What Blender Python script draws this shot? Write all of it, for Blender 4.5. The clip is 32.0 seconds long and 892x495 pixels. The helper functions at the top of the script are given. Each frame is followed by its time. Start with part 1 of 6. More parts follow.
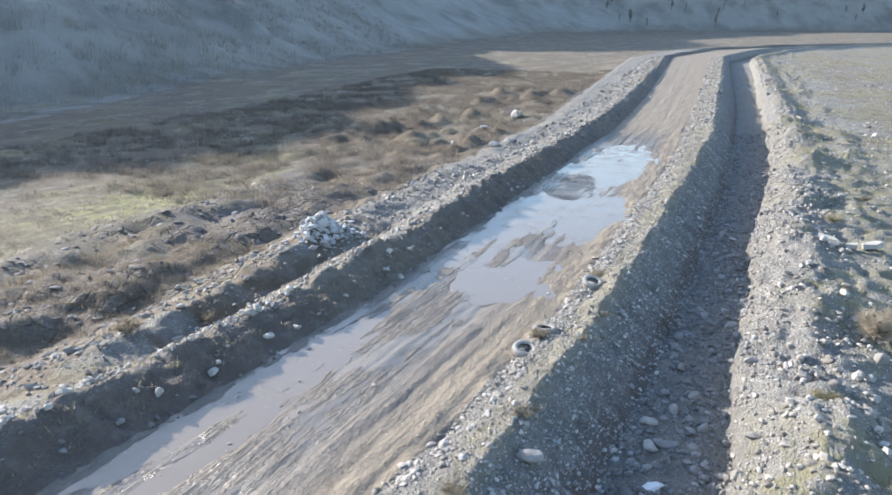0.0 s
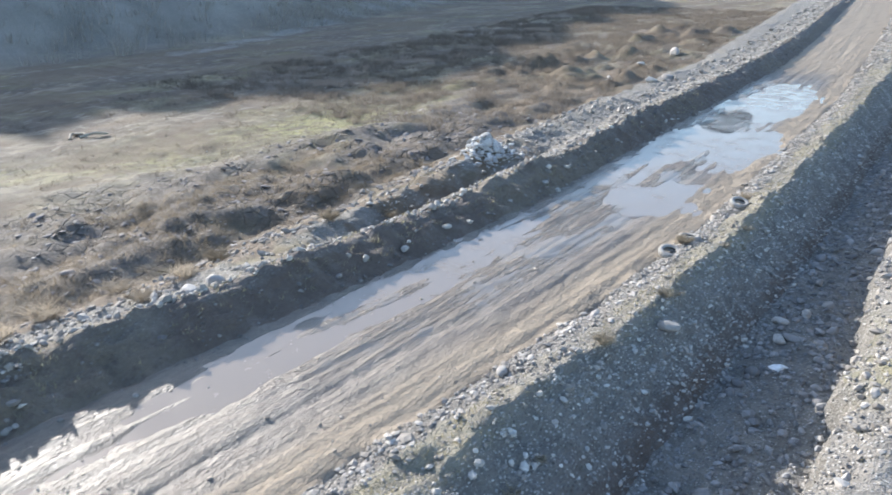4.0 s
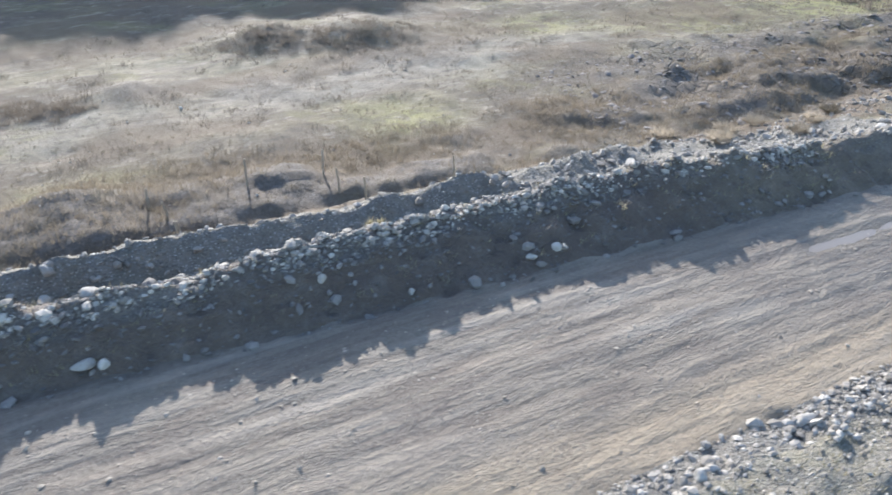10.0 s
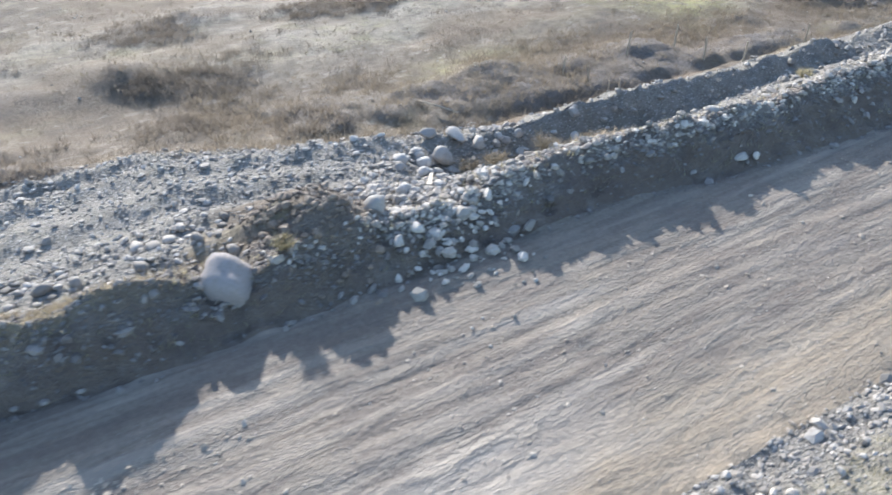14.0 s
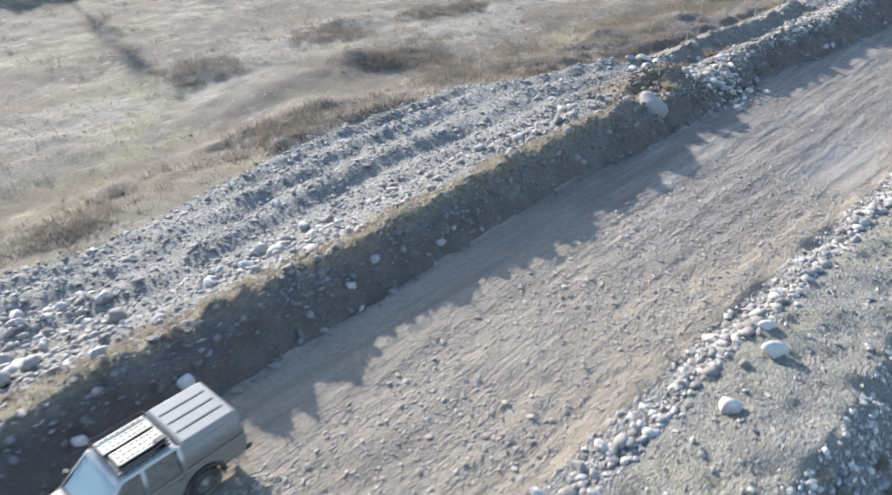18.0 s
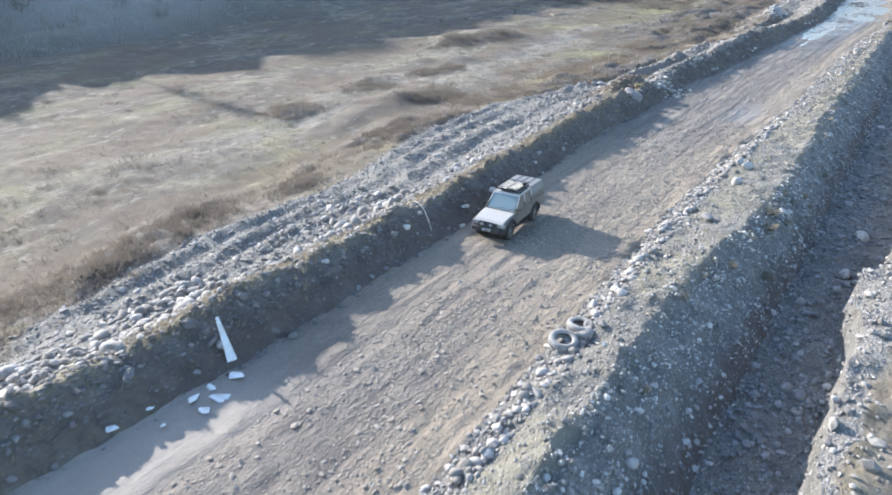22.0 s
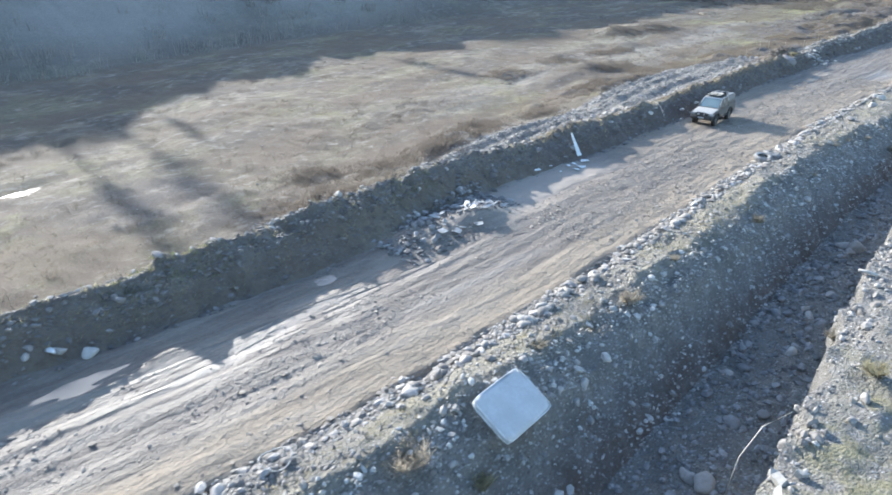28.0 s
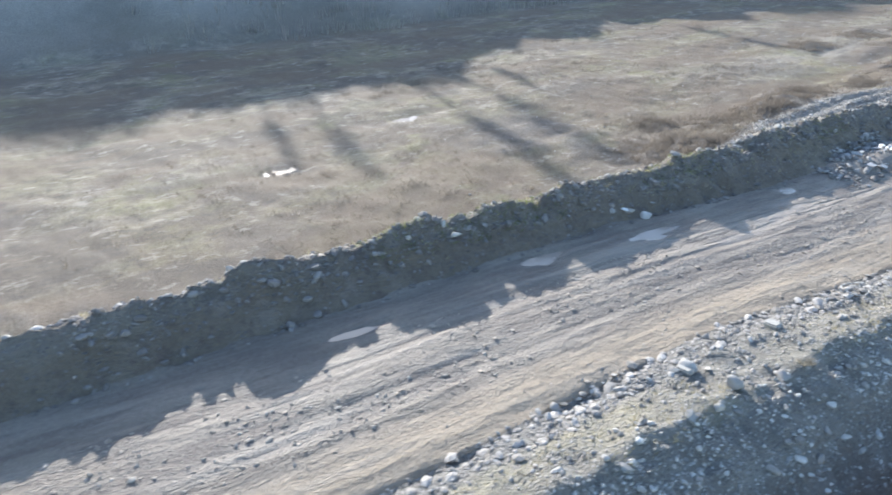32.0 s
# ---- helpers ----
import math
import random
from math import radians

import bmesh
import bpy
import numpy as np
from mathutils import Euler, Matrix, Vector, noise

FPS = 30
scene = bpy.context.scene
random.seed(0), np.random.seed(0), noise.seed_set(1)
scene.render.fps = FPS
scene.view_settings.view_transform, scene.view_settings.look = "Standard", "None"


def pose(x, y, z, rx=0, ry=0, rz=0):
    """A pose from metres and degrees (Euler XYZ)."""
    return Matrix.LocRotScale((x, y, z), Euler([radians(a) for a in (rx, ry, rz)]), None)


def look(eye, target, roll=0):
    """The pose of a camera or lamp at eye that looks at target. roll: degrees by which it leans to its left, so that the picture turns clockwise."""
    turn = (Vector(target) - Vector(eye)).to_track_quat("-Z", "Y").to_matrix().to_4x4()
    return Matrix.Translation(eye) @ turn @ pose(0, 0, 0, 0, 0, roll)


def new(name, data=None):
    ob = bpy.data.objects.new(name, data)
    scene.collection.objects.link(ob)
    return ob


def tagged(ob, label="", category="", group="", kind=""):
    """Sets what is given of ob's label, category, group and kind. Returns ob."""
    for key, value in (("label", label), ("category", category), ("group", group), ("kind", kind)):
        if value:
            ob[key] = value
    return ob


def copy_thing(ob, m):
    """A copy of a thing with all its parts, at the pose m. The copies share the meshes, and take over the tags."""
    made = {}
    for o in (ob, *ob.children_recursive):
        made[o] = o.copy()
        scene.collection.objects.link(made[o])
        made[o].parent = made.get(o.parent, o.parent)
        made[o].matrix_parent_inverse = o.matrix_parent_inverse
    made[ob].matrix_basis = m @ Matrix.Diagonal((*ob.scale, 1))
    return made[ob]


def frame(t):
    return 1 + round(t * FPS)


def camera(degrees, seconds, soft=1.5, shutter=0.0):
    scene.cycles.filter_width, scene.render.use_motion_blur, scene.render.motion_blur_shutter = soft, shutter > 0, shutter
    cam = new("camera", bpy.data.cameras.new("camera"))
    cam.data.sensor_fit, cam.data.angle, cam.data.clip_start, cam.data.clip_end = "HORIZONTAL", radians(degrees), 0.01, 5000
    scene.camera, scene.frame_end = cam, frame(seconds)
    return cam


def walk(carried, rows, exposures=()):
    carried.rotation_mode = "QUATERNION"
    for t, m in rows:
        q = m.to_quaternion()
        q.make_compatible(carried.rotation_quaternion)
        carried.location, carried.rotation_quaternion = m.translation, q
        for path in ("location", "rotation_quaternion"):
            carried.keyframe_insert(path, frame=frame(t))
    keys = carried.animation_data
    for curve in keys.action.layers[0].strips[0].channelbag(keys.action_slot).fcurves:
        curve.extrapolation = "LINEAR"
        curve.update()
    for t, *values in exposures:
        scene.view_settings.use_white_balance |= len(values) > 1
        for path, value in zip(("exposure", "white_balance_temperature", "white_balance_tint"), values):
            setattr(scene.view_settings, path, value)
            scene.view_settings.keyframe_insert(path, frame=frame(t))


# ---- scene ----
cam = camera(64.5, 32.0, 1.6, 0.4)
METRES, EYE, TILT, LEAN, TURN = 142.0, 15.66, -18.2, -0.4, 25.0
ROWS = [
    (0.0, 0.0, 0.0, 0.0, 0.0, 0.0, -0.0),
    (0.5, -0.0021, -0.0085, -0.0031, 0.17, 0.1, 0.08),
    (1.0, -0.0034, -0.0152, -0.0054, 0.66, 0.11, 0.01),
    (1.5, -0.004, -0.0199, -0.0072, 1.56, -0.07, -0.16),
    (2.0, -0.0043, -0.0233, -0.0085, 2.73, -0.49, -0.45),
    (2.5, -0.0043, -0.0259, -0.0095, 4.23, -1.19, -0.83),
    (4.5, -0.0054, -0.0367, -0.0128, 14.56, -6.51, -3.99),
    (5.0, -0.0075, -0.0415, -0.0141, 18.28, -7.99, -5.05),
    (5.5, -0.0107, -0.0475, -0.0149, 22.3, -9.34, -6.27),
    (6.0, -0.0149, -0.0545, -0.0166, 26.02, -10.54, -7.49),
    (6.5, -0.0203, -0.0622, -0.0192, 29.22, -11.57, -8.5),
    (7.0, -0.0267, -0.0705, -0.0211, 31.77, -12.27, -9.28),
    (7.5, -0.0341, -0.0805, -0.0232, 33.85, -12.98, -10.0),
    (8.0, -0.0429, -0.0918, -0.0257, 35.36, -13.85, -10.58),
    (8.5, -0.053, -0.1047, -0.0286, 36.34, -14.62, -11.01),
    (9.0, -0.0642, -0.1183, -0.0322, 36.58, -15.36, -11.04),
    (9.5, -0.0758, -0.1319, -0.0362, 36.36, -16.14, -10.9),
    (10.0, -0.0874, -0.1454, -0.0401, 35.92, -16.82, -10.69),
    (10.5, -0.0989, -0.1594, -0.044, 35.45, -17.57, -10.57),
    (11.0, -0.1106, -0.1736, -0.0484, 35.06, -18.51, -10.47),
    (11.5, -0.1218, -0.1888, -0.0529, 34.77, -19.56, -10.39),
    (12.0, -0.1331, -0.2049, -0.0578, 34.43, -20.52, -10.34),
    (12.5, -0.1443, -0.2215, -0.0629, 34.1, -21.14, -10.21),
    (13.0, -0.1554, -0.239, -0.0677, 33.78, -21.63, -10.14),
    (13.5, -0.1668, -0.2573, -0.0728, 33.33, -21.96, -10.04),
    (14.0, -0.1777, -0.2763, -0.0781, 32.8, -22.17, -9.9),
    (14.5, -0.1889, -0.2961, -0.0838, 31.98, -22.16, -9.75),
    (15.0, -0.1998, -0.3167, -0.0897, 31.01, -21.9, -9.51),
    (15.5, -0.2108, -0.3381, -0.096, 29.72, -21.44, -9.18),
    (17.5, -0.2528, -0.4266, -0.1217, 20.83, -17.47, -6.86),
    (18.0, -0.263, -0.4492, -0.1288, 18.16, -16.05, -6.05),
    (18.5, -0.2724, -0.4719, -0.1359, 15.67, -14.49, -5.28),
    (19.0, -0.2814, -0.4943, -0.1426, 13.37, -13.03, -4.55),
    (19.5, -0.2891, -0.5155, -0.1493, 11.59, -11.69, -3.93),
    (20.0, -0.2964, -0.5362, -0.1556, 10.18, -10.48, -3.45),
    (20.5, -0.3033, -0.5564, -0.1617, 9.08, -9.5, -3.02),
    (21.0, -0.309, -0.5755, -0.168, 8.35, -8.75, -2.72),
    (21.5, -0.314, -0.5941, -0.1737, 7.99, -8.05, -2.52),
    (22.0, -0.3188, -0.6121, -0.1792, 7.86, -7.5, -2.38),
    (22.5, -0.3229, -0.6289, -0.1847, 7.88, -7.08, -2.36),
    (23.0, -0.3267, -0.6448, -0.1899, 7.97, -6.76, -2.35),
    (23.5, -0.3299, -0.6599, -0.1948, 8.18, -6.55, -2.34),
    (24.0, -0.3326, -0.6736, -0.1998, 8.57, -6.3, -2.43),
    (24.5, -0.3353, -0.6878, -0.2048, 9.09, -6.16, -2.5),
    (26.5, -0.3441, -0.7365, -0.2221, 12.34, -6.32, -3.36),
    (27.0, -0.3467, -0.7477, -0.2259, 13.59, -6.55, -3.72),
    (27.5, -0.3494, -0.7587, -0.2296, 15.03, -6.8, -4.12),
    (28.0, -0.3526, -0.7696, -0.2332, 16.7, -7.07, -4.55),
    (28.5, -0.3564, -0.7802, -0.2368, 18.57, -7.23, -5.04),
    (29.0, -0.361, -0.7905, -0.2402, 20.61, -7.54, -5.49),
    (29.5, -0.3665, -0.8009, -0.2436, 22.69, -7.86, -6.06),
    (30.0, -0.3731, -0.8113, -0.2468, 24.76, -8.29, -6.68),
    (30.5, -0.3808, -0.8218, -0.2501, 26.74, -8.87, -7.28),
    (31.0, -0.3894, -0.8327, -0.2534, 28.62, -9.53, -7.89),
    (31.5, -0.3987, -0.8449, -0.2562, 30.43, -10.25, -8.46),
    (32.0, -0.4086, -0.8581, -0.2589, 32.04, -11.09, -9.01),
]
EXPOSURES = [(0.0, 1.36, 6210, 9), (9.0, 1.3, 6120, 9), (14.0, 1.36, 6100, 9), (22.0, 1.44, 5960, 9), (28.0, 1.46, 5870, 7), (32.0, 1.46, 6000, 8)]
walk(cam, [(t, pose(0, 0, EYE, TILT, LEAN, TURN) @ pose(METRES * x, METRES * y, METRES * z, 90 + pitch, roll, yaw)) for t, x, y, z, yaw, pitch, roll in ROWS], EXPOSURES)

# ---- world and sun: low winter sun from the hill's side ----
SUN_FROM = Vector((-0.983, 0.183, 0)).normalized()
SUN_UP = 20.0
sun_dir = Vector((SUN_FROM.x * math.cos(radians(SUN_UP)), SUN_FROM.y * math.cos(radians(SUN_UP)), math.sin(radians(SUN_UP))))
sun = new("sun", bpy.data.lights.new("sun", "SUN"))
sun.data.energy, sun.data.angle, sun.data.color = 3.8, radians(0.53), (1.0, 0.92, 0.82)
sun.matrix_world = look(sun_dir * 100, (0, 0, 0))
world = bpy.data.worlds.new("sky")
scene.world = world
world.use_nodes = True
wn = world.node_tree.nodes
sky = wn.new("ShaderNodeTexSky")
sky.sky_type, sky.sun_disc = "NISHITA", False
sky.sun_elevation, sky.sun_rotation = radians(SUN_UP), math.atan2(SUN_FROM.x, SUN_FROM.y)
sky.dust_density, sky.ozone_density = 1.0, 1.5
world.node_tree.links.new(sky.outputs[0], wn["Background"].inputs[0])
wn["Background"].inputs[1].default_value = 0.15


# ---- materials ----
def mat(name, rough=0.8, metal=0.0):
    m = bpy.data.materials.new(name)
    m.use_nodes = True
    b = m.node_tree.nodes["Principled BSDF"]
    b.inputs["Roughness"].default_value, b.inputs["Metallic"].default_value = rough, metal
    return m, m.node_tree, b


def node(nt, kind, **sets):
    n = nt.nodes.new(kind)
    for k, v in sets.items():
        n.inputs[k.replace("_", " ")].default_value = v
    return n


def noise_tex(nt, vec, scale, detail=6.0, rough=0.6):
    n = node(nt, "ShaderNodeTexNoise", Scale=scale, Detail=detail, Roughness=rough)
    if vec is not None:
        nt.links.new(vec, n.inputs["Vector"])
    return n.outputs["Fac"]


def ramp(nt, fac, stops):
    r = nt.nodes.new("ShaderNodeValToRGB")
    e = r.color_ramp.elements
    while len(e) < len(stops):
        e.new(0.5)
    for el, (p, c) in zip(e, stops):
        el.position, el.color = p, (*c, 1) if len(c) == 3 else c
    nt.links.new(fac, r.inputs[0])
    return r.outputs[0]


def grey(a):
    return (a, a, a)


def mix(nt, fac, a, b):
    m = nt.nodes.new("ShaderNodeMix")
    m.data_type = "RGBA"
    for sock, v in ((m.inputs[0], fac), (m.inputs[6], a), (m.inputs[7], b)):
        if isinstance(v, (int, float)):
            sock.default_value = v
        elif isinstance(v, tuple):
            sock.default_value = (*v, 1)
        else:
            nt.links.new(v, sock)
    return m.outputs[2]


def maths(nt, op, a, b=0.0):
    m = nt.nodes.new("ShaderNodeMath")
    m.operation = op
    m.use_clamp = op in ("MULTIPLY_ADD",)
    for sock, v in zip(m.inputs, (a, b)):
        if isinstance(v, (int, float)):
            sock.default_value = v
        else:
            nt.links.new(v, sock)
    return m.outputs[0]


def bump(nt, b, height, strength, dist):
    n = node(nt, "ShaderNodeBump", Strength=strength, Distance=dist)
    nt.links.new(height, n.inputs["Height"])
    nt.links.new(n.outputs[0], b.inputs["Normal"])


def coords(nt, scale=(1, 1, 1)):
    g = nt.nodes.new("ShaderNodeNewGeometry")
    mp = nt.nodes.new("ShaderNodeMapping")
    mp.inputs["Scale"].default_value = scale
    nt.links.new(g.outputs["Position"], mp.inputs["Vector"])
    return mp.outputs[0]


def attribute(nt, name):
    a = nt.nodes.new("ShaderNodeAttribute")
    a.attribute_name = name
    return a.outputs["Fac"]


def gravel_colours(nt, vec):
    """Grey river gravel: pebbles of several greys in sandy fines."""
    v = node(nt, "ShaderNodeTexVoronoi", Scale=11.0)
    nt.links.new(vec, v.inputs["Vector"])
    v2 = node(nt, "ShaderNodeTexVoronoi", Scale=27.0)
    nt.links.new(vec, v2.inputs["Vector"])
    sep = nt.nodes.new("ShaderNodeSeparateColor")
    nt.links.new(v.outputs["Color"], sep.inputs[0])
    peb = ramp(nt, sep.outputs[0], [(0.0, (0.12, 0.115, 0.105)), (0.4, (0.23, 0.22, 0.205)), (0.75, (0.34, 0.33, 0.31)), (1.0, (0.56, 0.545, 0.52))])
    fines = ramp(nt, noise_tex(nt, vec, 1.3, 8), [(0.3, (0.18, 0.165, 0.145)), (0.7, (0.30, 0.28, 0.25))])
    edge = ramp(nt, v.outputs["Distance"], [(0.28, (0, 0, 0)), (0.5, (1, 1, 1))])
    h = maths(nt, "ADD", maths(nt, "MULTIPLY", v.outputs["Distance"], -1.0), maths(nt, "MULTIPLY", v2.outputs["Distance"], -0.5))
    return mix(nt, edge, peb, fines), h


def gravel_material(name, green=(0.31, 0.28, 0.20), soil=(0.17, 0.15, 0.13), earth=0.4):
    """Gravel bank; 'turf' on the mesh says where thin grass and earth lie over it."""
    m, nt, b = mat(name, 0.85)
    vec = coords(nt)
    col, h = gravel_colours(nt, vec)
    patch = noise_tex(nt, vec, 0.5, 6)
    dirt = ramp(nt, patch, [(0.42, (0, 0, 0)), (0.62, (1, 1, 1))])
    col = mix(nt, maths(nt, "ADD", maths(nt, "MULTIPLY", dirt, 0.35), earth - 0.35), col, soil)
    low = maths(nt, "ADD", attribute(nt, "soil"), maths(nt, "SUBTRACT", noise_tex(nt, vec, 0.9, 6, 0.65), 0.5))
    col = mix(nt, ramp(nt, low, [(0.36, grey(0.0)), (0.72, grey(0.85))]), col, mix(nt, noise_tex(nt, vec, 6.0, 5), (0.105, 0.08, 0.066), (0.20, 0.158, 0.13)))
    tufts = ramp(nt, noise_tex(nt, vec, 3.0, 8), [(0.32, (0, 0, 0)), (0.50, (1, 1, 1))])
    g = mix(nt, noise_tex(nt, vec, 9.0, 4), green, (0.38, 0.345, 0.25))
    col = mix(nt, maths(nt, "MULTIPLY", tufts, attribute(nt, "turf")), col, g)
    lumps = noise_tex(nt, vec, 2.6, 6, 0.7)
    blot = noise_tex(nt, vec, 1.1, 5, 0.65)
    col = mix(nt, ramp(nt, blot, [(0.36, grey(0.3)), (0.5, grey(0.0))]), col, tuple(c * 0.7 for c in soil))
    col = mix(nt, ramp(nt, blot, [(0.55, grey(0.0)), (0.7, grey(0.3))]), col, (0.34, 0.31, 0.28))
    nt.links.new(col, b.inputs["Base Color"])
    bump(nt, b, maths(nt, "ADD", maths(nt, "MULTIPLY", lumps, 3.0), maths(nt, "ADD", h, noise_tex(nt, vec, 30, 4))), 1.0, 0.07)
    return m


def field_material(name):
    """Winter pasture: dusty earth, straw-coloured grass, mossy patches; 'gravel' and 'wood' zones on the mesh."""
    m, nt, b = mat(name, 0.9)
    vec = coords(nt)
    streak = coords(nt, (1.0, 0.45, 1.0))
    big = noise_tex(nt, streak, 0.075, 5, 0.55)
    med = noise_tex(nt, vec, 0.55, 7, 0.65)
    fine = noise_tex(nt, vec, 6.0, 6, 0.7)
    pale = ramp(nt, fine, [(0.3, (0.155, 0.127, 0.092)), (0.7, (0.29, 0.245, 0.182))])
    straw = ramp(nt, fine, [(0.3, (0.10, 0.08, 0.05)), (0.7, (0.22, 0.175, 0.11))])
    dark = ramp(nt, fine, [(0.3, (0.045, 0.034, 0.022)), (0.7, (0.13, 0.10, 0.065))])
    col = mix(nt, ramp(nt, maths(nt, "ADD", maths(nt, "MULTIPLY", big, 0.7), maths(nt, "MULTIPLY", med, 0.3)), [(0.455, grey(0.0)), (0.545, grey(1.0))]), straw, pale)
    col = mix(nt, ramp(nt, med, [(0.52, grey(0.0)), (0.62, grey(0.85))]), col, dark)
    drift = noise_tex(nt, coords(nt, (1.0, 0.42, 1.0)), 0.30, 5, 0.6)
    col = mix(nt, ramp(nt, drift, [(0.40, grey(0.5)), (0.48, grey(0.0))]), col, mix(nt, fine, (0.07, 0.056, 0.04), (0.15, 0.122, 0.09)))
    col = mix(nt, ramp(nt, drift, [(0.53, grey(0.0)), (0.66, grey(0.35))]), col, (0.35, 0.305, 0.235))
    patch = noise_tex(nt, coords(nt, (1.0, 0.6, 1.0)), 0.16, 6, 0.62)
    col = mix(nt, ramp(nt, patch, [(0.44, grey(0.85)), (0.54, grey(0.0))]), col, mix(nt, fine, (0.075, 0.059, 0.044), (0.16, 0.128, 0.098)))
    col = mix(nt, ramp(nt, patch, [(0.52, grey(0.0)), (0.60, grey(0.5))]), col, mix(nt, fine, (0.13, 0.115, 0.06), (0.27, 0.24, 0.145)))
    scrubby = maths(nt, "MULTIPLY", attribute(nt, "brown"), ramp(nt, med, [(0.36, grey(0.25)), (0.55, grey(1.0))]))
    col = mix(nt, maths(nt, "MULTIPLY", scrubby, 0.75), col, mix(nt, fine, (0.105, 0.08, 0.056), (0.235, 0.185, 0.135)))
    col = mix(nt, maths(nt, "MULTIPLY", attribute(nt, "pale"), ramp(nt, big, [(0.40, grey(0.0)), (0.55, grey(0.6))])), col, mix(nt, fine, (0.30, 0.265, 0.21), (0.45, 0.405, 0.33)))
    speck = noise_tex(nt, coords(nt, (1.0, 0.55, 1.0)), 1.1, 6, 0.68)
    col = mix(nt, ramp(nt, speck, [(0.38, grey(0.55)), (0.47, grey(0.0))]), col, (0.10, 0.085, 0.068))
    col = mix(nt, ramp(nt, speck, [(0.55, grey(0.0)), (0.66, grey(0.5))]), col, (0.40, 0.36, 0.295))
    moss = noise_tex(nt, vec, 0.11, 4)
    mossf = maths(nt, "MULTIPLY", ramp(nt, moss, [(0.565, grey(0.0)), (0.62, grey(0.9))]), ramp(nt, med, [(0.4, grey(0.0)), (0.55, grey(1.0))]))
    col = mix(nt, maths(nt, "MULTIPLY", mossf, 0.3), col, (0.22, 0.21, 0.06))
    lush = maths(nt, "MULTIPLY", attribute(nt, "green"), ramp(nt, noise_tex(nt, vec, 0.9, 6, 0.65), [(0.38, grey(0.15)), (0.58, grey(0.85))]))
    col = mix(nt, lush, col, mix(nt, fine, (0.20, 0.19, 0.07), (0.40, 0.375, 0.17)))
    gcol, h = gravel_colours(nt, vec)
    warm = ramp(nt, noise_tex(nt, coords(nt, (0.6, 0.25, 1.0)), 0.22, 5, 0.6), [(0.49, grey(0.0)), (0.57, grey(0.75))])
    col = mix(nt, warm, col, mix(nt, fine, (0.085, 0.06, 0.04), (0.20, 0.15, 0.10)))
    gr = maths(nt, "ADD", attribute(nt, "gravel"), maths(nt, "MULTIPLY", maths(nt, "SUBTRACT", med, 0.5), 1.2))
    gr = ramp(nt, gr, [(0.35, grey(0.0)), (0.65, grey(1.0))])
    tur = maths(nt, "MULTIPLY", ramp(nt, noise_tex(nt, vec, 1.1, 8, 0.65), [(0.40, grey(0.0)), (0.6, grey(1.0))]), attribute(nt, "turf"))
    gcol = mix(nt, tur, gcol, mix(nt, fine, (0.16, 0.15, 0.08), (0.33, 0.30, 0.20)))
    col = mix(nt, gr, col, gcol)
    clod = ramp(nt, fine, [(0.3, (0.075, 0.064, 0.056)), (0.7, (0.22, 0.192, 0.168))])
    warp = nt.nodes.new("ShaderNodeVectorMath")
    wn_ = node(nt, "ShaderNodeTexNoise", Scale=0.5, Detail=3.0)
    nt.links.new(vec, wn_.inputs["Vector"])
    warp.operation = "ADD"
    nt.links.new(vec, warp.inputs[0])
    nt.links.new(wn_.outputs["Color"], warp.inputs[1])
    cr = node(nt, "ShaderNodeTexVoronoi", Scale=0.95)
    cr.feature = "DISTANCE_TO_EDGE"
    nt.links.new(warp.outputs[0], cr.inputs["Vector"])
    crack = maths(nt, "MULTIPLY", ramp(nt, cr.outputs["Distance"], [(0.0, grey(1.0)), (0.08, grey(0.0))]), attribute(nt, "crack"))
    clod = mix(nt, crack, clod, (0.04, 0.034, 0.029))
    col = mix(nt, maths(nt, "MULTIPLY", attribute(nt, "clod"), ramp(nt, med, [(0.40, grey(0.35)), (0.55, grey(1.0))])), col, clod)
    # Hillside earth and brush tones, lifted to stand in for haze.
    wood = ramp(nt, fine, [(0.3, (0.17, 0.16, 0.14)), (0.7, (0.38, 0.36, 0.32))])
    gullies = noise_tex(nt, vec, 0.045, 7, 0.62)
    wood = mix(nt, ramp(nt, gullies, [(0.36, grey(0.45)), (0.52, grey(0.0))]), wood, (0.085, 0.08, 0.066))
    wood = mix(nt, ramp(nt, gullies, [(0.52, grey(0.0)), (0.70, grey(0.4))]), wood, (0.38, 0.36, 0.32))
    col = mix(nt, maths(nt, "MULTIPLY", attribute(nt, "wood"), 0.9), col, wood)
    nt.links.new(col, b.inputs["Base Color"])
    bump(nt, b, maths(nt, "ADD", maths(nt, "ADD", maths(nt, "MULTIPLY", fine, 1.5), maths(nt, "MULTIPLY", crack, -2.0)), maths(nt, "MULTIPLY", h, gr)), 0.9, 0.08)
    return m


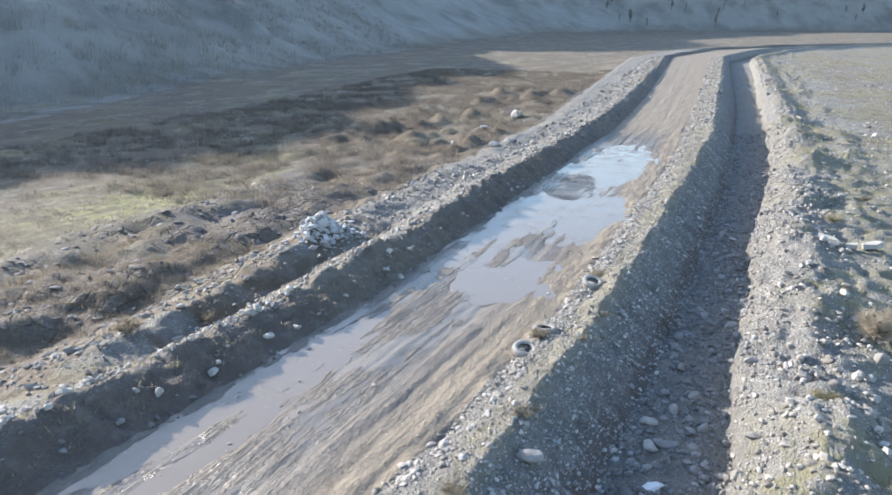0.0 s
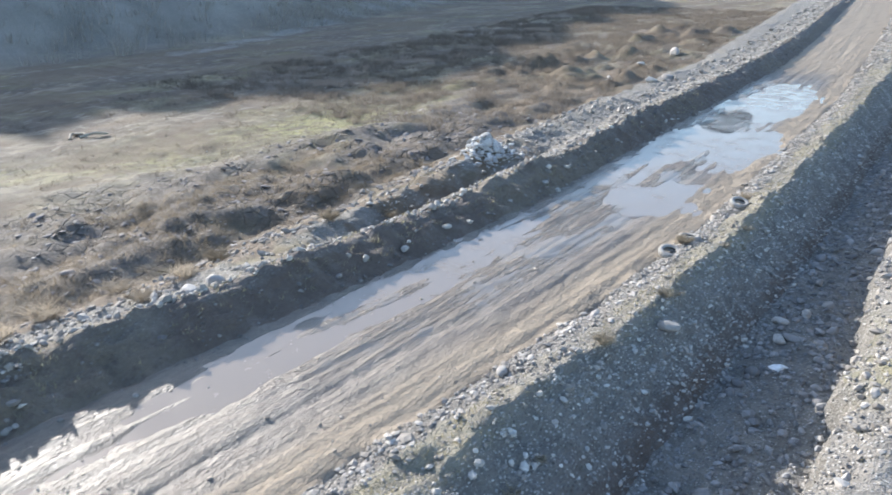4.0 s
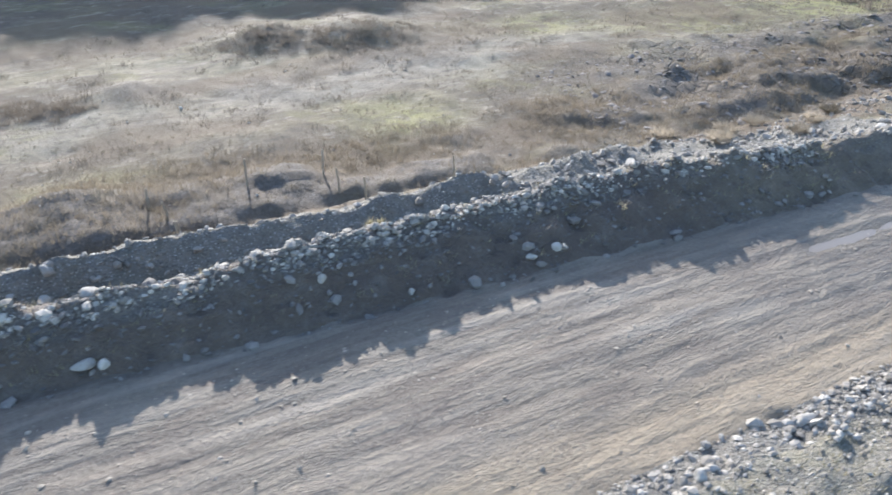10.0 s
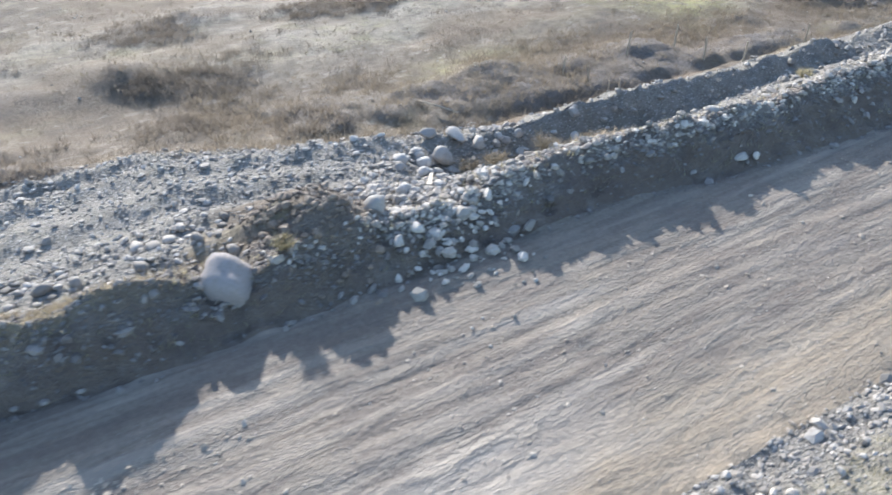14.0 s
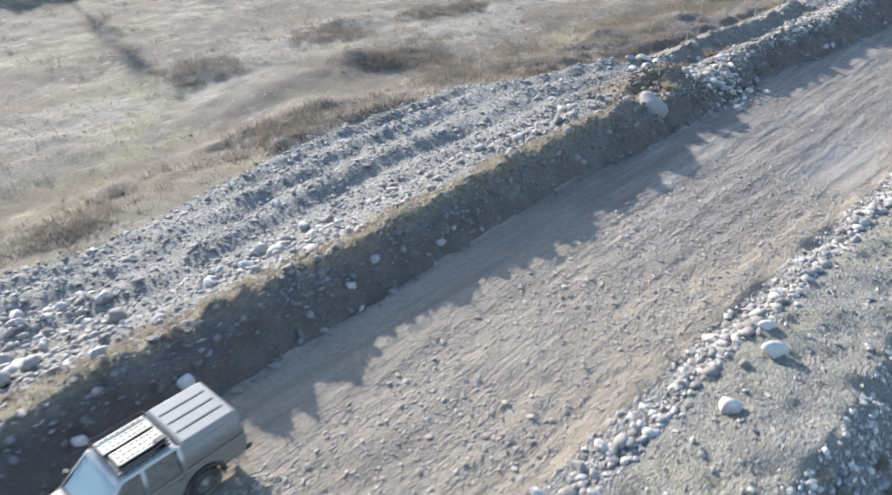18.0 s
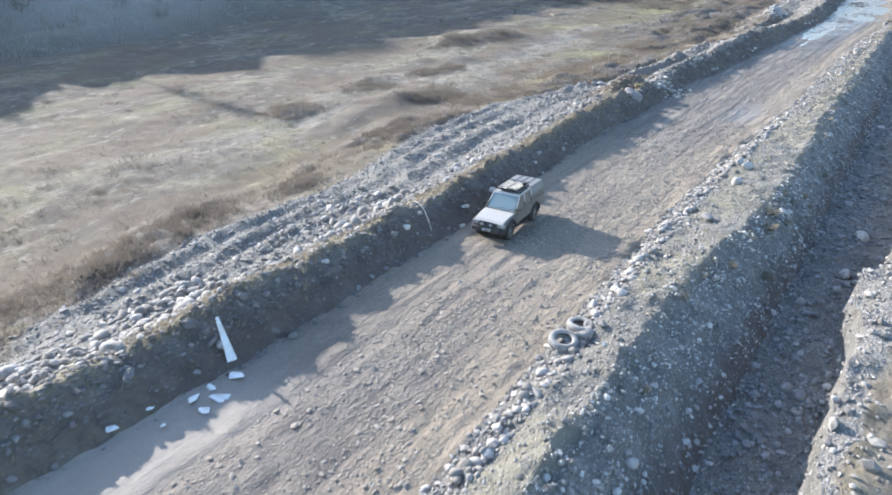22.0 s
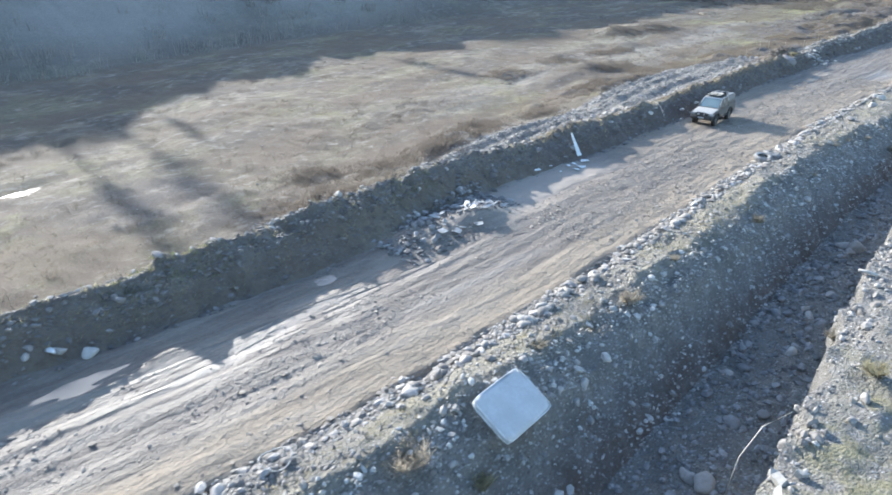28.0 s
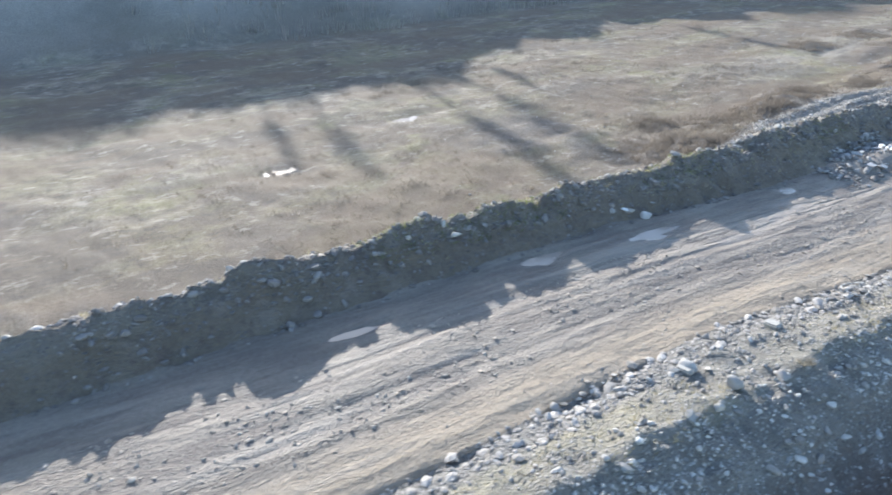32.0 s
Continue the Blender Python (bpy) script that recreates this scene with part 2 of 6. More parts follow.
def road_material(name):
    """Muddy haul road: earth with fine stones; 'wet' and 'sand' zones on the mesh."""
    m, nt, b = mat(name, 0.8)
    vec = coords(nt)
    along = coords(nt, (3.0, 0.28, 1.0))
    track = noise_tex(nt, along, 1.1, 7, 0.6)
    fine = noise_tex(nt, vec, 7.0, 7, 0.7)
    pat = noise_tex(nt, vec, 0.35, 5)
    strk = attribute(nt, "streak")
    lumps = noise_tex(nt, coords(nt, (1.0, 0.45, 1.0)), 1.2, 4, 0.55)
    dry = ramp(nt, fine, [(0.3, (0.158, 0.134, 0.109)), (0.7, (0.242, 0.209, 0.171))])
    sand = ramp(nt, fine, [(0.3, (0.245, 0.195, 0.14)), (0.7, (0.36, 0.295, 0.215))])
    mud = ramp(nt, fine, [(0.3, (0.115, 0.094, 0.078)), (0.7, (0.19, 0.16, 0.134))])
    col = mix(nt, ramp(nt, maths(nt, "ADD", maths(nt, "MULTIPLY", maths(nt, "SUBTRACT", track, 0.5), strk), maths(nt, "ADD", maths(nt, "MULTIPLY", pat, 0.5), maths(nt, "MULTIPLY", lumps, 0.3))), [(0.33, grey(0.0)), (0.46, grey(1.0))]), mud, dry)
    col = mix(nt, maths(nt, "MULTIPLY", attribute(nt, "sand"), 0.8), col, sand)
    smear = noise_tex(nt, coords(nt, (2.2, 0.16, 1.0)), 0.8, 4, 0.5)
    where = maths(nt, "MULTIPLY", strk, ramp(nt, noise_tex(nt, coords(nt, (1.0, 0.4, 1.0)), 0.28, 3, 0.5), [(0.40, grey(0.0)), (0.58, grey(1.0))]))
    col = mix(nt, maths(nt, "MULTIPLY", where, ramp(nt, smear, [(0.50, grey(0.0)), (0.62, grey(0.5))])), col, (0.34, 0.305, 0.26))
    col = mix(nt, ramp(nt, smear, [(0.34, grey(0.30)), (0.46, grey(0.0))]), col, (0.10, 0.083, 0.068))
    v = node(nt, "ShaderNodeTexVoronoi", Scale=9.0)
    nt.links.new(vec, v.inputs["Vector"])
    peb = ramp(nt, v.outputs["Distance"], [(0.12, grey(1.0)), (0.22, grey(0.0))])
    peb = maths(nt, "MULTIPLY", peb, ramp(nt, pat, [(0.4, grey(0.0)), (0.6, grey(0.7))]))
    col = mix(nt, peb, col, (0.30, 0.28, 0.25))
    wet = maths(nt, "MULTIPLY", attribute(nt, "wet"), ramp(nt, track, [(0.3, grey(0.5)), (0.6, grey(1.0))]))
    col = mix(nt, maths(nt, "MULTIPLY", wet, 0.35), col, (0.11, 0.09, 0.072))
    slick = maths(nt, "MULTIPLY", attribute(nt, "slick"), ramp(nt, maths(nt, "ADD", maths(nt, "MULTIPLY", pat, 0.6), maths(nt, "MULTIPLY", track, 0.4)), [(0.42, grey(0.0)), (0.52, grey(1.0))]))
    col = mix(nt, maths(nt, "MULTIPLY", slick, 0.7), col, mix(nt, pat, (0.225, 0.19, 0.158), (0.29, 0.25, 0.21)))
    # Pale clay colour, which also paints in the glare on wet mud.
    col = mix(nt, maths(nt, "MULTIPLY", attribute(nt, "silt_glare"), 0.85), col, mix(nt, fine, (0.25, 0.218, 0.185), (0.345, 0.305, 0.262)))
    nt.links.new(col, b.inputs["Base Color"])
    nt.links.new(mix(nt, slick, ramp(nt, wet, [(0.0, grey(0.85)), (1.0, grey(0.46))]), grey(0.22)), b.inputs["Roughness"])
    b.inputs["Specular IOR Level"].default_value = 0.5
    calm = maths(nt, "SUBTRACT", 1.0, maths(nt, "MAXIMUM", maths(nt, "MULTIPLY", slick, 0.75), maths(nt, "MULTIPLY", attribute(nt, "silt_glare"), 0.8)))
    drift = node(nt, "ShaderNodeTexNoise", Scale=0.5, Detail=3.0)
    nt.links.new(coords(nt, (1.0, 0.5, 1.0)), drift.inputs["Vector"])
    bent = nt.nodes.new("ShaderNodeVectorMath")
    bent.operation = "MULTIPLY_ADD"
    nt.links.new(drift.outputs["Color"], bent.inputs[0])
    bent.inputs[1].default_value = (5.0, 1.0, 0.0)
    nt.links.new(coords(nt, (4.2, 0.75, 1.0)), bent.inputs[2])
    tread = maths(nt, "ADD", maths(nt, "MULTIPLY", noise_tex(nt, bent.outputs[0], 1.0, 7, 0.68), ramp(nt, pat, [(0.38, grey(0.35)), (0.62, grey(1.3))])), maths(nt, "MULTIPLY", noise_tex(nt, coords(nt, (7.0, 4.5, 1.0)), 1.0, 3, 0.6), 0.28))
    bump(nt, b, maths(nt, "MULTIPLY", calm, maths(nt, "ADD", maths(nt, "ADD", maths(nt, "MULTIPLY", maths(nt, "MULTIPLY", smear, strk), 2.0), maths(nt, "ADD", maths(nt, "ADD", maths(nt, "MULTIPLY", lumps, 3.0), maths(nt, "MULTIPLY", tread, 1.9)), maths(nt, "MULTIPLY", fine, 0.8))), maths(nt, "MULTIPLY", peb, 0.5))), 0.9, 0.06)
    return m


def stone_material(name, dark, light, per="island"):
    m, nt, b = mat(name, 0.8)
    if per == "island":
        rnd = nt.nodes.new("ShaderNodeNewGeometry").outputs["Random Per Island"]
    else:
        rnd = nt.nodes.new("ShaderNodeObjectInfo").outputs["Random"]
    vec = coords(nt)
    n = noise_tex(nt, vec, 9.0, 6, 0.65)
    base = ramp(nt, rnd, [(0.0, dark), (0.6, tuple((a + c) / 2 for a, c in zip(dark, light))), (1.0, light)])
    col = mix(nt, ramp(nt, n, [(0.45, grey(0.0)), (0.75, grey(0.45))]), base, (0.16, 0.13, 0.10))
    nt.links.new(col, b.inputs["Base Color"])
    bump(nt, b, noise_tex(nt, vec, 35.0, 5), 0.5, 0.02)
    return m


M_FIELD = field_material("winter_pasture")
M_GRAVEL = gravel_material("river_gravel", soil=(0.19, 0.18, 0.165), earth=0.36)
M_BANK = gravel_material("earthy_bank", (0.19, 0.155, 0.10), (0.135, 0.103, 0.092), 0.8)
M_DITCH = gravel_material("ditch_gravel", (0.16, 0.16, 0.12), (0.235, 0.228, 0.22), 0.22)
M_ROAD = road_material("muddy_road")
M_COBBLE = stone_material("cobbles", (0.208, 0.188, 0.163), (0.535, 0.493, 0.44))
M_RUBBLE = stone_material("dark_rubble", (0.12, 0.112, 0.108), (0.36, 0.345, 0.33))
M_PEBBLE = stone_material("pebbles", (0.26, 0.22, 0.175), (0.46, 0.40, 0.33))
# Darker than the crest cobbles: the bank's shade put into the stone colour.
M_FACE_SHADE = stone_material("shaded_bank_stones", (0.115, 0.103, 0.097), (0.275, 0.255, 0.238))
M_SLOPE = stone_material("slope_gravel", (0.20, 0.19, 0.175), (0.58, 0.56, 0.52))
M_BED = stone_material("ditch_stones", (0.155, 0.152, 0.15), (0.35, 0.342, 0.335))
M_CLOD = stone_material("earth_clods", (0.115, 0.09, 0.07), (0.25, 0.20, 0.155))
M_PALE = stone_material("chalky_rubble", (0.40, 0.385, 0.36), (0.70, 0.685, 0.65))
M_CLAY = stone_material("clay_clods", (0.15, 0.13, 0.12), (0.32, 0.285, 0.26))
M_BLOCK = stone_material("pinkish_block_stone", (0.26, 0.235, 0.226), (0.34, 0.308, 0.297), "object")
M_BOULDER = stone_material("boulder_stone", (0.29, 0.27, 0.247), (0.55, 0.517, 0.472), "object")


# ---- the lie of the land ----
def smooth(a, b, v):
    t = np.clip((v - a) / (b - a), 0, 1)
    return t * t * (3 - 2 * t)


LATTICE = np.random.default_rng(7).random((512, 512))


def vnoise(x, y):
    """Value noise, 0 to 1, one unit a cell."""
    xi, yi = np.floor(x).astype(int), np.floor(y).astype(int)
    fx, fy = x - xi, y - yi
    fx, fy = fx * fx * (3 - 2 * fx), fy * fy * (3 - 2 * fy)
    g = lambda a, c: LATTICE[a % 512, c % 512]
    return (g(xi, yi) * (1 - fx) + g(xi + 1, yi) * fx) * (1 - fy) + (g(xi, yi + 1) * (1 - fx) + g(xi + 1, yi + 1) * fx) * fy


def fbm(x, y, cell, octaves=4, gain=0.5):
    """Fractal noise about -1 to 1 with its largest cells that many metres wide."""
    total, amp, norm = 0.0, 1.0, 0.0
    for k in range(octaves):
        f = 2.0 ** k / cell
        total = total + amp * (vnoise(x * f + 37.3 * k + 200, y * f + 91.7 * k + 300) * 2 - 1)
        norm += amp
        amp *= gain
    return total / norm


def line(*pairs):
    ys, vs = zip(*sorted(pairs))
    return lambda y: np.interp(y, ys, vs)


# Lines along the valley: value against y
road_z = line((-400, 9.0), (-186, 7.4), (-126, 6.3), (-101, 5.5), (-89, 5.1), (-73, 4.65), (-40, 3.78), (-14.6, 3.45), (6.6, 3.3), (26.5, 3.05), (80, 2.65), (265, 2.4), (3000, 2.0))
bend = line((-400, 6.0), (-150, 0.6), (-60, 0), (260, 0), (330, 14), (420, 60), (600, 240), (3000, 3000))
crest_l = line((-142, -19.0), (-131, -19.6), (-113, -20.0), (-106, -20.6), (-99, -21.0), (-73, -21.2), (-57, -21.6), (-33, -22.0), (-24, -21.3), (-10, -21.3), (2, -20.0), (10, -19.1), (21, -18.6), (33, -18.2), (48, -18.9), (61, -19.3), (89, -20.3), (123, -23), (240, -35.5), (330, -44))
foot_l = line((-142, -17.1), (-133, -17.6), (-121, -18.0), (-107, -17.5), (-99, -19.0), (-89, -18.8), (-73, -19.0), (-57, -19.9), (-52, -20.1), (-47, -19.6), (-33, -20.0), (-27, -19.1), (-2, -17.5), (13, -16.6), (27, -16.0), (48, -16.6), (89, -17.9), (123, -20.5), (240, -33), (330, -41))
edge_r = line((-140, -9.8), (-123, -10.6), (-115, -10.0), (-105, -10.1), (-95, -10.5), (-82, -11.1), (-69, -11.5), (-59, -11.4), (-46, -11.0), (-37, -10.5), (-20, -10.1), (-3, -9.7), (6, -9.3), (13, -8.6), (20, -8.1), (30, -7.8), (48, -8.2), (69, -8.6), (113, -11.5), (271, -24), (330, -30))
crest_r = line((-140, -7.4), (-131, -7.7), (-109, -7.7), (-99, -7.8), (-86, -8.6), (-77, -8.5), (-66, -7.5), (-61, -7.3), (-37, -7.6), (0, -6.9), (9, -6.9), (17, -6.1), (27, -5.7), (37, -5.6), (52, -5.8), (81, -6.2), (224, -16.5), (330, -25))
ditch_l = line((-140, -4.2), (-110, -4.4), (-90, -5.2), (-80, -5.3), (-64, -4.9), (-15, -3.9), (20, -3.3), (29, -2.9), (64, -2.9), (100, -4.4), (126, -5.7), (230, -14), (330, -22))
bank_r = line((-140, -0.8), (-112, -0.9), (-97, -1.7), (-89, -2.1), (-83, -2.6), (-71, -2.4), (-64, -1.2), (0, 0.2), (17, 0.4), (36, 0.3), (48, 0.1), (73, 0.7), (119, -2.0), (231, -8.5), (330, -16))
toe_l = line((-150, -24), (-112, -24.5), (-101, -29), (-95, -32.5), (-88, -34.5), (-77, -35.2), (-68, -33.3), (-57, -34.9), (-45, -34.2), (-38, -32.2), (-34, -31.5), (-30, -31), (-10, -30.3), (0, -30), (12, -29.5), (25, -30.5), (36, -30), (60, -29), (90, -30), (240, -48), (330, -58))
toe_z = line((-150, 0.1), (-100, 0.2), (-90, 0.6), (-77, 1.2), (-57, 1.9), (-45, 2.2), (-38, 1.6), (-30, 0.8), (-10, 0.7), (12, 0.5), (25, 0.2), (40, 1.1), (60, 2.0), (260, 1.8))
outer_x = line((-150, -23.2), (-112, -23.6), (-100, -26.5), (-90, -30), (-77, -31), (-45, -31), (-38, -29.2), (-34, -28.4), (-25, -28.1), (-10, -27.8), (0, -27.5), (6, -25.4), (12, -24.9), (24, -24.7), (34, -25.0), (42, -25.8), (60, -26), (90, -27), (240, -46), (330, -56))
outer_z = line((-150, 1.0), (-112, 0.9), (-100, 1.2), (-90, 1.6), (-82, 1.5), (-77, 1.9), (-70, 2.1), (-56, 2.5), (-45, 3.0), (-38, 3.2), (-35, 2.4), (-25, 2.3), (-10, 2.25), (0, 1.9), (10, 1.8), (24, 1.95), (36, 2.3), (60, 2.5), (260, 2.2))
valley_z = line((-150, 2.8), (-112, 2.8), (-100, 2.9), (-77, 3.0), (-70, 2.95), (-56, 3.0), (-45, 3.4), (-38, 3.4), (-35, 2.0), (-30, 1.4), (-10, 1.8), (-2, 2.1), (4, 2.45), (15, 2.4), (18, 2.0), (21, 1.6), (26, 1.6), (36, 2.0), (60, 2.5), (260, 2.2))
berm_h = line((-150, 1.4), (-134, 1.5), (-120, 1.45), (-106, 1.6), (-99, 1.6), (-93, 1.3), (-86, 1.35), (-78, 1.2), (-70, 1.25), (-58, 1.35), (-53, 1.5), (-47.4, 1.55), (-46.0, 1.2), (-45.0, 0.8), (-43.6, 0.95), (-41, 0.75), (-37.6, 0.7), (-35.6, 1.4), (-31, 1.45), (-24, 1.25), (-17, 1.45), (-7, 1.5), (0, 1.4), (3, 1.2), (14, 1.15), (20, 0.85), (27, 1.2), (38, 1.3), (73, 1.2), (260, 1.0))
berm_rh = line((-150, 0.65), (-60, 0.65), (0, 0.65), (30, 1.0), (260, 1.0))
bed_z = line((-140, -2.4), (-100, -2.5), (-86, -2.2), (-72, -1.9), (0, -1.6), (30, -1.5), (260, -1.5))
cut_h = line((-150, 1.0), (-60, 0.95), (-20, 0.8), (60, 0.75), (260, 0.6))
rim_h = line((-140, -0.25), (-100, -0.25), (-85, 0.0), (-74, 0.1), (0, 0.05), (260, 0.05))
plain_h = line((-140, -0.2), (-100, -0.18), (-85, 0.05), (-74, 0.25), (-20, 0.2), (0, 0.1), (260, 0.1))
field_z = line((-400, -1.0), (-130, -0.9), (-100, -0.8), (-50, 0.1), (0, 0.4), (30, 0.6), (80, 0.9), (300, 1.0))
hill_foot = line((-600, -115), (-150, -104), (0, -104), (93, -112), (160, -130), (318, -165), (610, -200), (800, -130), (1000, 120), (1300, 700), (3000, 2400))

hill_top = line((-600, 44), (-130, 44), (-110, 44), (-95, 47), (-80, 45.6), (-68, 57.4), (-56, 42.2), (-44, 25.0), (-32, 32.6), (-20, 34.7), (-8, 35.5), (4, 32.7), (16, 41.5), (26, 51.6), (36, 52.9), (46, 53.7), (56, 63.9), (64, 58.8), (72, 57.4), (80, 59.7), (90, 63.4), (100, 71.4), (115, 74.8), (140, 79.7), (165, 71.4), (235, 90), (290, 64), (330, 66), (385, 115), (450, 150), (780, 150), (900, 66), (3000, 60))


def hill(x, y):
    """The wooded side of the valley, whose shade lies over the far part of the pasture."""
    into = hill_foot(y) - x + 7 * fbm(x * 0, y, 60, 3)
    rise = 0.55 * np.clip(into, 0, None)
    top = hill_top(y) + 4.5 * fbm(x * 0 + 9, y, 26, 4)
    return np.minimum(rise, top + 0.10 * np.clip(into - 80, 0, None)) + smooth(2, 30, into) * (3.4 * fbm(x, y, 12, 4) - 9.0 * np.abs(fbm(y * 0.0 + into * 0.25, y, 34, 4)))


KNOTS = 20


def section(y):
    """Knots across the valley at y: x and z, from the pasture to the far bank."""
    b, r = bend(y), road_z(y)
    lump = 0.24 * fbm(y * 0 + 3, y, 3.0, 4) + 0.22 * fbm(y * 0 + 7, y, 0.9, 3)
    lump2 = 0.35 * fbm(y * 0 + 17, y, 3.5, 4) + 0.3 * fbm(y * 0 + 19, y, 1.2, 3)
    lumpr = 0.26 * fbm(y * 0 + 13, y, 4.0, 4) + 0.2 * fbm(y * 0 + 31, y, 1.3, 3)
    wigr = 0.75 * fbm(y * 0 + 41, y, 2.6, 4)
    first = smooth(16, 21, y) * (1 - smooth(31, 36, y))
    nick = 0.45 * fbm(y * 0 + 57, y, 1.8, 4)
    old = smooth(-37, -33, y) * (1 - smooth(0, 5, y))
    wig = 0.35 * fbm(y * 0 + 23, y, 3.0, 3)
    cl, fl, er, cr, dl, br, tl = (f(y) + b for f in (crest_l, foot_l, edge_r, crest_r, ditch_l, bank_r, toe_l))
    cl = cl + 0.35
    xs = [np.full_like(y, -75.0) + b, tl - 6, tl + wig, outer_x(y) + b - wig, outer_x(y) + b + (0.5 - 0.2 * first - 0.26 * old) * (cl - 1.2 - outer_x(y) - b) + wig, cl - 1.2, cl + wig * 0.4, fl + wig * 0.5, er + wig * 0.3, er + 1.3, cr + wig * 0.9, cr + 0.42 * (dl - cr) + wig * 0.9, dl - 0.95 + wig * 0.6 + nick, dl - 0.25 + wig * 0.5 + 0.4 * nick, br - 0.3 + wigr, br + wigr, br + 1.0 + wigr, br + 2.6 + wigr, br + 4.8, br + 9]
    f = field_z(y)
    rise = smooth(-12, 4, y)
    zs = [f, f * 0.6 + toe_z(y) * 0.4, toe_z(y), outer_z(y) + lump2 + 0.35 * first, valley_z(y) - 0.25 * first - 0.3 * old, r + berm_h(y) * 0.5, r + berm_h(y) + lump, r + 0.04, r + 0.03, r + berm_rh(y) * 0.6, r + berm_rh(y) + lumpr, r - 0.08 + lumpr, r + bed_z(y) + cut_h(y) + 0.7 * lumpr, r + bed_z(y), r + bed_z(y) + 0.15, r + rim_h(y) + lumpr * 0.6, r + plain_h(y) + 0.55 * rise + lumpr, r + plain_h(y) + 0.7 * rise + lumpr * 1.5, r + plain_h(y), r + plain_h(y)]
    return xs, zs


def height(x, y, rough=True):
    """The ground's height. x and y are arrays of one shape."""
    xs, zs = section(y)
    z = np.where(x < xs[0], zs[0], zs[-1])
    near = np.zeros_like(x)
    for k in range(KNOTS - 1):
        a, c = xs[k], xs[k + 1]
        t = np.clip((x - a) / np.maximum(c - a, 0.05), 0, 1)
        inside = (x >= a) & (x < c)
        z = np.where(inside, zs[k] + (zs[k + 1] - zs[k]) * t, z)
    z = z + np.maximum(hill(x, y), 0)
    right = np.clip(x - xs[-1], 0, None)
    z = z - 1.4 * smooth(20, 150, right)
    if rough:
        onroad = smooth(-0.3, 0.5, x - xs[7]) * (1 - smooth(-0.5, 0.3, x - xs[8]))
        bank = smooth(-1, 1, x - xs[2]) * (1 - smooth(9, 13, x - xs[15])) * (1 - onroad)
        pasture = 1 - smooth(-2, 1.5, x - xs[2])
        ter = smooth(-0.5, 1.0, x - xs[2]) * (1 - smooth(-1.0, 0.5, x - xs[5])) * smooth(-98, -80, y) * (1 - smooth(-46, -36, y))
        z = z + bank * (1 - 0.65 * ter) * (0.2 * fbm(x, y, 1.6, 4) + 0.2 * fbm(x, y, 0.8, 3))
        face = smooth(-0.9, 0.1, x - xs[6]) * (1 - smooth(-0.35, 0.25, x - xs[7])) + smooth(-0.4, 0.4, x - xs[10]) * (1 - smooth(-0.5, 0.1, x - xs[13]))
        z = z + face * (0.34 * (0.26 - np.abs(fbm(x * 0.55 + 80, y, 1.3, 3))) + 0.26 * (0.24 - np.abs(fbm(x + 20, y, 0.55, 2))))
        z = z + pasture * (0.36 * fbm(x, y, 8, 5) + 0.16 * np.abs(fbm(x, y, 2.4, 3)) + 0.12 * fbm(x, y, 1.3, 3))
        # eroded gullies and spoil beside the first stretch, furrows on the gravel terrace
        gul = pasture * smooth(4, 14, y) * (1 - smooth(50, 70, y)) * smooth(-44, -36, x - bend(y))
        z = z + gul * (1.1 * (0.35 - np.abs(fbm(x, y * 0.8, 6.0, 4))) + 0.35 * (0.3 - np.abs(fbm(x + 40, y, 1.6, 3))))
        z = z + clods(x, y) * (0.28 + 0.5 * np.abs(fbm(x, y, 1.8, 4)))
        scrub = pasture * smooth(50, 75, y) * (1 - smooth(130, 170, y)) * smooth(-60, -45, x)
        z = z + scrub * (1.5 * np.clip(0.22 - np.abs(fbm(x, y, 4.0, 3)), 0, 1) + 2.0 * np.clip(fbm(x + 33, y, 2.6, 2) - 0.08, 0, 1))
        z = z + ter * ((0.17 + 0.12 * fbm(x + 5, y, 6, 2)) * np.sin((x - xs[2]) * 2.6 + 1.5 * fbm(x, y * 0.5, 8, 2)) + 0.05 * fbm(x, y, 0.9, 3))
        # ruts along the road, hollows that hold water
        u = (x - xs[7]) / np.maximum(xs[8] - xs[7], 0.1)
        rut = 0.05 * fbm(u * 24 + 5, y * 0.09, 1.0, 3) + 0.05 * fbm(x, y * 0.6, 1.6, 4)
        knobs = smooth(-101, -92, y) * (1 - smooth(-50, -42, y)) * smooth(1.4, 3.2, x - xs[7] + 0.8 * fbm(x, y, 3.0, 3))
        rut = rut + knobs * 0.11 * (0.2 - np.abs(fbm(x + 11, y, 0.7, 2))) + (1 - knobs) * 0.04 * (0.2 - np.abs(fbm(x * 1.4 + 70, y * 0.45, 0.7, 3)))
        wet_stretch = np.clip(smooth(-3, 6, y) * (1 - smooth(78, 84, y)) + smooth(-138, -130, y) * (1 - smooth(-112, -100, y)), 0, 1)
        rut = rut - 0.045 * np.exp(-((u - 0.34) / 0.06) ** 2) - 0.045 * np.exp(-((u - 0.62) / 0.06) ** 2)
        z = z + onroad * rut * (0.7 + 0.5 * wet_stretch)
        z = z - onroad * hollow(x, y)
        z = z - (0.05 + 0.06 * (1 - smooth(-104, -92, y))) * np.exp(-((x - xs[8] - 0.15) / 0.16) ** 2)
        spoil = smooth(0.3, 2.0, x - xs[15]) * (1 - smooth(6, 11, x - xs[15])) * (0.25 + 0.75 * smooth(-60, 0, y) + 0.5 * smooth(8, 20, y))
        z = z + spoil * (0.5 * fbm(x, y * 0.55, 3.0, 4) + 0.16 + 0.3 * (0.25 - np.abs(fbm(x + 50, y, 1.1, 3))))
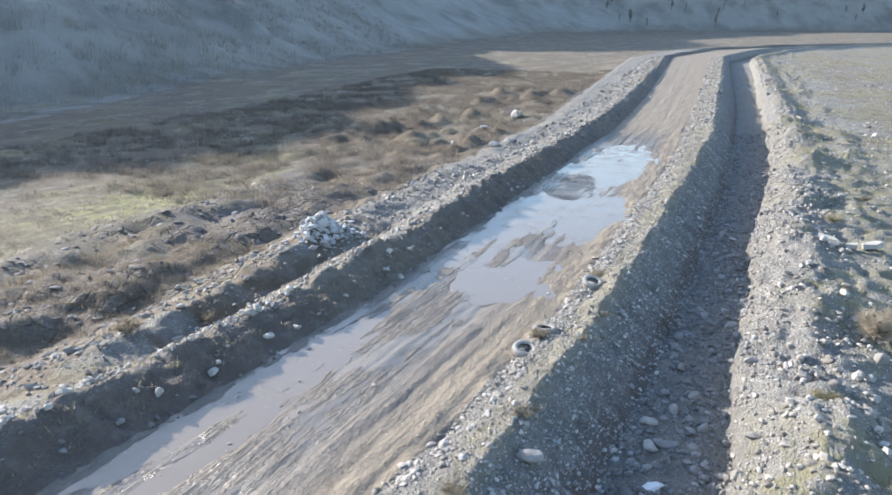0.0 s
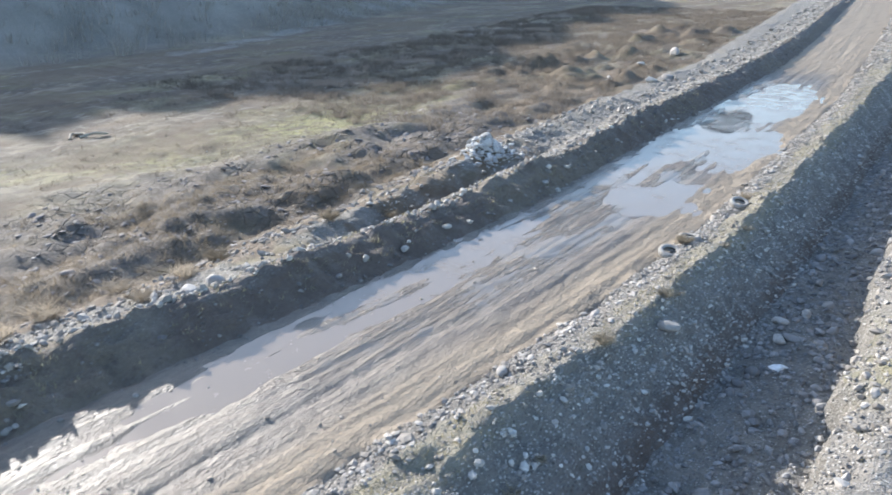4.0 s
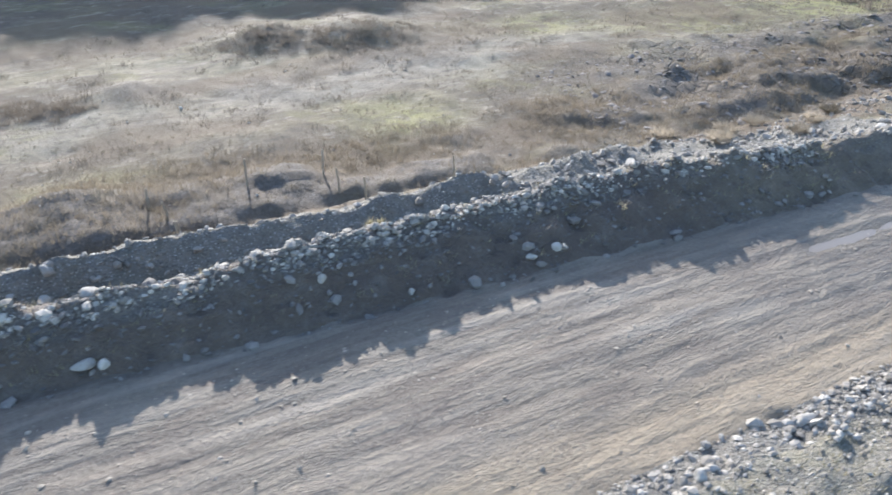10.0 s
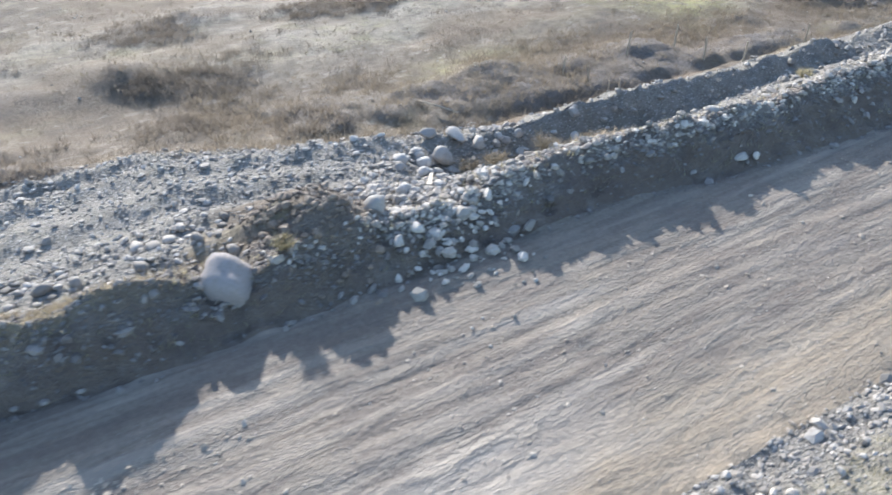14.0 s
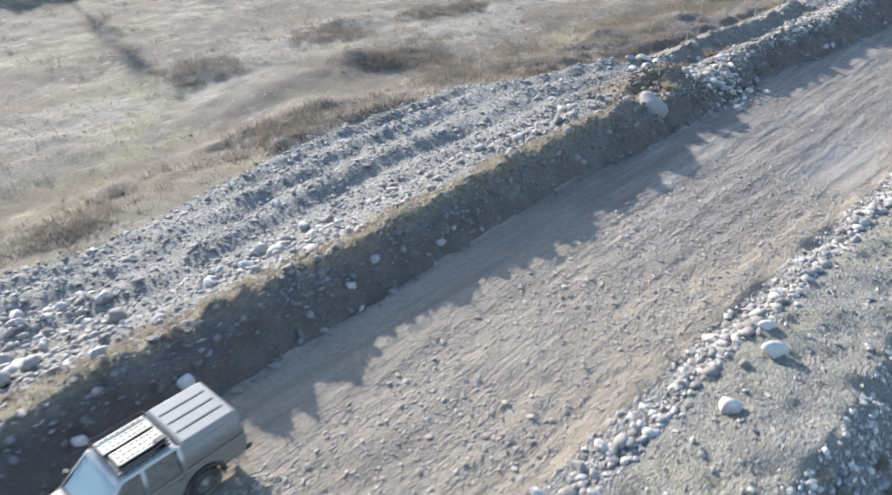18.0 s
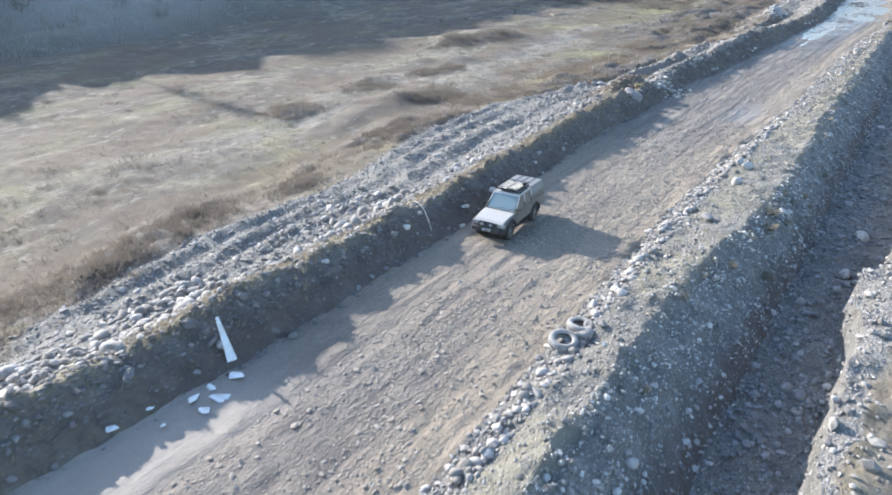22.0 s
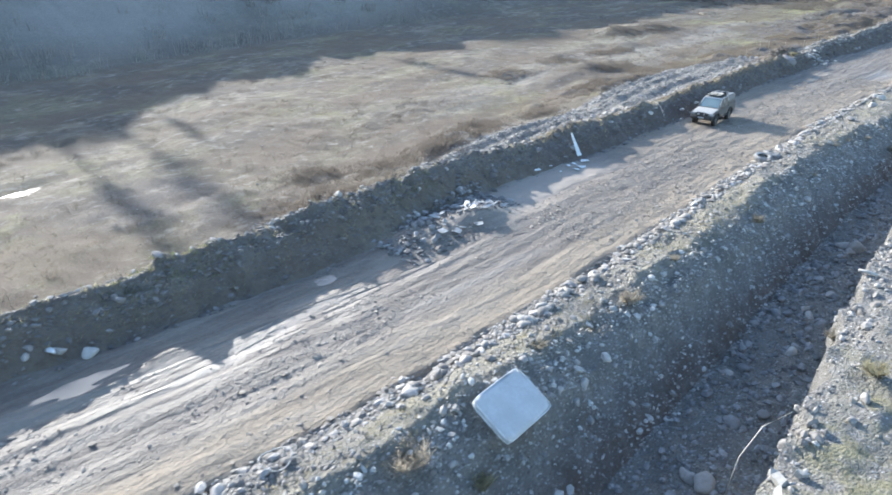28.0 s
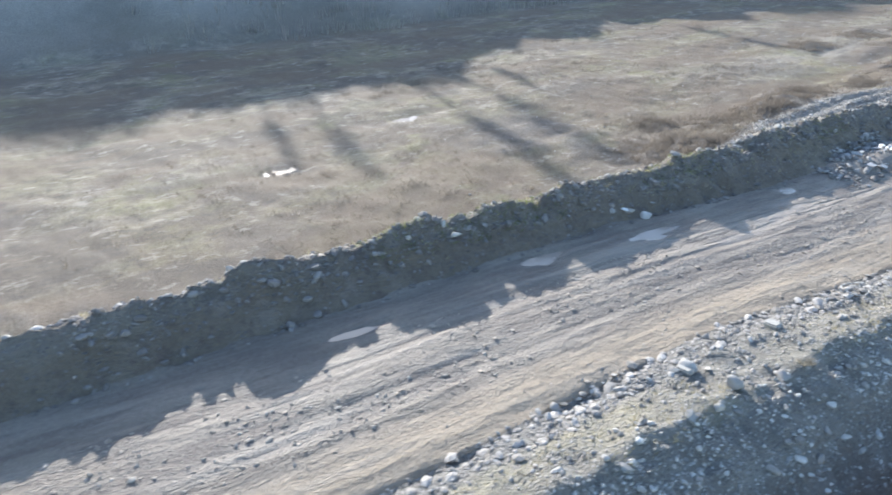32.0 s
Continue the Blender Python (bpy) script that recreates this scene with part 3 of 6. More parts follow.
        # heaps
        for hx, hy, hh, sx, sy in MOUNDS:
            z = z + hh * np.exp(-((x - hx) / sx) ** 2 - ((y - hy) / sy) ** 2) * (1 + 0.35 * fbm(x, y, 1.5, 3))
    return z


MOUNDS = [(-6.5, -112.0, 0.5, 0.9, 1.3), (-23.9, -42.0, 0.75, 1.5, 1.9), (-22.5, -41.8, 0.95, 0.95, 1.2), (-20.9, -45.9, -0.3, 0.7, 0.9), (-61.5, -10.5, 0.75, 3.8, 3.8), (-59.5, -2.8, 0.8, 4.4, 4.6), (-52, -22, 0.4, 3, 2.5), (-46, -44, 0.45, 2.0, 3.5), (-40, -52, 0.4, 1.5, 3.0),
          (-54, -38, 0.45, 2, 3.5), (-25.2, 35.6, 1.0, 1.2, 1.5), (-16.4, -101.2, 0.6, 1.1, 1.6), (-17.0, -104.5, 0.35, 1.2, 2.6), (-31, 28, 0.7, 2.5, 2.0), (-36, -27, 0.6, 2, 2.5), (-34, -17, 0.5, 1.5, 3),
          (-42.7, -54.9, -0.3, 1.2, 1.8), (-44.2, -100.3, -0.3, 1.0, 3.2), (-56.8, -107, -0.3, 1.4, 4.4), (-49.4, -124.3, -0.3, 1.2, 2.0), (-43.7, -26.7, -0.25, 0.9, 1.6)]
# hollows in the road: x, y, half width, half length, depth
HOLLOWS = [(-14.4, 45, 2.4, 11.0, 0.10), (-13.3, 63, 3.3, 11.0, 0.10), (-10.4, 46, 2.0, 6.0, 0.09), (-15.3, 14, 1.5, 14.0, 0.07), (-16.75, -110.2, 0.5, 0.7, 0.08), (-11.2, 31.5, 2.0, 3.0, 0.07), 
           (-16.2, -119, 0.55, 1.5, 0.09), (-15.75, -132.6, 0.2, 1.1, 0.09), (-16.6, -124.5, 0.4, 1.3, 0.08)]


def hollow(x, y):
    d = 0.0
    for hx, hy, a, l, deep in HOLLOWS:
        d = np.maximum(d, deep * (1 - smooth(0.1, 1.5, ((x - hx) / a) ** 2 + ((y - hy) / l) ** 2 + 0.7 * fbm(x + 60, y * 0.6, 1.8, 4))))
    return d


SCRUB_PATCHES = ((-52.2, -41.2, 2.4), (-43.4, -39.6, 2.2), (-52, -30.5, 1.8), (-51, -27, 1.8), (-38, -75.4, 2.2), (-36.4, -68.5, 1.8), (-37.4, -56.3, 1.6), (-37.2, -42.8, 2.0), (-44, -43, 1.5), (-52, -53, 2.4), (-36.5, -83, 2.2), (-33.5, -93, 2.0), (-37.5, -88.5, 2.6), (-36, -97.5, 2.6), (-41.5, -92.5, 2.2))


def clods(x, y):
    """Where dark turf lies heaped: along the terrace foot, in the gullies, on the hummocks."""
    t = toe_l(y) + bend(y)
    band = smooth(-7, -4.5, x - t) * (1 - smooth(-1.0, 0.2, x - t)) * smooth(-110, -98, y) * (1 - smooth(2, 10, y))
    c = band * smooth(-0.12, 0.18, fbm(x, y, 6.0, 3))
    gully = smooth(4, 12, y) * (1 - smooth(52, 66, y)) * smooth(-46, -40, x) * (1 - smooth(-2, 0.5, x - t))
    c = np.maximum(c, gully * smooth(-0.4, 0.0, fbm(x + 9, y, 5.0, 3)))
    far = smooth(-62, -40, x - bend(y)) * (1 - smooth(-12, -8, x - t)) * (1 - smooth(20, 40, y))
    c = np.maximum(c, 0.7 * far * smooth(0.22, 0.4, fbm(x - 5, y * 0.7, 8.0, 3)))
    for hx, hy, s in ((-61.5, -10.5, 4.2), (-59.5, -2.8, 5.0), (-52, -22, 2.5), (-54, -38, 2.4), (-46, -44, 2.4), (-40, -52, 2.2), (-23.6, -42.0, 2.2)) + SCRUB_PATCHES:
        c = np.maximum(c, 0.6 * np.exp(-((x - hx) ** 2 + (y - hy) ** 2) / s ** 2))
    return c


def rows_of_y():
    y = list(np.arange(-152, 64, 0.22))
    step = 0.22
    while y[-1] < 4200:
        step *= 1.035
        y.append(y[-1] + step)
    step, low = 0.22, [-152.0]
    while low[-1] > -1500:
        step *= 1.12
        low.append(low[-1] - step)
    return np.array(low[:0:-1] + y)


def grid_mesh(name, cols, ys, material, zone=None):
    """A sheet of the land from columns of x (arrays over ys)."""
    X = np.stack(cols, 1)
    Y = np.repeat(ys[:, None], X.shape[1], 1)
    Z = height(X, Y)
    n, c = X.shape
    idx = np.arange(n * c).reshape(n, c)
    quads = np.stack([idx[:-1, :-1], idx[:-1, 1:], idx[1:, 1:], idx[1:, :-1]], -1).reshape(-1, 4)
    me = fast_mesh(name, np.stack([X, Y, Z], -1).reshape(-1, 3), quads)
    for key, fn in (zone or {}).items():
        at = me.attributes.new(key, "FLOAT", "POINT")
        at.data.foreach_set("value", fn(X, Y).reshape(-1).astype(np.float32))
    me.materials.append(material)
    return new(name, me)


def fast_mesh(name, verts, faces, soft=True):
    """A mesh from arrays; all faces have the same number of corners."""
    me = bpy.data.meshes.new(name)
    n, k = faces.shape
    me.vertices.add(len(verts))
    me.vertices.foreach_set("co", np.asarray(verts, np.float32).reshape(-1))
    me.loops.add(n * k)
    me.loops.foreach_set("vertex_index", faces.reshape(-1).astype(np.int32))
    me.polygons.add(n)
    me.polygons.foreach_set("loop_start", np.arange(0, n * k, k, dtype=np.int32))
    me.polygons.foreach_set("use_smooth", np.full(n, soft))
    me.update(calc_edges=True)
    return me


def between(a, c, n, last=False):
    return [a + (c - a) * k / n for k in range(n + (1 if last else 0))]


ys = rows_of_y()
SX, SZ = section(ys)
B = bend(ys)
far_left = [d + B * 0 for d in (-3000, -1800, -1100, -800, -650, -560, -500, -460, -430, -400, -375, -350, -330, -315, -300, -287, -274)]
left_cols = far_left + between(-260 + B * 0, SX[0] - 15, 36) + between(SX[0] - 15, SX[0], 14) + between(SX[0], SX[1], 56) + between(SX[1], SX[2], 18) + between(SX[2], SX[3], 16) + between(SX[3], SX[5], 28, True)
MOSS = ((1.3, -107.6, 1.3, 1.1), (0.4, -106.6, 0.7, 0.8), (1.3, -104.6, 0.9, 0.8), (3.6, 44.4, 1.8, 1.2), (5.5, 43.0, 2.2, 1.6), (6.5, 47.5, 1.6, 2.4), (2.6, 17.6, 0.9, 1.6), (5.5, 21.0, 1.4, 2.0))
TURF_R = lambda X, Y: np.clip(smooth(-0.25, 0.25, fbm(X, Y, 9, 3) + 0.35 * smooth(1.5, 4, X - bank_r(Y) - bend(Y)) - 0.25) + sum(1.4 * np.exp(-((X - mx_) / a_) ** 2 - ((Y - my_) / b_) ** 2) for mx_, my_, a_, b_ in MOSS), 0, 1.3)
GREENS = ((-44, 42, 5, 7), (-40, 52.5, 4, 4), (-39.8, -7.5, 2.6, 3.2), (-55, 12.3, 3, 4), (-47.6, 40, 3, 6), (-40.5, -66.2, 2.6, 3.0), (-50, 25, 5, 8), (-37.5, -26.5, 2.0, 3.0), (-24.5, -128, 1.2, 5))
track_x = line((40, -97), (70, -101), (134, -124), (217, -146), (262, -150), (330, -160))
zone_left = {"gravel": lambda X, Y: np.clip(smooth(-0.8, 0.8, X - bend(Y) - np.where(Y < -31, toe_l(Y), outer_x(Y) - 1.2)) + 0.12 * smooth(4, 14, Y) * (1 - smooth(50, 70, Y)) * smooth(-46, -36, X) - 0.75 * smooth(2, 10, Y) * (1 - smooth(34, 50, Y)) * (1 - smooth(-2.6, -1.6, X - crest_l(Y))) * smooth(-0.25, 0.1, fbm(X + 30, Y, 4.0, 4)) + 0.35 * smooth(150, 260, Y) * smooth(-120, -60, X) + 0.9 * np.exp(-((X - track_x(Y)) / 2.6) ** 2) * smooth(45, 70, Y) * (1 - smooth(300, 340, Y)) - 1.8 * np.exp(-((X + 23.4) / 2.6) ** 2 - ((Y + 42.2) / 2.8) ** 2) - 0.6 * smooth(-2.4, -1.5, X - crest_l(Y)) * (1 - smooth(-50, -40, Y)) * smooth(-0.1, 0.3, fbm(X, Y, 5, 3)), 0, 1),
             "green": lambda X, Y: np.clip(sum(np.exp(-((X - gx) / ga) ** 2 - ((Y - gy) / gb) ** 2) for gx, gy, ga, gb in GREENS), 0, 1), "clod": clods, "brown": lambda X, Y: smooth(-13, -5, X - toe_l(Y) - bend(Y) + 3.5 * fbm(X, Y, 7.0, 3)) * smooth(-112, -95, Y) * (1 - smooth(40, 60, Y)), "pale": lambda X, Y: np.exp(-((X + 49 + 3 * fbm(X, Y, 12.0, 3)) / 6.0) ** 2) * smooth(-75, -50, Y) * (1 - smooth(8, 30, Y)), "crack": lambda X, Y: smooth(6, 14, Y) * (1 - smooth(46, 58, Y)) * smooth(-48, -42, X) * (1 - smooth(-1.5, 0, X - outer_x(Y))) * smooth(-0.2, 0.15, fbm(X - 70, Y, 6.0, 3)), "wood": lambda X, Y: smooth(-8, 12, hill_foot(Y) - X), "turf": lambda X, Y: 0.15 * np.ones_like(X)}
tagged(grid_mesh("ground", left_cols, ys, M_FIELD, zone_left), "straw-coloured winter pasture with bare earth below a shaded hillside", "ground", kind="structure")
TURF_L = lambda X, Y: np.clip(1.0 * (1 - smooth(0.3, 0.9, X - crest_l(Y) - bend(Y))) * smooth(-98, -92, Y) * (1 - smooth(-52, -44, Y)) + 0.03 + 0.3 * smooth(-0.1, 0.3, fbm(X * 0, Y, 14, 3)) + 0.3 * smooth(95, 110, -Y), 0, 1)
tagged(grid_mesh("embankment_1", between(SX[5], SX[6], 9) + between(SX[6], SX[7], 22, True), ys, M_BANK, {"turf": TURF_L, "soil": lambda X, Y: smooth(0.3, 1.4, X - crest_l(Y) - bend(Y) - 0.25 + 0.5 * fbm(X * 0, Y, 6.0, 3)) + 0.35 * smooth(-6, 4, Y) * (1 - smooth(60, 80, Y))}), "low bank of cobbles and earth bulldozed along the road", "embankment", kind="structure")
road_u = lambda X, Y: (X - foot_l(Y) - bend(Y)) / (edge_r(Y) - foot_l(Y))
wet_zone = lambda X, Y: np.clip(np.clip(smooth(-14, 0, Y) * (1 - smooth(75, 90, Y)) + 0.3 * smooth(-150, -122, Y) * (1 - smooth(-108, -94, Y)) + 0.15, 0, 1) * (1 - smooth(0.72, 0.86, road_u(X, Y))) + 8 * hollow(X, Y) + 0.8 * np.exp(-((X + 13.4) / 1.3) ** 2 - ((Y + 42) / 4.5) ** 2), 0, 1)
streak_zone = lambda X, Y: np.clip(0.3 + 0.7 * smooth(-62, -52, Y) * (1 - smooth(-8, 8, Y)) + 0.8 * (1 - smooth(-108, -98, Y)), 0, 1) * (1 - 0.45 * smooth(0.62, 0.85, road_u(X, Y)))
sand_zone = lambda X, Y: np.clip(smooth(0.68, 0.86, road_u(X, Y) + 0.06 * fbm(X, Y * 0.3, 2.0, 3)) + 0.6 * smooth(-88, -80, Y) * (1 - smooth(-62, -50, Y)) + smooth(80, 90, Y), 0, 1)
# Pale clay patches; the band near y -112 also paints sun glare.
tagged(grid_mesh("road", between(SX[7], SX[8], 80, True), ys, M_ROAD, {"wet": wet_zone, "sand": sand_zone, "streak": streak_zone, "silt_glare": lambda X, Y: np.clip(0.55 * np.exp(-((X + 12.75 + 0.5 * fbm(X, Y, 1.2, 3)) / 0.95) ** 6 - ((Y + 42.3 + fbm(X + 7, Y, 1.6, 3)) / 3.6) ** 6) + 1.15 * np.exp(-((X + 17.7 - 0.16 * (-93 - Y) * (Y < -93)) / 1.5) ** 4 - ((Y + 95.0) / 6.6) ** 4) + 0.3 * fbm(X, Y, 1.5, 3) * np.exp(-((X + 17.2) / 2.4) ** 4 - ((Y + 95.0) / 7.5) ** 4) + 0.6 * np.exp(-((X + 14.6 + 0.6 * fbm(X * 0, Y, 5.0, 2)) / 0.9) ** 4 - ((Y + 112.5) / 8.5) ** 4) * smooth(-0.25, 0.25, fbm(X * 3, Y * 0.25, 1.0, 3)), 0, 1), "slick": lambda X, Y: np.clip(smooth(3, 14, Y) * (1 - smooth(72, 80, Y)) * smooth(0.02, 0.1, road_u(X, Y)) * (1 - smooth(0.55, 0.75, road_u(X, Y))) + 0.3 * np.exp(-((X + 13.0) / 1.5) ** 2 - ((Y + 43) / 2.6) ** 2) + 0.3 * np.exp(-((X + 14.4) / 1.0) ** 4 - ((Y + 114.5) / 4.5) ** 4), 0, 1)}), "wet rutted dirt road with puddles and loose stones", "road", kind="structure")
tagged(grid_mesh("embankment_2", between(SX[8], SX[9], 10) + between(SX[9], SX[10], 14) + between(SX[10], SX[11], 16) + between(SX[11], SX[12], 14) + between(SX[12], SX[13], 12, True), ys, M_GRAVEL, {"soil": lambda X, Y: 0.45 * smooth(1.0, 2.2, X - crest_r(Y) - bend(Y) + 0.4 * fbm(X * 0, Y, 5.0, 3)) + 0.16 * smooth(-1.0, -0.7, X - ditch_l(Y) - bend(Y) + 0.2 * fbm(X, Y, 2.0, 3)), "turf": lambda X, Y: smooth(0.8, 1.3, X - edge_r(Y) - bend(Y)) * (1 - smooth(0.0, 0.7, X - crest_r(Y) - bend(Y))) * (0.2 + 0.5 * smooth(-0.2, 0.2, fbm(X, Y, 3.0, 4)))}), "bank of grey gravel with a grassy crest above a ditch", "embankment", kind="structure")
tagged(grid_mesh("ditch_bed", between(SX[13], SX[14], 20) + between(SX[14], SX[15], 8, True), ys, M_DITCH, {"turf": lambda X, Y: 0.1 * np.ones_like(X)}), "dry ditch bed of dark cobbles in deep shade", "ditch", kind="structure")
right_cols = between(SX[15], SX[16], 10) + between(SX[16], SX[17], 16) + between(SX[17], SX[18], 14) + between(SX[18], SX[19], 16) + between(SX[19], SX[19] + 30, 24) + [SX[19] + d for d in (30, 36, 45, 60, 80, 110, 150, 210, 300, 450, 700, 1100, 1800, 3200)]
tagged(grid_mesh("gravel_plain", right_cols, ys, M_FIELD, {"gravel": lambda X, Y: 1.0 - 0.5 * smooth(3, 14, X - bank_r(Y) - bend(Y) + 4 * fbm(X, Y, 7, 3)) - (0.5 + 0.3 * smooth(-98, -92, Y) * (1 - smooth(-60, -50, Y))) * smooth(0.4, 1.4, X - bank_r(Y) - bend(Y) + fbm(X, Y, 2, 3)) * (1 - smooth(9, 22, X - bank_r(Y) - bend(Y) + 5 * fbm(X, Y, 6, 3))) * smooth(-104, -98, Y) * (1 - smooth(-80, -70, Y)), "clod": lambda X, Y: 0 * X, "brown": lambda X, Y: 0 * X, "pale": lambda X, Y: smooth(0.5, 2.0, X - bank_r(Y) - bend(Y) + fbm(X, Y, 2, 3)) * (1 - smooth(9, 22, X - bank_r(Y) - bend(Y) + 5 * fbm(X, Y, 6, 3))) * smooth(-104, -98, Y) * (1 - smooth(-80, -70, Y)), "crack": lambda X, Y: 0 * X, "wood": lambda X, Y: smooth(500, 700, Y - 0.2 * X) * 0.6, "turf": TURF_R}), "grey gravel plain with thin grass and moss", "ground", kind="structure")


# ---- builders ----
def part(name, bm, material, parent=None, label="", soft=False):
    """One mesh object from a bmesh, under a thing or a part."""
    me = bpy.data.meshes.new(name)
    bm.normal_update()
    bm.to_mesh(me)
    bm.free()
    if soft:
        me.polygons.foreach_set("use_smooth", np.full(len(me.polygons), True))
    me.materials.append(material)
    ob = new(name, me)
    ob.parent = parent
    if label:
        ob["label"] = label
    return ob


def thing(name, m, label, category, group=""):
    ob = new(name)
    ob.empty_display_size = 0.2
    ob.matrix_world = m
    return tagged(ob, label, category, group)


def prism(outline, y0, y1, bev=0.0, taper=None, seg=2):
    """Extrudes an outline in x and z from y0 to y1. taper(x, z) scales y."""
    bm = bmesh.new()
    a = [bm.verts.new((x, y0, z)) for x, z in outline]
    c = [bm.verts.new((x, y1, z)) for x, z in outline]
    bm.faces.new(a)
    bm.faces.new(c[::-1])
    n = len(outline)
    for k in range(n):
        bm.faces.new((a[(k + 1) % n], a[k], c[k], c[(k + 1) % n]))
    bmesh.ops.recalc_face_normals(bm, faces=bm.faces)
    if taper:
        mid = (y0 + y1) / 2
        for v in bm.verts:
            v.co.y = mid + (v.co.y - mid) * taper(v.co.x, v.co.z)
    if bev:
        bmesh.ops.bevel(bm, geom=bm.edges[:], offset=bev, segments=seg, profile=0.6, affect="EDGES", clamp_overlap=True)
    return bm


def box(size, at=(0, 0, 0), bev=0.0, turn=None):
    bm = bmesh.new()
    bmesh.ops.create_cube(bm, size=1)
    bmesh.ops.scale(bm, vec=size, verts=bm.verts)
    if bev:
        bmesh.ops.bevel(bm, geom=bm.edges[:], offset=bev, segments=2, affect="EDGES", clamp_overlap=True)
    if turn is not None:
        bmesh.ops.transform(bm, matrix=turn, verts=bm.verts)
    bmesh.ops.translate(bm, vec=at, verts=bm.verts)
    return bm


def slab(corners, thick):
    """A thin plate on four corners, thickened along its normal."""
    bm = bmesh.new()
    p = [Vector(c) for c in corners]
    n = (p[1] - p[0]).cross(p[3] - p[0]).normalized() * thick
    a = [bm.verts.new(v) for v in p]
    c = [bm.verts.new(v + n) for v in p]
    bm.faces.new(a[::-1])
    bm.faces.new(c)
    for k in range(len(p)):
        bm.faces.new((a[k], a[(k + 1) % len(p)], c[(k + 1) % len(p)], c[k]))
    bmesh.ops.recalc_face_normals(bm, faces=bm.faces)
    return bm


def tube(bm, points, radius, sides=6, taper=1.0):
    """A bent tube through points, added to bm."""
    pts = [Vector(p) for p in points]
    rings = []
    for k, p in enumerate(pts):
        d = (pts[min(k + 1, len(pts) - 1)] - pts[max(k - 1, 0)]).normalized()
        side = d.orthogonal().normalized()
        up = d.cross(side)
        r = radius * (1 + (taper - 1) * k / max(len(pts) - 1, 1))
        rings.append([bm.verts.new(p + r * (side * math.cos(2 * math.pi * i / sides) + up * math.sin(2 * math.pi * i / sides))) for i in range(sides)])
    for a, c in zip(rings, rings[1:]):
        for i in range(sides):
            bm.faces.new((a[i], a[(i + 1) % sides], c[(i + 1) % sides], c[i]))
    bm.faces.new(rings[0][::-1])
    bm.faces.new(rings[-1])
    return bm


def lathe(profile, sides=28, axis="Y"):
    """Turns (radius, offset) pairs round an axis; the profile is closed."""
    bm = bmesh.new()
    rings = []
    for i in range(sides):
        a = 2 * math.pi * i / sides
        rings.append([bm.verts.new((r * math.cos(a), o, r * math.sin(a)) if axis == "Y" else (r * math.cos(a), r * math.sin(a), o)) for r, o in profile])
    n = len(profile)
    for i in range(sides):
        p, q = rings[i], rings[(i + 1) % sides]
        for k in range(n):
            bm.faces.new((p[k], p[(k + 1) % n], q[(k + 1) % n], q[k]))
    bmesh.ops.recalc_face_normals(bm, faces=bm.faces)
    return bm


def ground_at(x, y):
    return float(height(np.array([[x]], float), np.array([[y]], float))[0, 0])


# ---- plain materials of the things ----
def plain(name, colour, rough=0.6, metal=0.0, grain=0.25, scale=14.0, dirt=None, relief=0.15):
    m, nt, b = mat(name, rough, metal)
    tc = nt.nodes.new("ShaderNodeTexCoord").outputs["Object"]
    n = noise_tex(nt, tc, scale, 6)
    n2 = noise_tex(nt, tc, scale / 7, 4)
    lo = tuple(c * (1 - grain) for c in colour)
    hi = tuple(min(1, c * (1 + grain)) for c in colour)
    col = ramp(nt, n, [(0.3, lo), (0.7, hi)])
    if dirt:
        col = mix(nt, ramp(nt, n2, [(0.45, grey(0.0)), (0.65, grey(0.8))]), col, dirt)
    nt.links.new(col, b.inputs["Base Color"])
    bump(nt, b, n, relief, 0.01)
    return m


def car_paint(name, colour, mud_top, gloss=0.32):
    """White paint under dust and mud thrown up from the wheels."""
    m, nt, b = mat(name, 0.4)
    tc = nt.nodes.new("ShaderNodeTexCoord").outputs["Object"]
    sep = nt.nodes.new("ShaderNodeSeparateXYZ")
    nt.links.new(tc, sep.inputs[0])
    n = noise_tex(nt, tc, 5.0, 8, 0.65)
    n2 = noise_tex(nt, tc, 30.0, 5, 0.7)
    level = maths(nt, "ADD", maths(nt, "MULTIPLY", maths(nt, "SUBTRACT", mud_top, sep.outputs[2]), 1.6), n)
    mud = ramp(nt, level, [(0.35, grey(0.12)), (0.75, grey(0.95))])
    mudcol = ramp(nt, n2, [(0.3, (0.105, 0.087, 0.07)), (0.7, (0.205, 0.172, 0.14))])
    col = mix(nt, mud, colour, mudcol)
    nt.links.new(col, b.inputs["Base Color"])
    nt.links.new(ramp(nt, mud, [(0.0, grey(gloss)), (0.8, grey(0.85))]), b.inputs["Roughness"])
    bump(nt, b, maths(nt, "MULTIPLY", n2, mud), 0.3, 0.01)
    return m


def glass(name, sky_tint):
    m, nt, b = mat(name, 0.03)
    b.inputs["Base Color"].default_value = (*sky_tint, 1)
    # Lowered transmission lets the pale base colour stand in for reflected sky.
    b.inputs["Transmission Weight"].default_value = 0.62
    b.inputs["IOR"].default_value = 1.45
    tc = nt.nodes.new("ShaderNodeTexCoord").outputs["Object"]
    nt.links.new(ramp(nt, noise_tex(nt, tc, 6, 6), [(0.4, grey(0.03)), (0.7, grey(0.2))]), b.inputs["Roughness"])
    return m


M_PAINT = car_paint("white_paint", (0.56, 0.54, 0.51), 1.5, 0.5)
M_HOOD = car_paint("white_bonnet_paint", (0.52, 0.49, 0.45), 0.85, 0.55)
M_CANOPY = car_paint("grey_canopy", (0.24, 0.24, 0.235), 1.5, 0.6)
M_GLASS = glass("window_glass", (0.62, 0.74, 0.75))
M_TYRE = plain("tyre_rubber", (0.045, 0.041, 0.037), 0.88, dirt=(0.15, 0.122, 0.095))
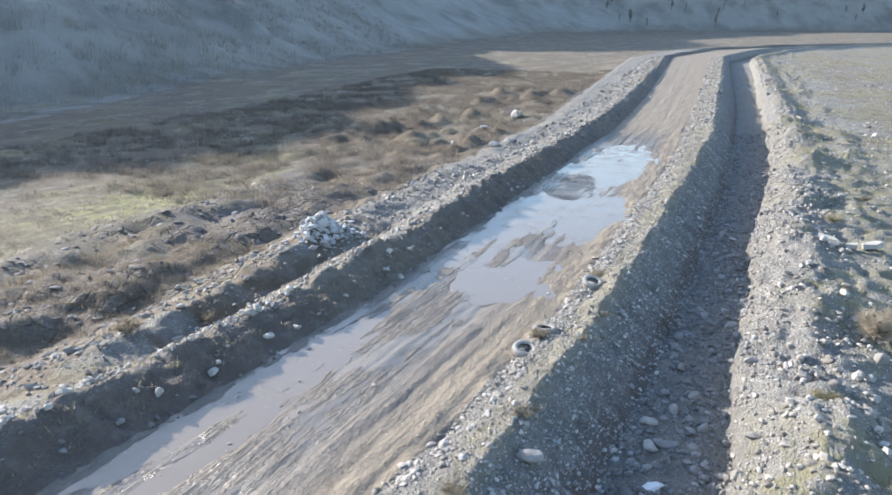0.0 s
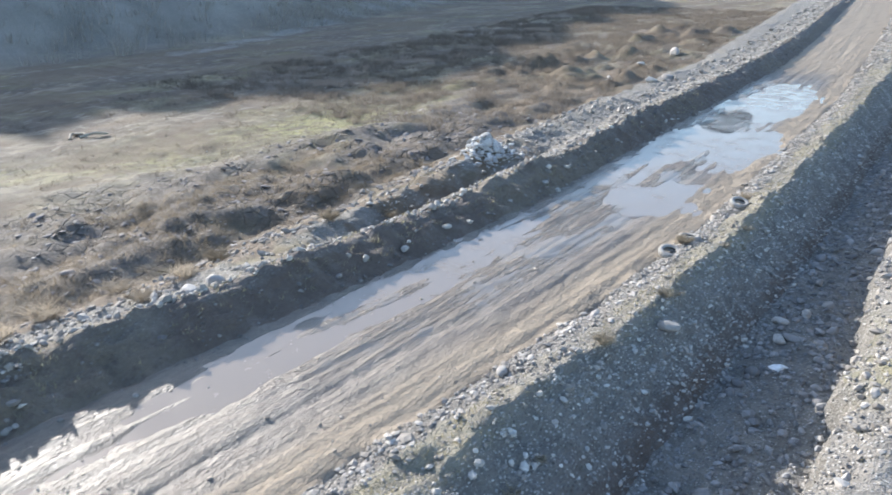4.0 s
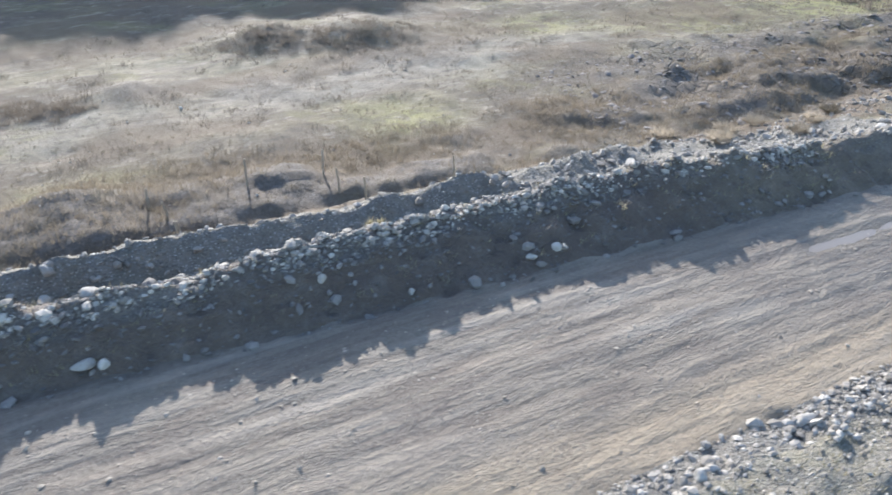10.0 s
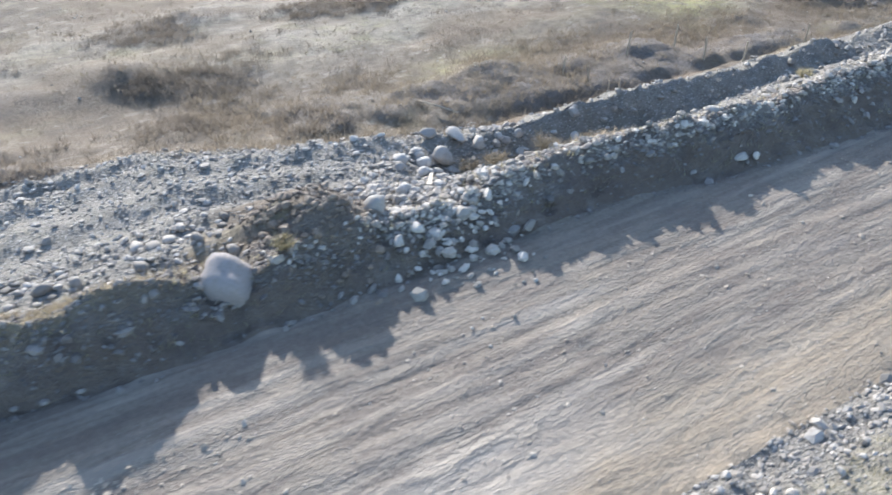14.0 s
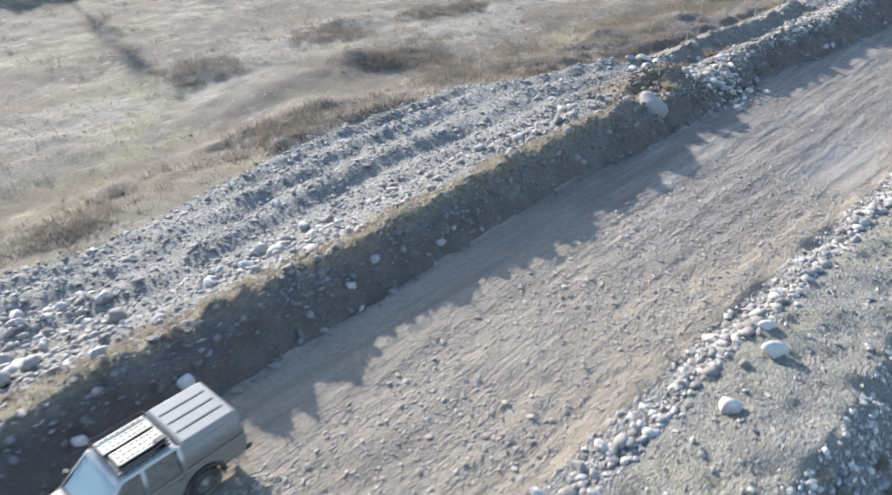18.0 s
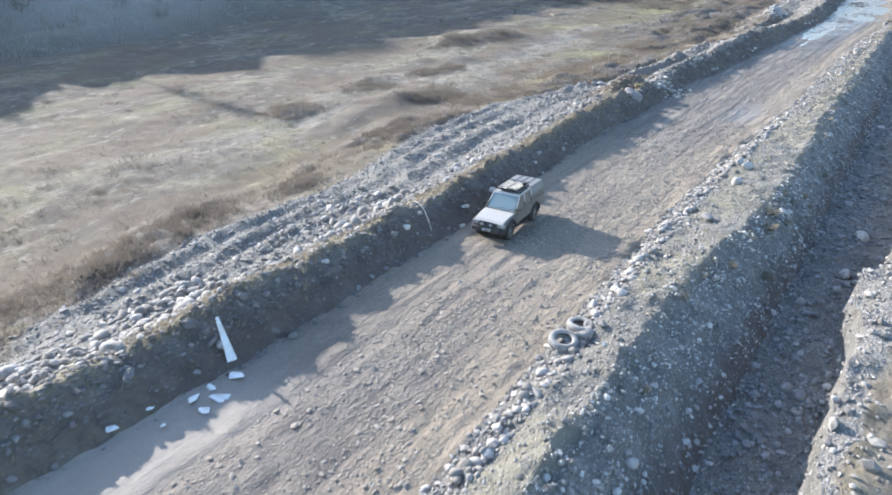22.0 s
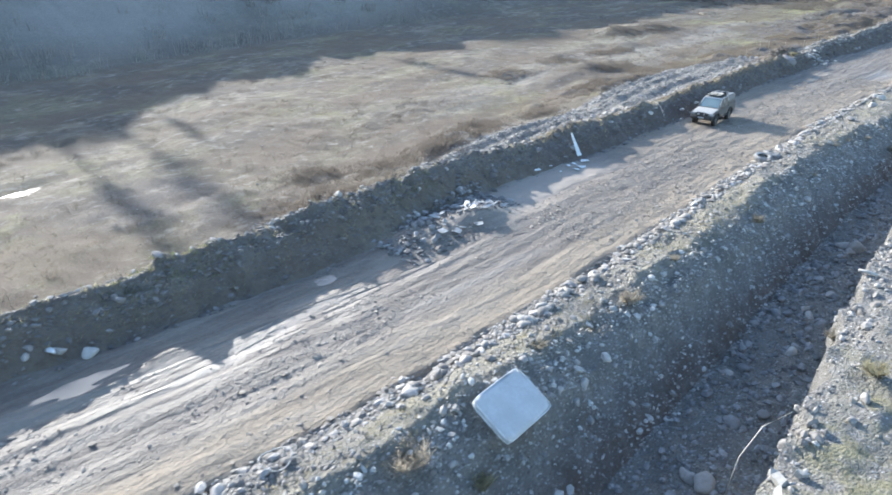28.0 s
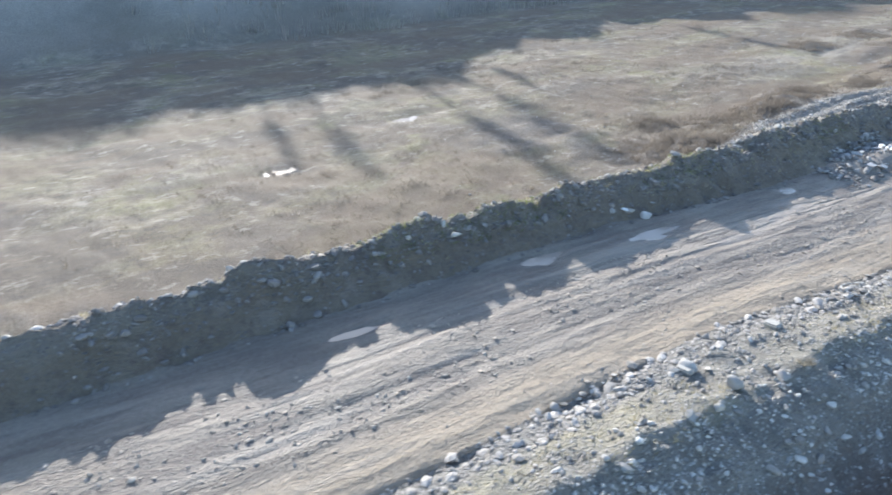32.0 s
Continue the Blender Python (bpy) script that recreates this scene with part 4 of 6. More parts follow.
M_RIM = plain("steel_rim", (0.22, 0.21, 0.20), 0.5, 0.6, dirt=(0.14, 0.12, 0.10))
M_BLACK = plain("black_plastic", (0.03, 0.03, 0.032), 0.6, dirt=(0.10, 0.085, 0.07))
M_STEEL = plain("dark_steel", (0.06, 0.06, 0.065), 0.45, 0.5)
M_CHROME = plain("chrome", (0.62, 0.63, 0.64), 0.18, 1.0, 0.05)
M_BOARD = plain("pale_boards", (0.62, 0.56, 0.44), 0.7, dirt=(0.42, 0.37, 0.30))
M_LAMP = plain("lamp_glass", (0.38, 0.37, 0.35), 0.3, 0.0, 0.1, dirt=(0.2, 0.17, 0.14))
M_MUDGLASS = plain("mud_coated_glass", (0.14, 0.13, 0.115), 0.35, 0.0, 0.3, 6.0, dirt=(0.19, 0.16, 0.13))
M_RED = plain("red_lens", (0.35, 0.03, 0.02), 0.25, 0.0, 0.1)
M_SEAT = plain("seat_cloth", (0.09, 0.09, 0.095), 0.9)
M_OLDTYRE = plain("dusty_tyre", (0.36, 0.34, 0.31), 0.9, dirt=(0.22, 0.20, 0.18))
M_TYREHOLE = plain("tyre_inside", (0.11, 0.102, 0.092), 0.9)
M_MATTRESS = plain("stained_white_cloth", (0.53, 0.53, 0.53), 0.85, grain=0.08, scale=9, dirt=(0.46, 0.45, 0.44))
M_GREYSHEET = plain("grey_scrap", (0.38, 0.375, 0.365), 0.8, grain=0.3, dirt=(0.18, 0.16, 0.14))
M_WHITE = plain("white_scrap", (0.76, 0.76, 0.75), 0.6, grain=0.1, dirt=(0.5, 0.48, 0.44))
M_CONCRETE = plain("broken_concrete", (0.42, 0.395, 0.35), 0.85, grain=0.2, scale=8, dirt=(0.30, 0.27, 0.225), relief=0.5)
M_BRICKRED = plain("brick_red", (0.27, 0.16, 0.115), 0.85, grain=0.3)
M_PEELED = plain("peeled_wood", (0.50, 0.44, 0.36), 0.75, grain=0.2, scale=20, dirt=(0.36, 0.31, 0.25))
M_POST = plain("weathered_post", (0.36, 0.31, 0.24), 0.85, grain=0.3, scale=20)
M_CABLE = plain("pale_hose", (0.5, 0.47, 0.42), 0.6)


def plant_material(name, dark, light):
    m, nt, b = mat(name, 0.85)
    rnd = nt.nodes.new("ShaderNodeNewGeometry").outputs["Random Per Island"]
    vec = coords(nt)
    col = mix(nt, noise_tex(nt, vec, 0.5, 4), ramp(nt, rnd, [(0.0, dark), (1.0, light)]), light)
    nt.links.new(col, b.inputs["Base Color"])
    b.inputs["Subsurface Weight"].default_value = 0.0
    tr = nt.nodes.new("ShaderNodeBsdfTranslucent")
    nt.links.new(col, tr.inputs[0])
    ms = nt.nodes.new("ShaderNodeMixShader")
    ms.inputs[0].default_value = 0.55
    nt.links.new(b.outputs[0], ms.inputs[1])
    nt.links.new(tr.outputs[0], ms.inputs[2])
    nt.links.new(ms.outputs[0], nt.nodes["Material Output"].inputs[0])
    return m


M_GRASS = plant_material("dry_grass_blades", (0.14, 0.12, 0.088), (0.29, 0.25, 0.19))
M_STRAW = plant_material("brown_straw", (0.28, 0.24, 0.185), (0.46, 0.40, 0.32))
M_BROWN = plant_material("brown_dead_grass", (0.135, 0.113, 0.087), (0.265, 0.225, 0.172))
M_SCRUB = plant_material("brown_scrub", (0.105, 0.091, 0.077), (0.225, 0.195, 0.162))
# Paler than the pasture scrub, its tone standing in for hillside haze.
M_HILLBRUSH = plant_material("hazy_hillside_brush", (0.20, 0.185, 0.16), (0.38, 0.35, 0.305))
M_GREEN = plant_material("green_tufts", (0.20, 0.185, 0.11), (0.40, 0.36, 0.24))
M_WEED = plant_material("green_weeds", (0.10, 0.115, 0.05), (0.23, 0.24, 0.12))
M_TWIG = plant_material("grey_twigs", (0.16, 0.14, 0.11), (0.38, 0.34, 0.27))
M_BARK = plain("grey_bark", (0.17, 0.155, 0.14), 0.9)

# ---- water in the hollows ----
M_WATER, nt_w, b_w = mat("muddy_water", 0.04)
b_w.inputs["Base Color"].default_value = (0.235, 0.196, 0.162, 1)
nt_w.links.new(ramp(nt_w, noise_tex(nt_w, coords(nt_w), 0.8, 5), [(0.4, grey(0.12)), (0.7, grey(0.32))]), b_w.inputs["Roughness"])
bump(nt_w, b_w, noise_tex(nt_w, coords(nt_w), 1.5, 3), 0.03, 0.05)
for hx, hy, a, l, deep in HOLLOWS + [(-42.7, -54.9, 0.8, 1.2, 0.2), (-44.2, -100.3, 0.7, 2.6, 0.2), (-56.8, -107, 0.9, 3.4, 0.2), (-49.4, -124.3, 0.6, 1.5, 0.2), (-43.7, -26.7, 0.5, 1.1, 0.2)]:
    k = 40
    ang = np.linspace(0, 2 * np.pi, k, endpoint=False)
    in_field = hx < -30
    rr = 1.25 + (0.1 if l > 4 else 0.42) * fbm(2.4 * np.cos(ang) + hx, 2.4 * np.sin(ang) + hy, 1.0, 3)
    px, py = hx + a * rr * np.cos(ang), hy + l * rr * np.sin(ang)
    if in_field:
        pz = np.full(k, ground_at(hx, hy) + 0.01)
    else:
        pz = road_z(py) + 0.03 - deep * (0.40 if hy > 20 else 0.62)
    bm = bmesh.new()
    rim = [bm.verts.new(p) for p in zip(px, py, pz)]
    bmesh.ops.triangulate(bm, faces=[bm.faces.new(rim)])
    low = [bm.verts.new((hx + (p[0] - hx) * 1.25, hy + (p[1] - hy) * 1.18, p[2] - 0.16)) for p in zip(px, py, pz)]
    for i in range(k):
        bm.faces.new((rim[i], low[i], low[(i + 1) % k], rim[(i + 1) % k]))
    bmesh.ops.recalc_face_normals(bm, faces=bm.faces)
    tagged(part("puddle", bm, M_WATER), "shallow puddle of muddy water reflecting the sky", "puddle", "puddles", "structure")


# ---- the pickup ----
def wheel(truck, x, y):
    w = part("wheel", lathe([(0.405, -0.09), (0.405, 0.09), (0.385, 0.13), (0.30, 0.14), (0.235, 0.12), (0.235, -0.12), (0.30, -0.14), (0.385, -0.13)], 36), M_TYRE, truck, "muddy off-road tyre", True)
    w.location = (x, y, 0.405)
    s = 1 if y > 0 else -1
    part("rim", lathe([(0.24, 0.11 * s), (0.20, 0.06 * s), (0.09, 0.05 * s), (0.085, 0.11 * s), (0.0, 0.115 * s), (0.0, -0.05 * s), (0.24, -0.05 * s)], 24), M_RIM, w, "steel rim", True)
    bm = bmesh.new()
    for i in range(30):
        a = 2 * math.pi * i / 30
        for side in (-0.06, 0.06):
            lug = box((0.045, 0.10, 0.03), (0, side, 0.41), 0.0)
            bmesh.ops.rotate(lug, cent=(0, 0, 0), matrix=Matrix.Rotation(a + side, 3, "Y"), verts=lug.verts)
            tmp = bpy.data.meshes.new("lug")
            lug.to_mesh(tmp)
            bm.from_mesh(tmp)
            bpy.data.meshes.remove(tmp)
            lug.free()
    part("tread", bm, M_TYRE, w)


def arch(cx, r, z0, n=10):
    """A wheel arch, front to rear, for the lower outline."""
    a0 = math.asin(min(1, (z0 - 0.44) / r))
    return [(cx + r * math.cos(a0 + (math.pi - 2 * a0) * k / n), 0.44 + r * math.sin(a0 + (math.pi - 2 * a0) * k / n)) for k in range(n + 1)]


def pickup(m):
    t = thing("pickup_truck", m, "muddy white double-cab pickup with grey canopy and loaded roof rack", "pickup truck")
    sill = 0.60
    low = [(2.24, sill)] + arch(1.475, 0.50, sill) + arch(-1.475, 0.50, sill) + [(-2.55, sill), (-2.66, 0.75), (-2.66, 1.20), (0.92, 1.20), (1.05, 1.14), (2.10, 1.02), (2.26, 0.92), (2.28, 0.70)]
    part("body", prism(low, -0.86, 0.86, 0.035, lambda x, z: 1 - 0.06 * max(0, (x - 1.4)) - 0.05 * max(0, z - 1.0)), M_PAINT, t, "white body sides coated in brown mud")
    hood = [(0.98, 1.18), (1.5, 1.145), (2.06, 1.06), (2.20, 0.985), (2.26, 0.90), (0.98, 1.08)]
    part("bonnet", prism(hood, -0.79, 0.79, 0.035, lambda x, z: 1 - 0.05 * max(0, x - 1.2)), M_HOOD, t, "bright white bonnet")
    # cab: roof, pillars, panes
    TW = lambda z: 0.80 - 0.19 * (z - 1.2)
    part("roof", prism([(0.28, 1.80), (0.18, 1.87), (-0.5, 1.90), (-1.08, 1.88), (-1.10, 1.80)], -0.70, 0.70, 0.03), M_PAINT, t, "white roof")
    ws = [(0.93, 1.19), (0.28, 1.82)]
    for s in (-1, 1):
        P = lambda x, z, o=0.0: (x, s * (TW(z) + o), z)
        for a, c, w in (((0.93, 1.19), (0.27, 1.83), 0.07), ((-0.18, 1.19), (-0.22, 1.84), 0.06), ((-1.06, 1.19), (-1.06, 1.84), 0.07)):
            bm = prism([(a[0] - w, a[1]), (a[0] + w * 0.3, a[1]), (c[0] + w * 0.3, c[1]), (c[0] - w, c[1])], -0.03, 0.03, 0.008)
            for v in bm.verts:
                v.co.y = s * TW(v.co.z) + v.co.y * 1.0
            part("pillar", bm, M_PAINT, t, "white window pillar")
        for q in ([(0.84, 1.20), (-0.155, 1.20), (-0.195, 1.80), (0.27, 1.80)], [(-0.25, 1.20), (-1.0, 1.20), (-1.0, 1.80), (-0.28, 1.80)]):
            part("side_window", slab([P(x, z, -0.012) for x, z in q], 0.008), M_MUDGLASS, t, "mud-coated side window")
        for hx in (0.02, -0.92):
            part("door_handle", box((0.14, 0.03, 0.035), (hx, s * 0.862, 1.06), 0.008), M_BLACK, t)
        for x0 in (0.86, -0.20, -1.05):
            part("door_seam", box((0.012, 0.006, 0.52), (x0, s * 0.858, 0.92)), M_BLACK, t)
        mir = part("wing_mirror", box((0.10, 0.18, 0.15), (0.72, s * 0.97, 1.30), 0.03), M_PAINT if s > 0 else M_BLACK, t)
        part("mirror_arm", box((0.05, 0.12, 0.03), (0.74, s * 0.84, 1.25), 0.006), M_BLACK, mir)
        part("side_step", box((1.75, 0.12, 0.05), (0.0, s * 0.90, 0.52), 0.015), M_STEEL, t, "dark side step")
        for fx in (1.475, -1.475):
            fl = [(fx + 0.57 * math.cos(a), 0.46 + 0.57 * math.sin(a)) for a in np.linspace(0.15, math.pi - 0.15, 12)] + [(fx + 0.50 * math.cos(a), 0.44 + 0.50 * math.sin(a)) for a in np.linspace(math.pi - 0.15, 0.15, 12)]
            part("wheel_arch", prism(fl, s * 0.84, s * 0.92), M_BLACK, t, "black wheel arch flare")
        part("headlight", prism([(2.25, 0.83), (2.29, 0.83), (2.27, 0.99), (2.2, 0.99)], s * 0.50, s * 0.80, 0.01), M_LAMP, t, "clear headlight")
        part("indicator", prism([(2.16, 0.84), (2.24, 0.84), (2.22, 0.97), (2.12, 0.97)], s * 0.79, s * 0.845, 0.008), M_LAMP, t)
        part("tail_light", box((0.06, 0.14, 0.30), (-2.65, s * 0.77, 0.98), 0.015), M_RED, t, "red tail light")
        part("mudflap", box((0.02, 0.26, 0.30), (-1.98, s * 0.76, 0.48), 0.004), M_BLACK, t)
    part("windscreen", slab([(0.90, -0.72, 1.20), (0.90, 0.72, 1.20), (0.27, 0.63, 1.82), (0.27, -0.63, 1.82)], 0.008), M_GLASS, t, "windscreen with sky reflection in its pale colour")
    part("screen_frame", slab([(0.31, -0.66, 1.785), (0.31, 0.66, 1.785), (0.24, 0.65, 1.85), (0.24, -0.65, 1.85)], 0.02), M_PAINT, t)
    for y in (-0.30, 0.25):
        bm = bmesh.new()
        tube(bm, [(0.93, y, 1.215), (0.87, y + 0.25, 1.27), (0.80, y + 0.48, 1.335)], 0.008, 4)
        part("wiper", bm, M_BLACK, t)
    part("dashboard", prism([(0.86, 1.0), (0.86, 1.19), (0.5, 1.2), (0.42, 1.0)], -0.70, 0.70, 0.03), M_SEAT, t, "dark dashboard")
    part("floor_pan", box((4.3, 1.5, 0.10), (-0.2, 0, 0.66), 0.02), M_BLACK, t)
    for x, ww in ((0.05, 0.52), (-0.8, 1.3)):
        for y in ((-0.36, 0.36) if ww < 1 else (0,)):
            st = part("seat", box((0.5, ww, 0.16), (x, y, 1.02), 0.05), M_SEAT, t, "dark cloth seat")
            part("seat_back", box((0.14, ww, 0.58), (x - 0.26, y, 1.32), 0.05, Matrix.Rotation(radians(-12), 4, "Y")), M_SEAT, st)
    bm = bmesh.new()
    tube(bm, [(0.45 + 0.06 * math.sin(a), 0.36 + 0.19 * math.cos(a), 1.24 + 0.18 * math.sin(a)) for a in np.linspace(0, 2 * math.pi, 17)], 0.014, 5)
    part("steering_wheel", bm, M_BLACK, t)
    # front: grille, bumper, bull bar, plate
    part("grille", prism([(2.25, 0.80), (2.30, 0.80), (2.27, 0.98), (2.22, 0.98)], -0.47, 0.47, 0.01), M_BLACK, t, "black grille")
    for z in (0.84, 0.885, 0.93):
        part("grille_bar", box((0.02, 0.90, 0.014), (2.297, 0, z), 0.004), M_CHROME, t)
    part("front_bumper", prism([(2.12, 0.50), (2.36, 0.52), (2.42, 0.60), (2.42, 0.72), (2.34, 0.78), (2.12, 0.78)], -0.86, 0.86, 0.03, lambda x, z: 1 - 0.25 * max(0, x - 2.2)), M_BLACK, t, "dark steel front bumper")
    bar = bmesh.new()
    tube(bar, [(2.38, -0.42, 0.60), (2.46, -0.42, 0.98), (2.45, -0.30, 1.06), (2.45, 0.30, 1.06), (2.46, 0.42, 0.98), (2.38, 0.42, 0.60)], 0.028, 8)
    tube(bar, [(2.44, -0.42, 0.86), (2.44, 0.42, 0.86)], 0.022, 8)
    part("bull_bar", bar, M_STEEL, t, "dark tubular bull bar", True)
    for y in (-0.22, 0.22):
        part("fog_lamp", lathe([(0.0, 2.50), (0.075, 2.49), (0.08, 2.44), (0.04, 2.40), (0.0, 2.40)], 16), M_LAMP, t, "round driving lamp").matrix_local = Matrix(((0, 1, 0, 0), (1, 0, 0, y), (0, 0, 1, 0.95), (0, 0, 0, 1)))
    part("front_plate", box((0.012, 0.42, 0.11), (2.43, 0, 0.655), 0.004), M_WHITE, t, "pale plate")
    part("bar", box((0.006, 0.30, 0.05), (2.438, 0, 0.655)), M_BLACK, t)
    # canopy
    can = [(-1.13, 1.20), (-1.13, 1.86), (-1.22, 1.93), (-2.52, 1.91), (-2.60, 1.85), (-2.66, 1.20)]
    cn = part("canopy", prism(can, -0.81, 0.81, 0.035, lambda x, z: 1 - 0.16 * (z - 1.2)), M_CANOPY, t, "grey ribbed canopy over the load bed")
    for y in (-0.36, 0.0, 0.36):
        part("roof_rib", prism([(-1.28, 1.925), (-2.45, 1.908), (-2.45, 1.925), (-1.28, 1.942)], y - 0.028, y + 0.028, 0.006), M_BLACK, cn, "dark roof rib")
    for s in (-1, 1):
        Q = lambda x, z: (x, s * (0.815 * (1 - 0.16 * (z - 1.2)) + 0.002), z)
        part("canopy_window", slab([Q(-1.25, 1.32), Q(-2.5, 1.32), Q(-2.47, 1.72), Q(-1.25, 1.72)], 0.006 * (1 if s < 0 else -1)), M_CANOPY, cn, "mud-coated canopy side window")
    part("tailgate", box((0.04, 1.50, 0.50), (-2.68, 0, 0.93), 0.012), M_PAINT, t, "muddy white tailgate")
    part("rear_window", slab([(-2.655, -0.66, 1.30), (-2.655, 0.66, 1.30), (-2.62, 0.62, 1.76), (-2.62, -0.62, 1.76)], -0.008), M_GLASS, cn)
    part("rear_bumper", box((0.20, 1.62, 0.16), (-2.72, 0, 0.62), 0.03), M_STEEL, t, "dark rear bumper")
    # rack
    rack = part("roof_rack", box((1.20, 1.22, 0.02), (-0.42, 0, 1.965), 0.004), M_STEEL, t, "black steel roof rack")
    for z in (2.00, 2.12):
        bm = bmesh.new()
        ring = [(0.20, -0.62, z), (0.20, 0.62, z), (-1.05, 0.62, z), (-1.05, -0.62, z), (0.20, -0.62, z)]
        for a, c in zip(ring, ring[1:]):
            tube(bm, [a, c], 0.014, 6)
        part("rail", bm, M_STEEL, rack)
    for k in range(9):
        f = k / 8
        for s in (-1, 1):
            bm = bmesh.new()
            tube(bm, [(0.20 - 1.25 * f, s * 0.62, 1.88), (0.20 - 1.25 * f, s * 0.62, 2.13)], 0.011, 5)
            part("rack_post", bm, M_STEEL, rack)
    for y in (-0.31, 0.0, 0.31):
        bm = bmesh.new()
        tube(bm, [(0.20, y, 1.90), (0.20, y, 2.13)], 0.011, 5)
        part("rack_post", bm, M_STEEL, rack)
    for k, (y, x0, z) in enumerate(((-0.33, -0.42, 2.03), (0.2, -0.46, 2.03))):
        bd = part("traction_board", box((1.14 - 0.06 * k, 0.46, 0.03), (x0, y, z), 0.008), M_BOARD, rack, "pale perforated traction board")
        bm = bmesh.new()
        for i in range(8):
            for j in (-0.15, 0.0, 0.15):
                h = lathe([(0.0, z + 0.0165), (0.034, z + 0.0165), (0.034, z + 0.01), (0.0, z + 0.01)], 8, "Z")
                bmesh.ops.translate(h, vec=(x0 - 0.44 + i * 0.125, y + j, 0), verts=h.verts)
                tmp = bpy.data.meshes.new("hole")
                h.to_mesh(tmp)
                bm.from_mesh(tmp)
                bpy.data.meshes.remove(tmp)
                h.free()
        tagged(part("perforation", bm, M_BLACK, bd), kind="stuff")
    part("strapped_bag", box((0.30, 0.22, 0.12), (-0.85, 0.46, 2.10), 0.045), M_BLACK, rack, "dark strapped bag")
    for x in (1.475, -1.475):
        for y in (-0.74, 0.74):
            wheel(t, x, y)
        bm = bmesh.new()
        tube(bm, [(x, -0.70, 0.405), (x, 0.70, 0.405)], 0.06, 8)
        part("axle", bm, M_BLACK, t)
    bm = bmesh.new()
    tube(bm, [(-1.9, -0.5, 0.52), (-2.72, -0.52, 0.50)], 0.03, 8)
    part("exhaust_pipe", bm, M_STEEL, t)
    return t


TRUCK_Y = -73.65
pickup(pose(-17.25, TRUCK_Y, float(road_z(TRUCK_Y)) - 0.01, 0.0, -math.degrees(math.atan(0.026)), -86.5) @ Matrix.Scale(0.94, 4))


# ---- stones ----
def rock_shapes(level, count, seed, lumpy=0.22, cuts=5):
    """Rounded stones of radius about 1, as arrays of vertices and triangles."""
    rng = np.random.default_rng(seed)
    shapes = []
    for k in range(count):
        bm = bmesh.new()
        bmesh.ops.create_icosphere(bm, subdivisions=level, radius=1.0)
        bm.verts.ensure_lookup_table()
        V = np.array([v.co[:] for v in bm.verts])
        F = np.array([[v.index for v in f.verts] for f in bm.faces])
        bm.free()
        for _ in range(cuts):
            d = rng.normal(size=3)
            d /= np.linalg.norm(d)
            cut = rng.uniform(0.45, 0.92)
            over = np.clip(V @ d - cut, 0, None)
            V = V - np.outer(over * 0.8, d)
        V = V * (1 + lumpy * (rng.random(len(V))[:, None] - 0.5) * (1.0 if level < 3 else 0.25))
        V = V * np.array([1.0, rng.uniform(0.65, 0.95), rng.uniform(0.5, 0.8)])
        shapes.append((V, F))
    return shapes


def pebble_shapes(count, seed):
    """Small stones of eight faces."""
    rng = np.random.default_rng(seed + 500)
    V = np.array([(1, 0, 0), (0, 1, 0), (-1, 0, 0), (0, -1, 0), (0, 0, 1), (0, 0, -1)], float)
    F = np.array([(0, 1, 4), (1, 2, 4), (2, 3, 4), (3, 0, 4), (1, 0, 5), (2, 1, 5), (3, 2, 5), (0, 3, 5)])
    return [((V + rng.normal(0, 0.16, V.shape)) * (1.15, 0.95, 0.75), F) for _ in range(count)]


def stone_mesh(name, x, y, size, seed, level=1, sink=0.25, squash=1.0):
    """Many stones on the ground in one mesh."""
    rng = np.random.default_rng(seed)
    shapes = rock_shapes(level, 8, seed) + pebble_shapes(4, seed)
    x, y, size = map(np.asarray, (x, y, size))
    z = height(x, y)
    verts, faces, base = [], [], 0
    which = np.where(size < 0.074, rng.integers(8, 12, len(x)), rng.integers(0, 8, len(x)))
    for k, (V, F) in enumerate(shapes):
        sel = np.nonzero(which == k)[0]
        n = len(sel)
        if not n:
            continue
        a, tilt = rng.uniform(0, 2 * np.pi, n), rng.normal(0, 0.3, n)
        ca, sa, ct, st = np.cos(a), np.sin(a), np.cos(tilt), np.sin(tilt)
        s = size[sel]
        sx, sy, sz = s * rng.uniform(0.8, 1.25, n), s * rng.uniform(0.8, 1.15, n), s * rng.uniform(0.75, 1.1, n) * squash
        X, Y, Z = V[None, :, 0] * sx[:, None], V[None, :, 1] * sy[:, None], V[None, :, 2] * sz[:, None]
        X, Z = X * ct[:, None] - Z * st[:, None], X * st[:, None] + Z * ct[:, None]
        X, Y = X * ca[:, None] - Y * sa[:, None], X * sa[:, None] + Y * ca[:, None]
        P = np.stack([X + x[sel, None], Y + y[sel, None], Z + (z[sel] + s * (0.55 - sink) * squash)[:, None]], -1)
        verts.append(P.reshape(-1, 3))
        faces.append((F[None] + base + (np.arange(n) * len(V))[:, None, None]).reshape(-1, 3))
        base += n * len(V)
    return fast_mesh(name, np.concatenate(verts), np.concatenate(faces), level > 1)


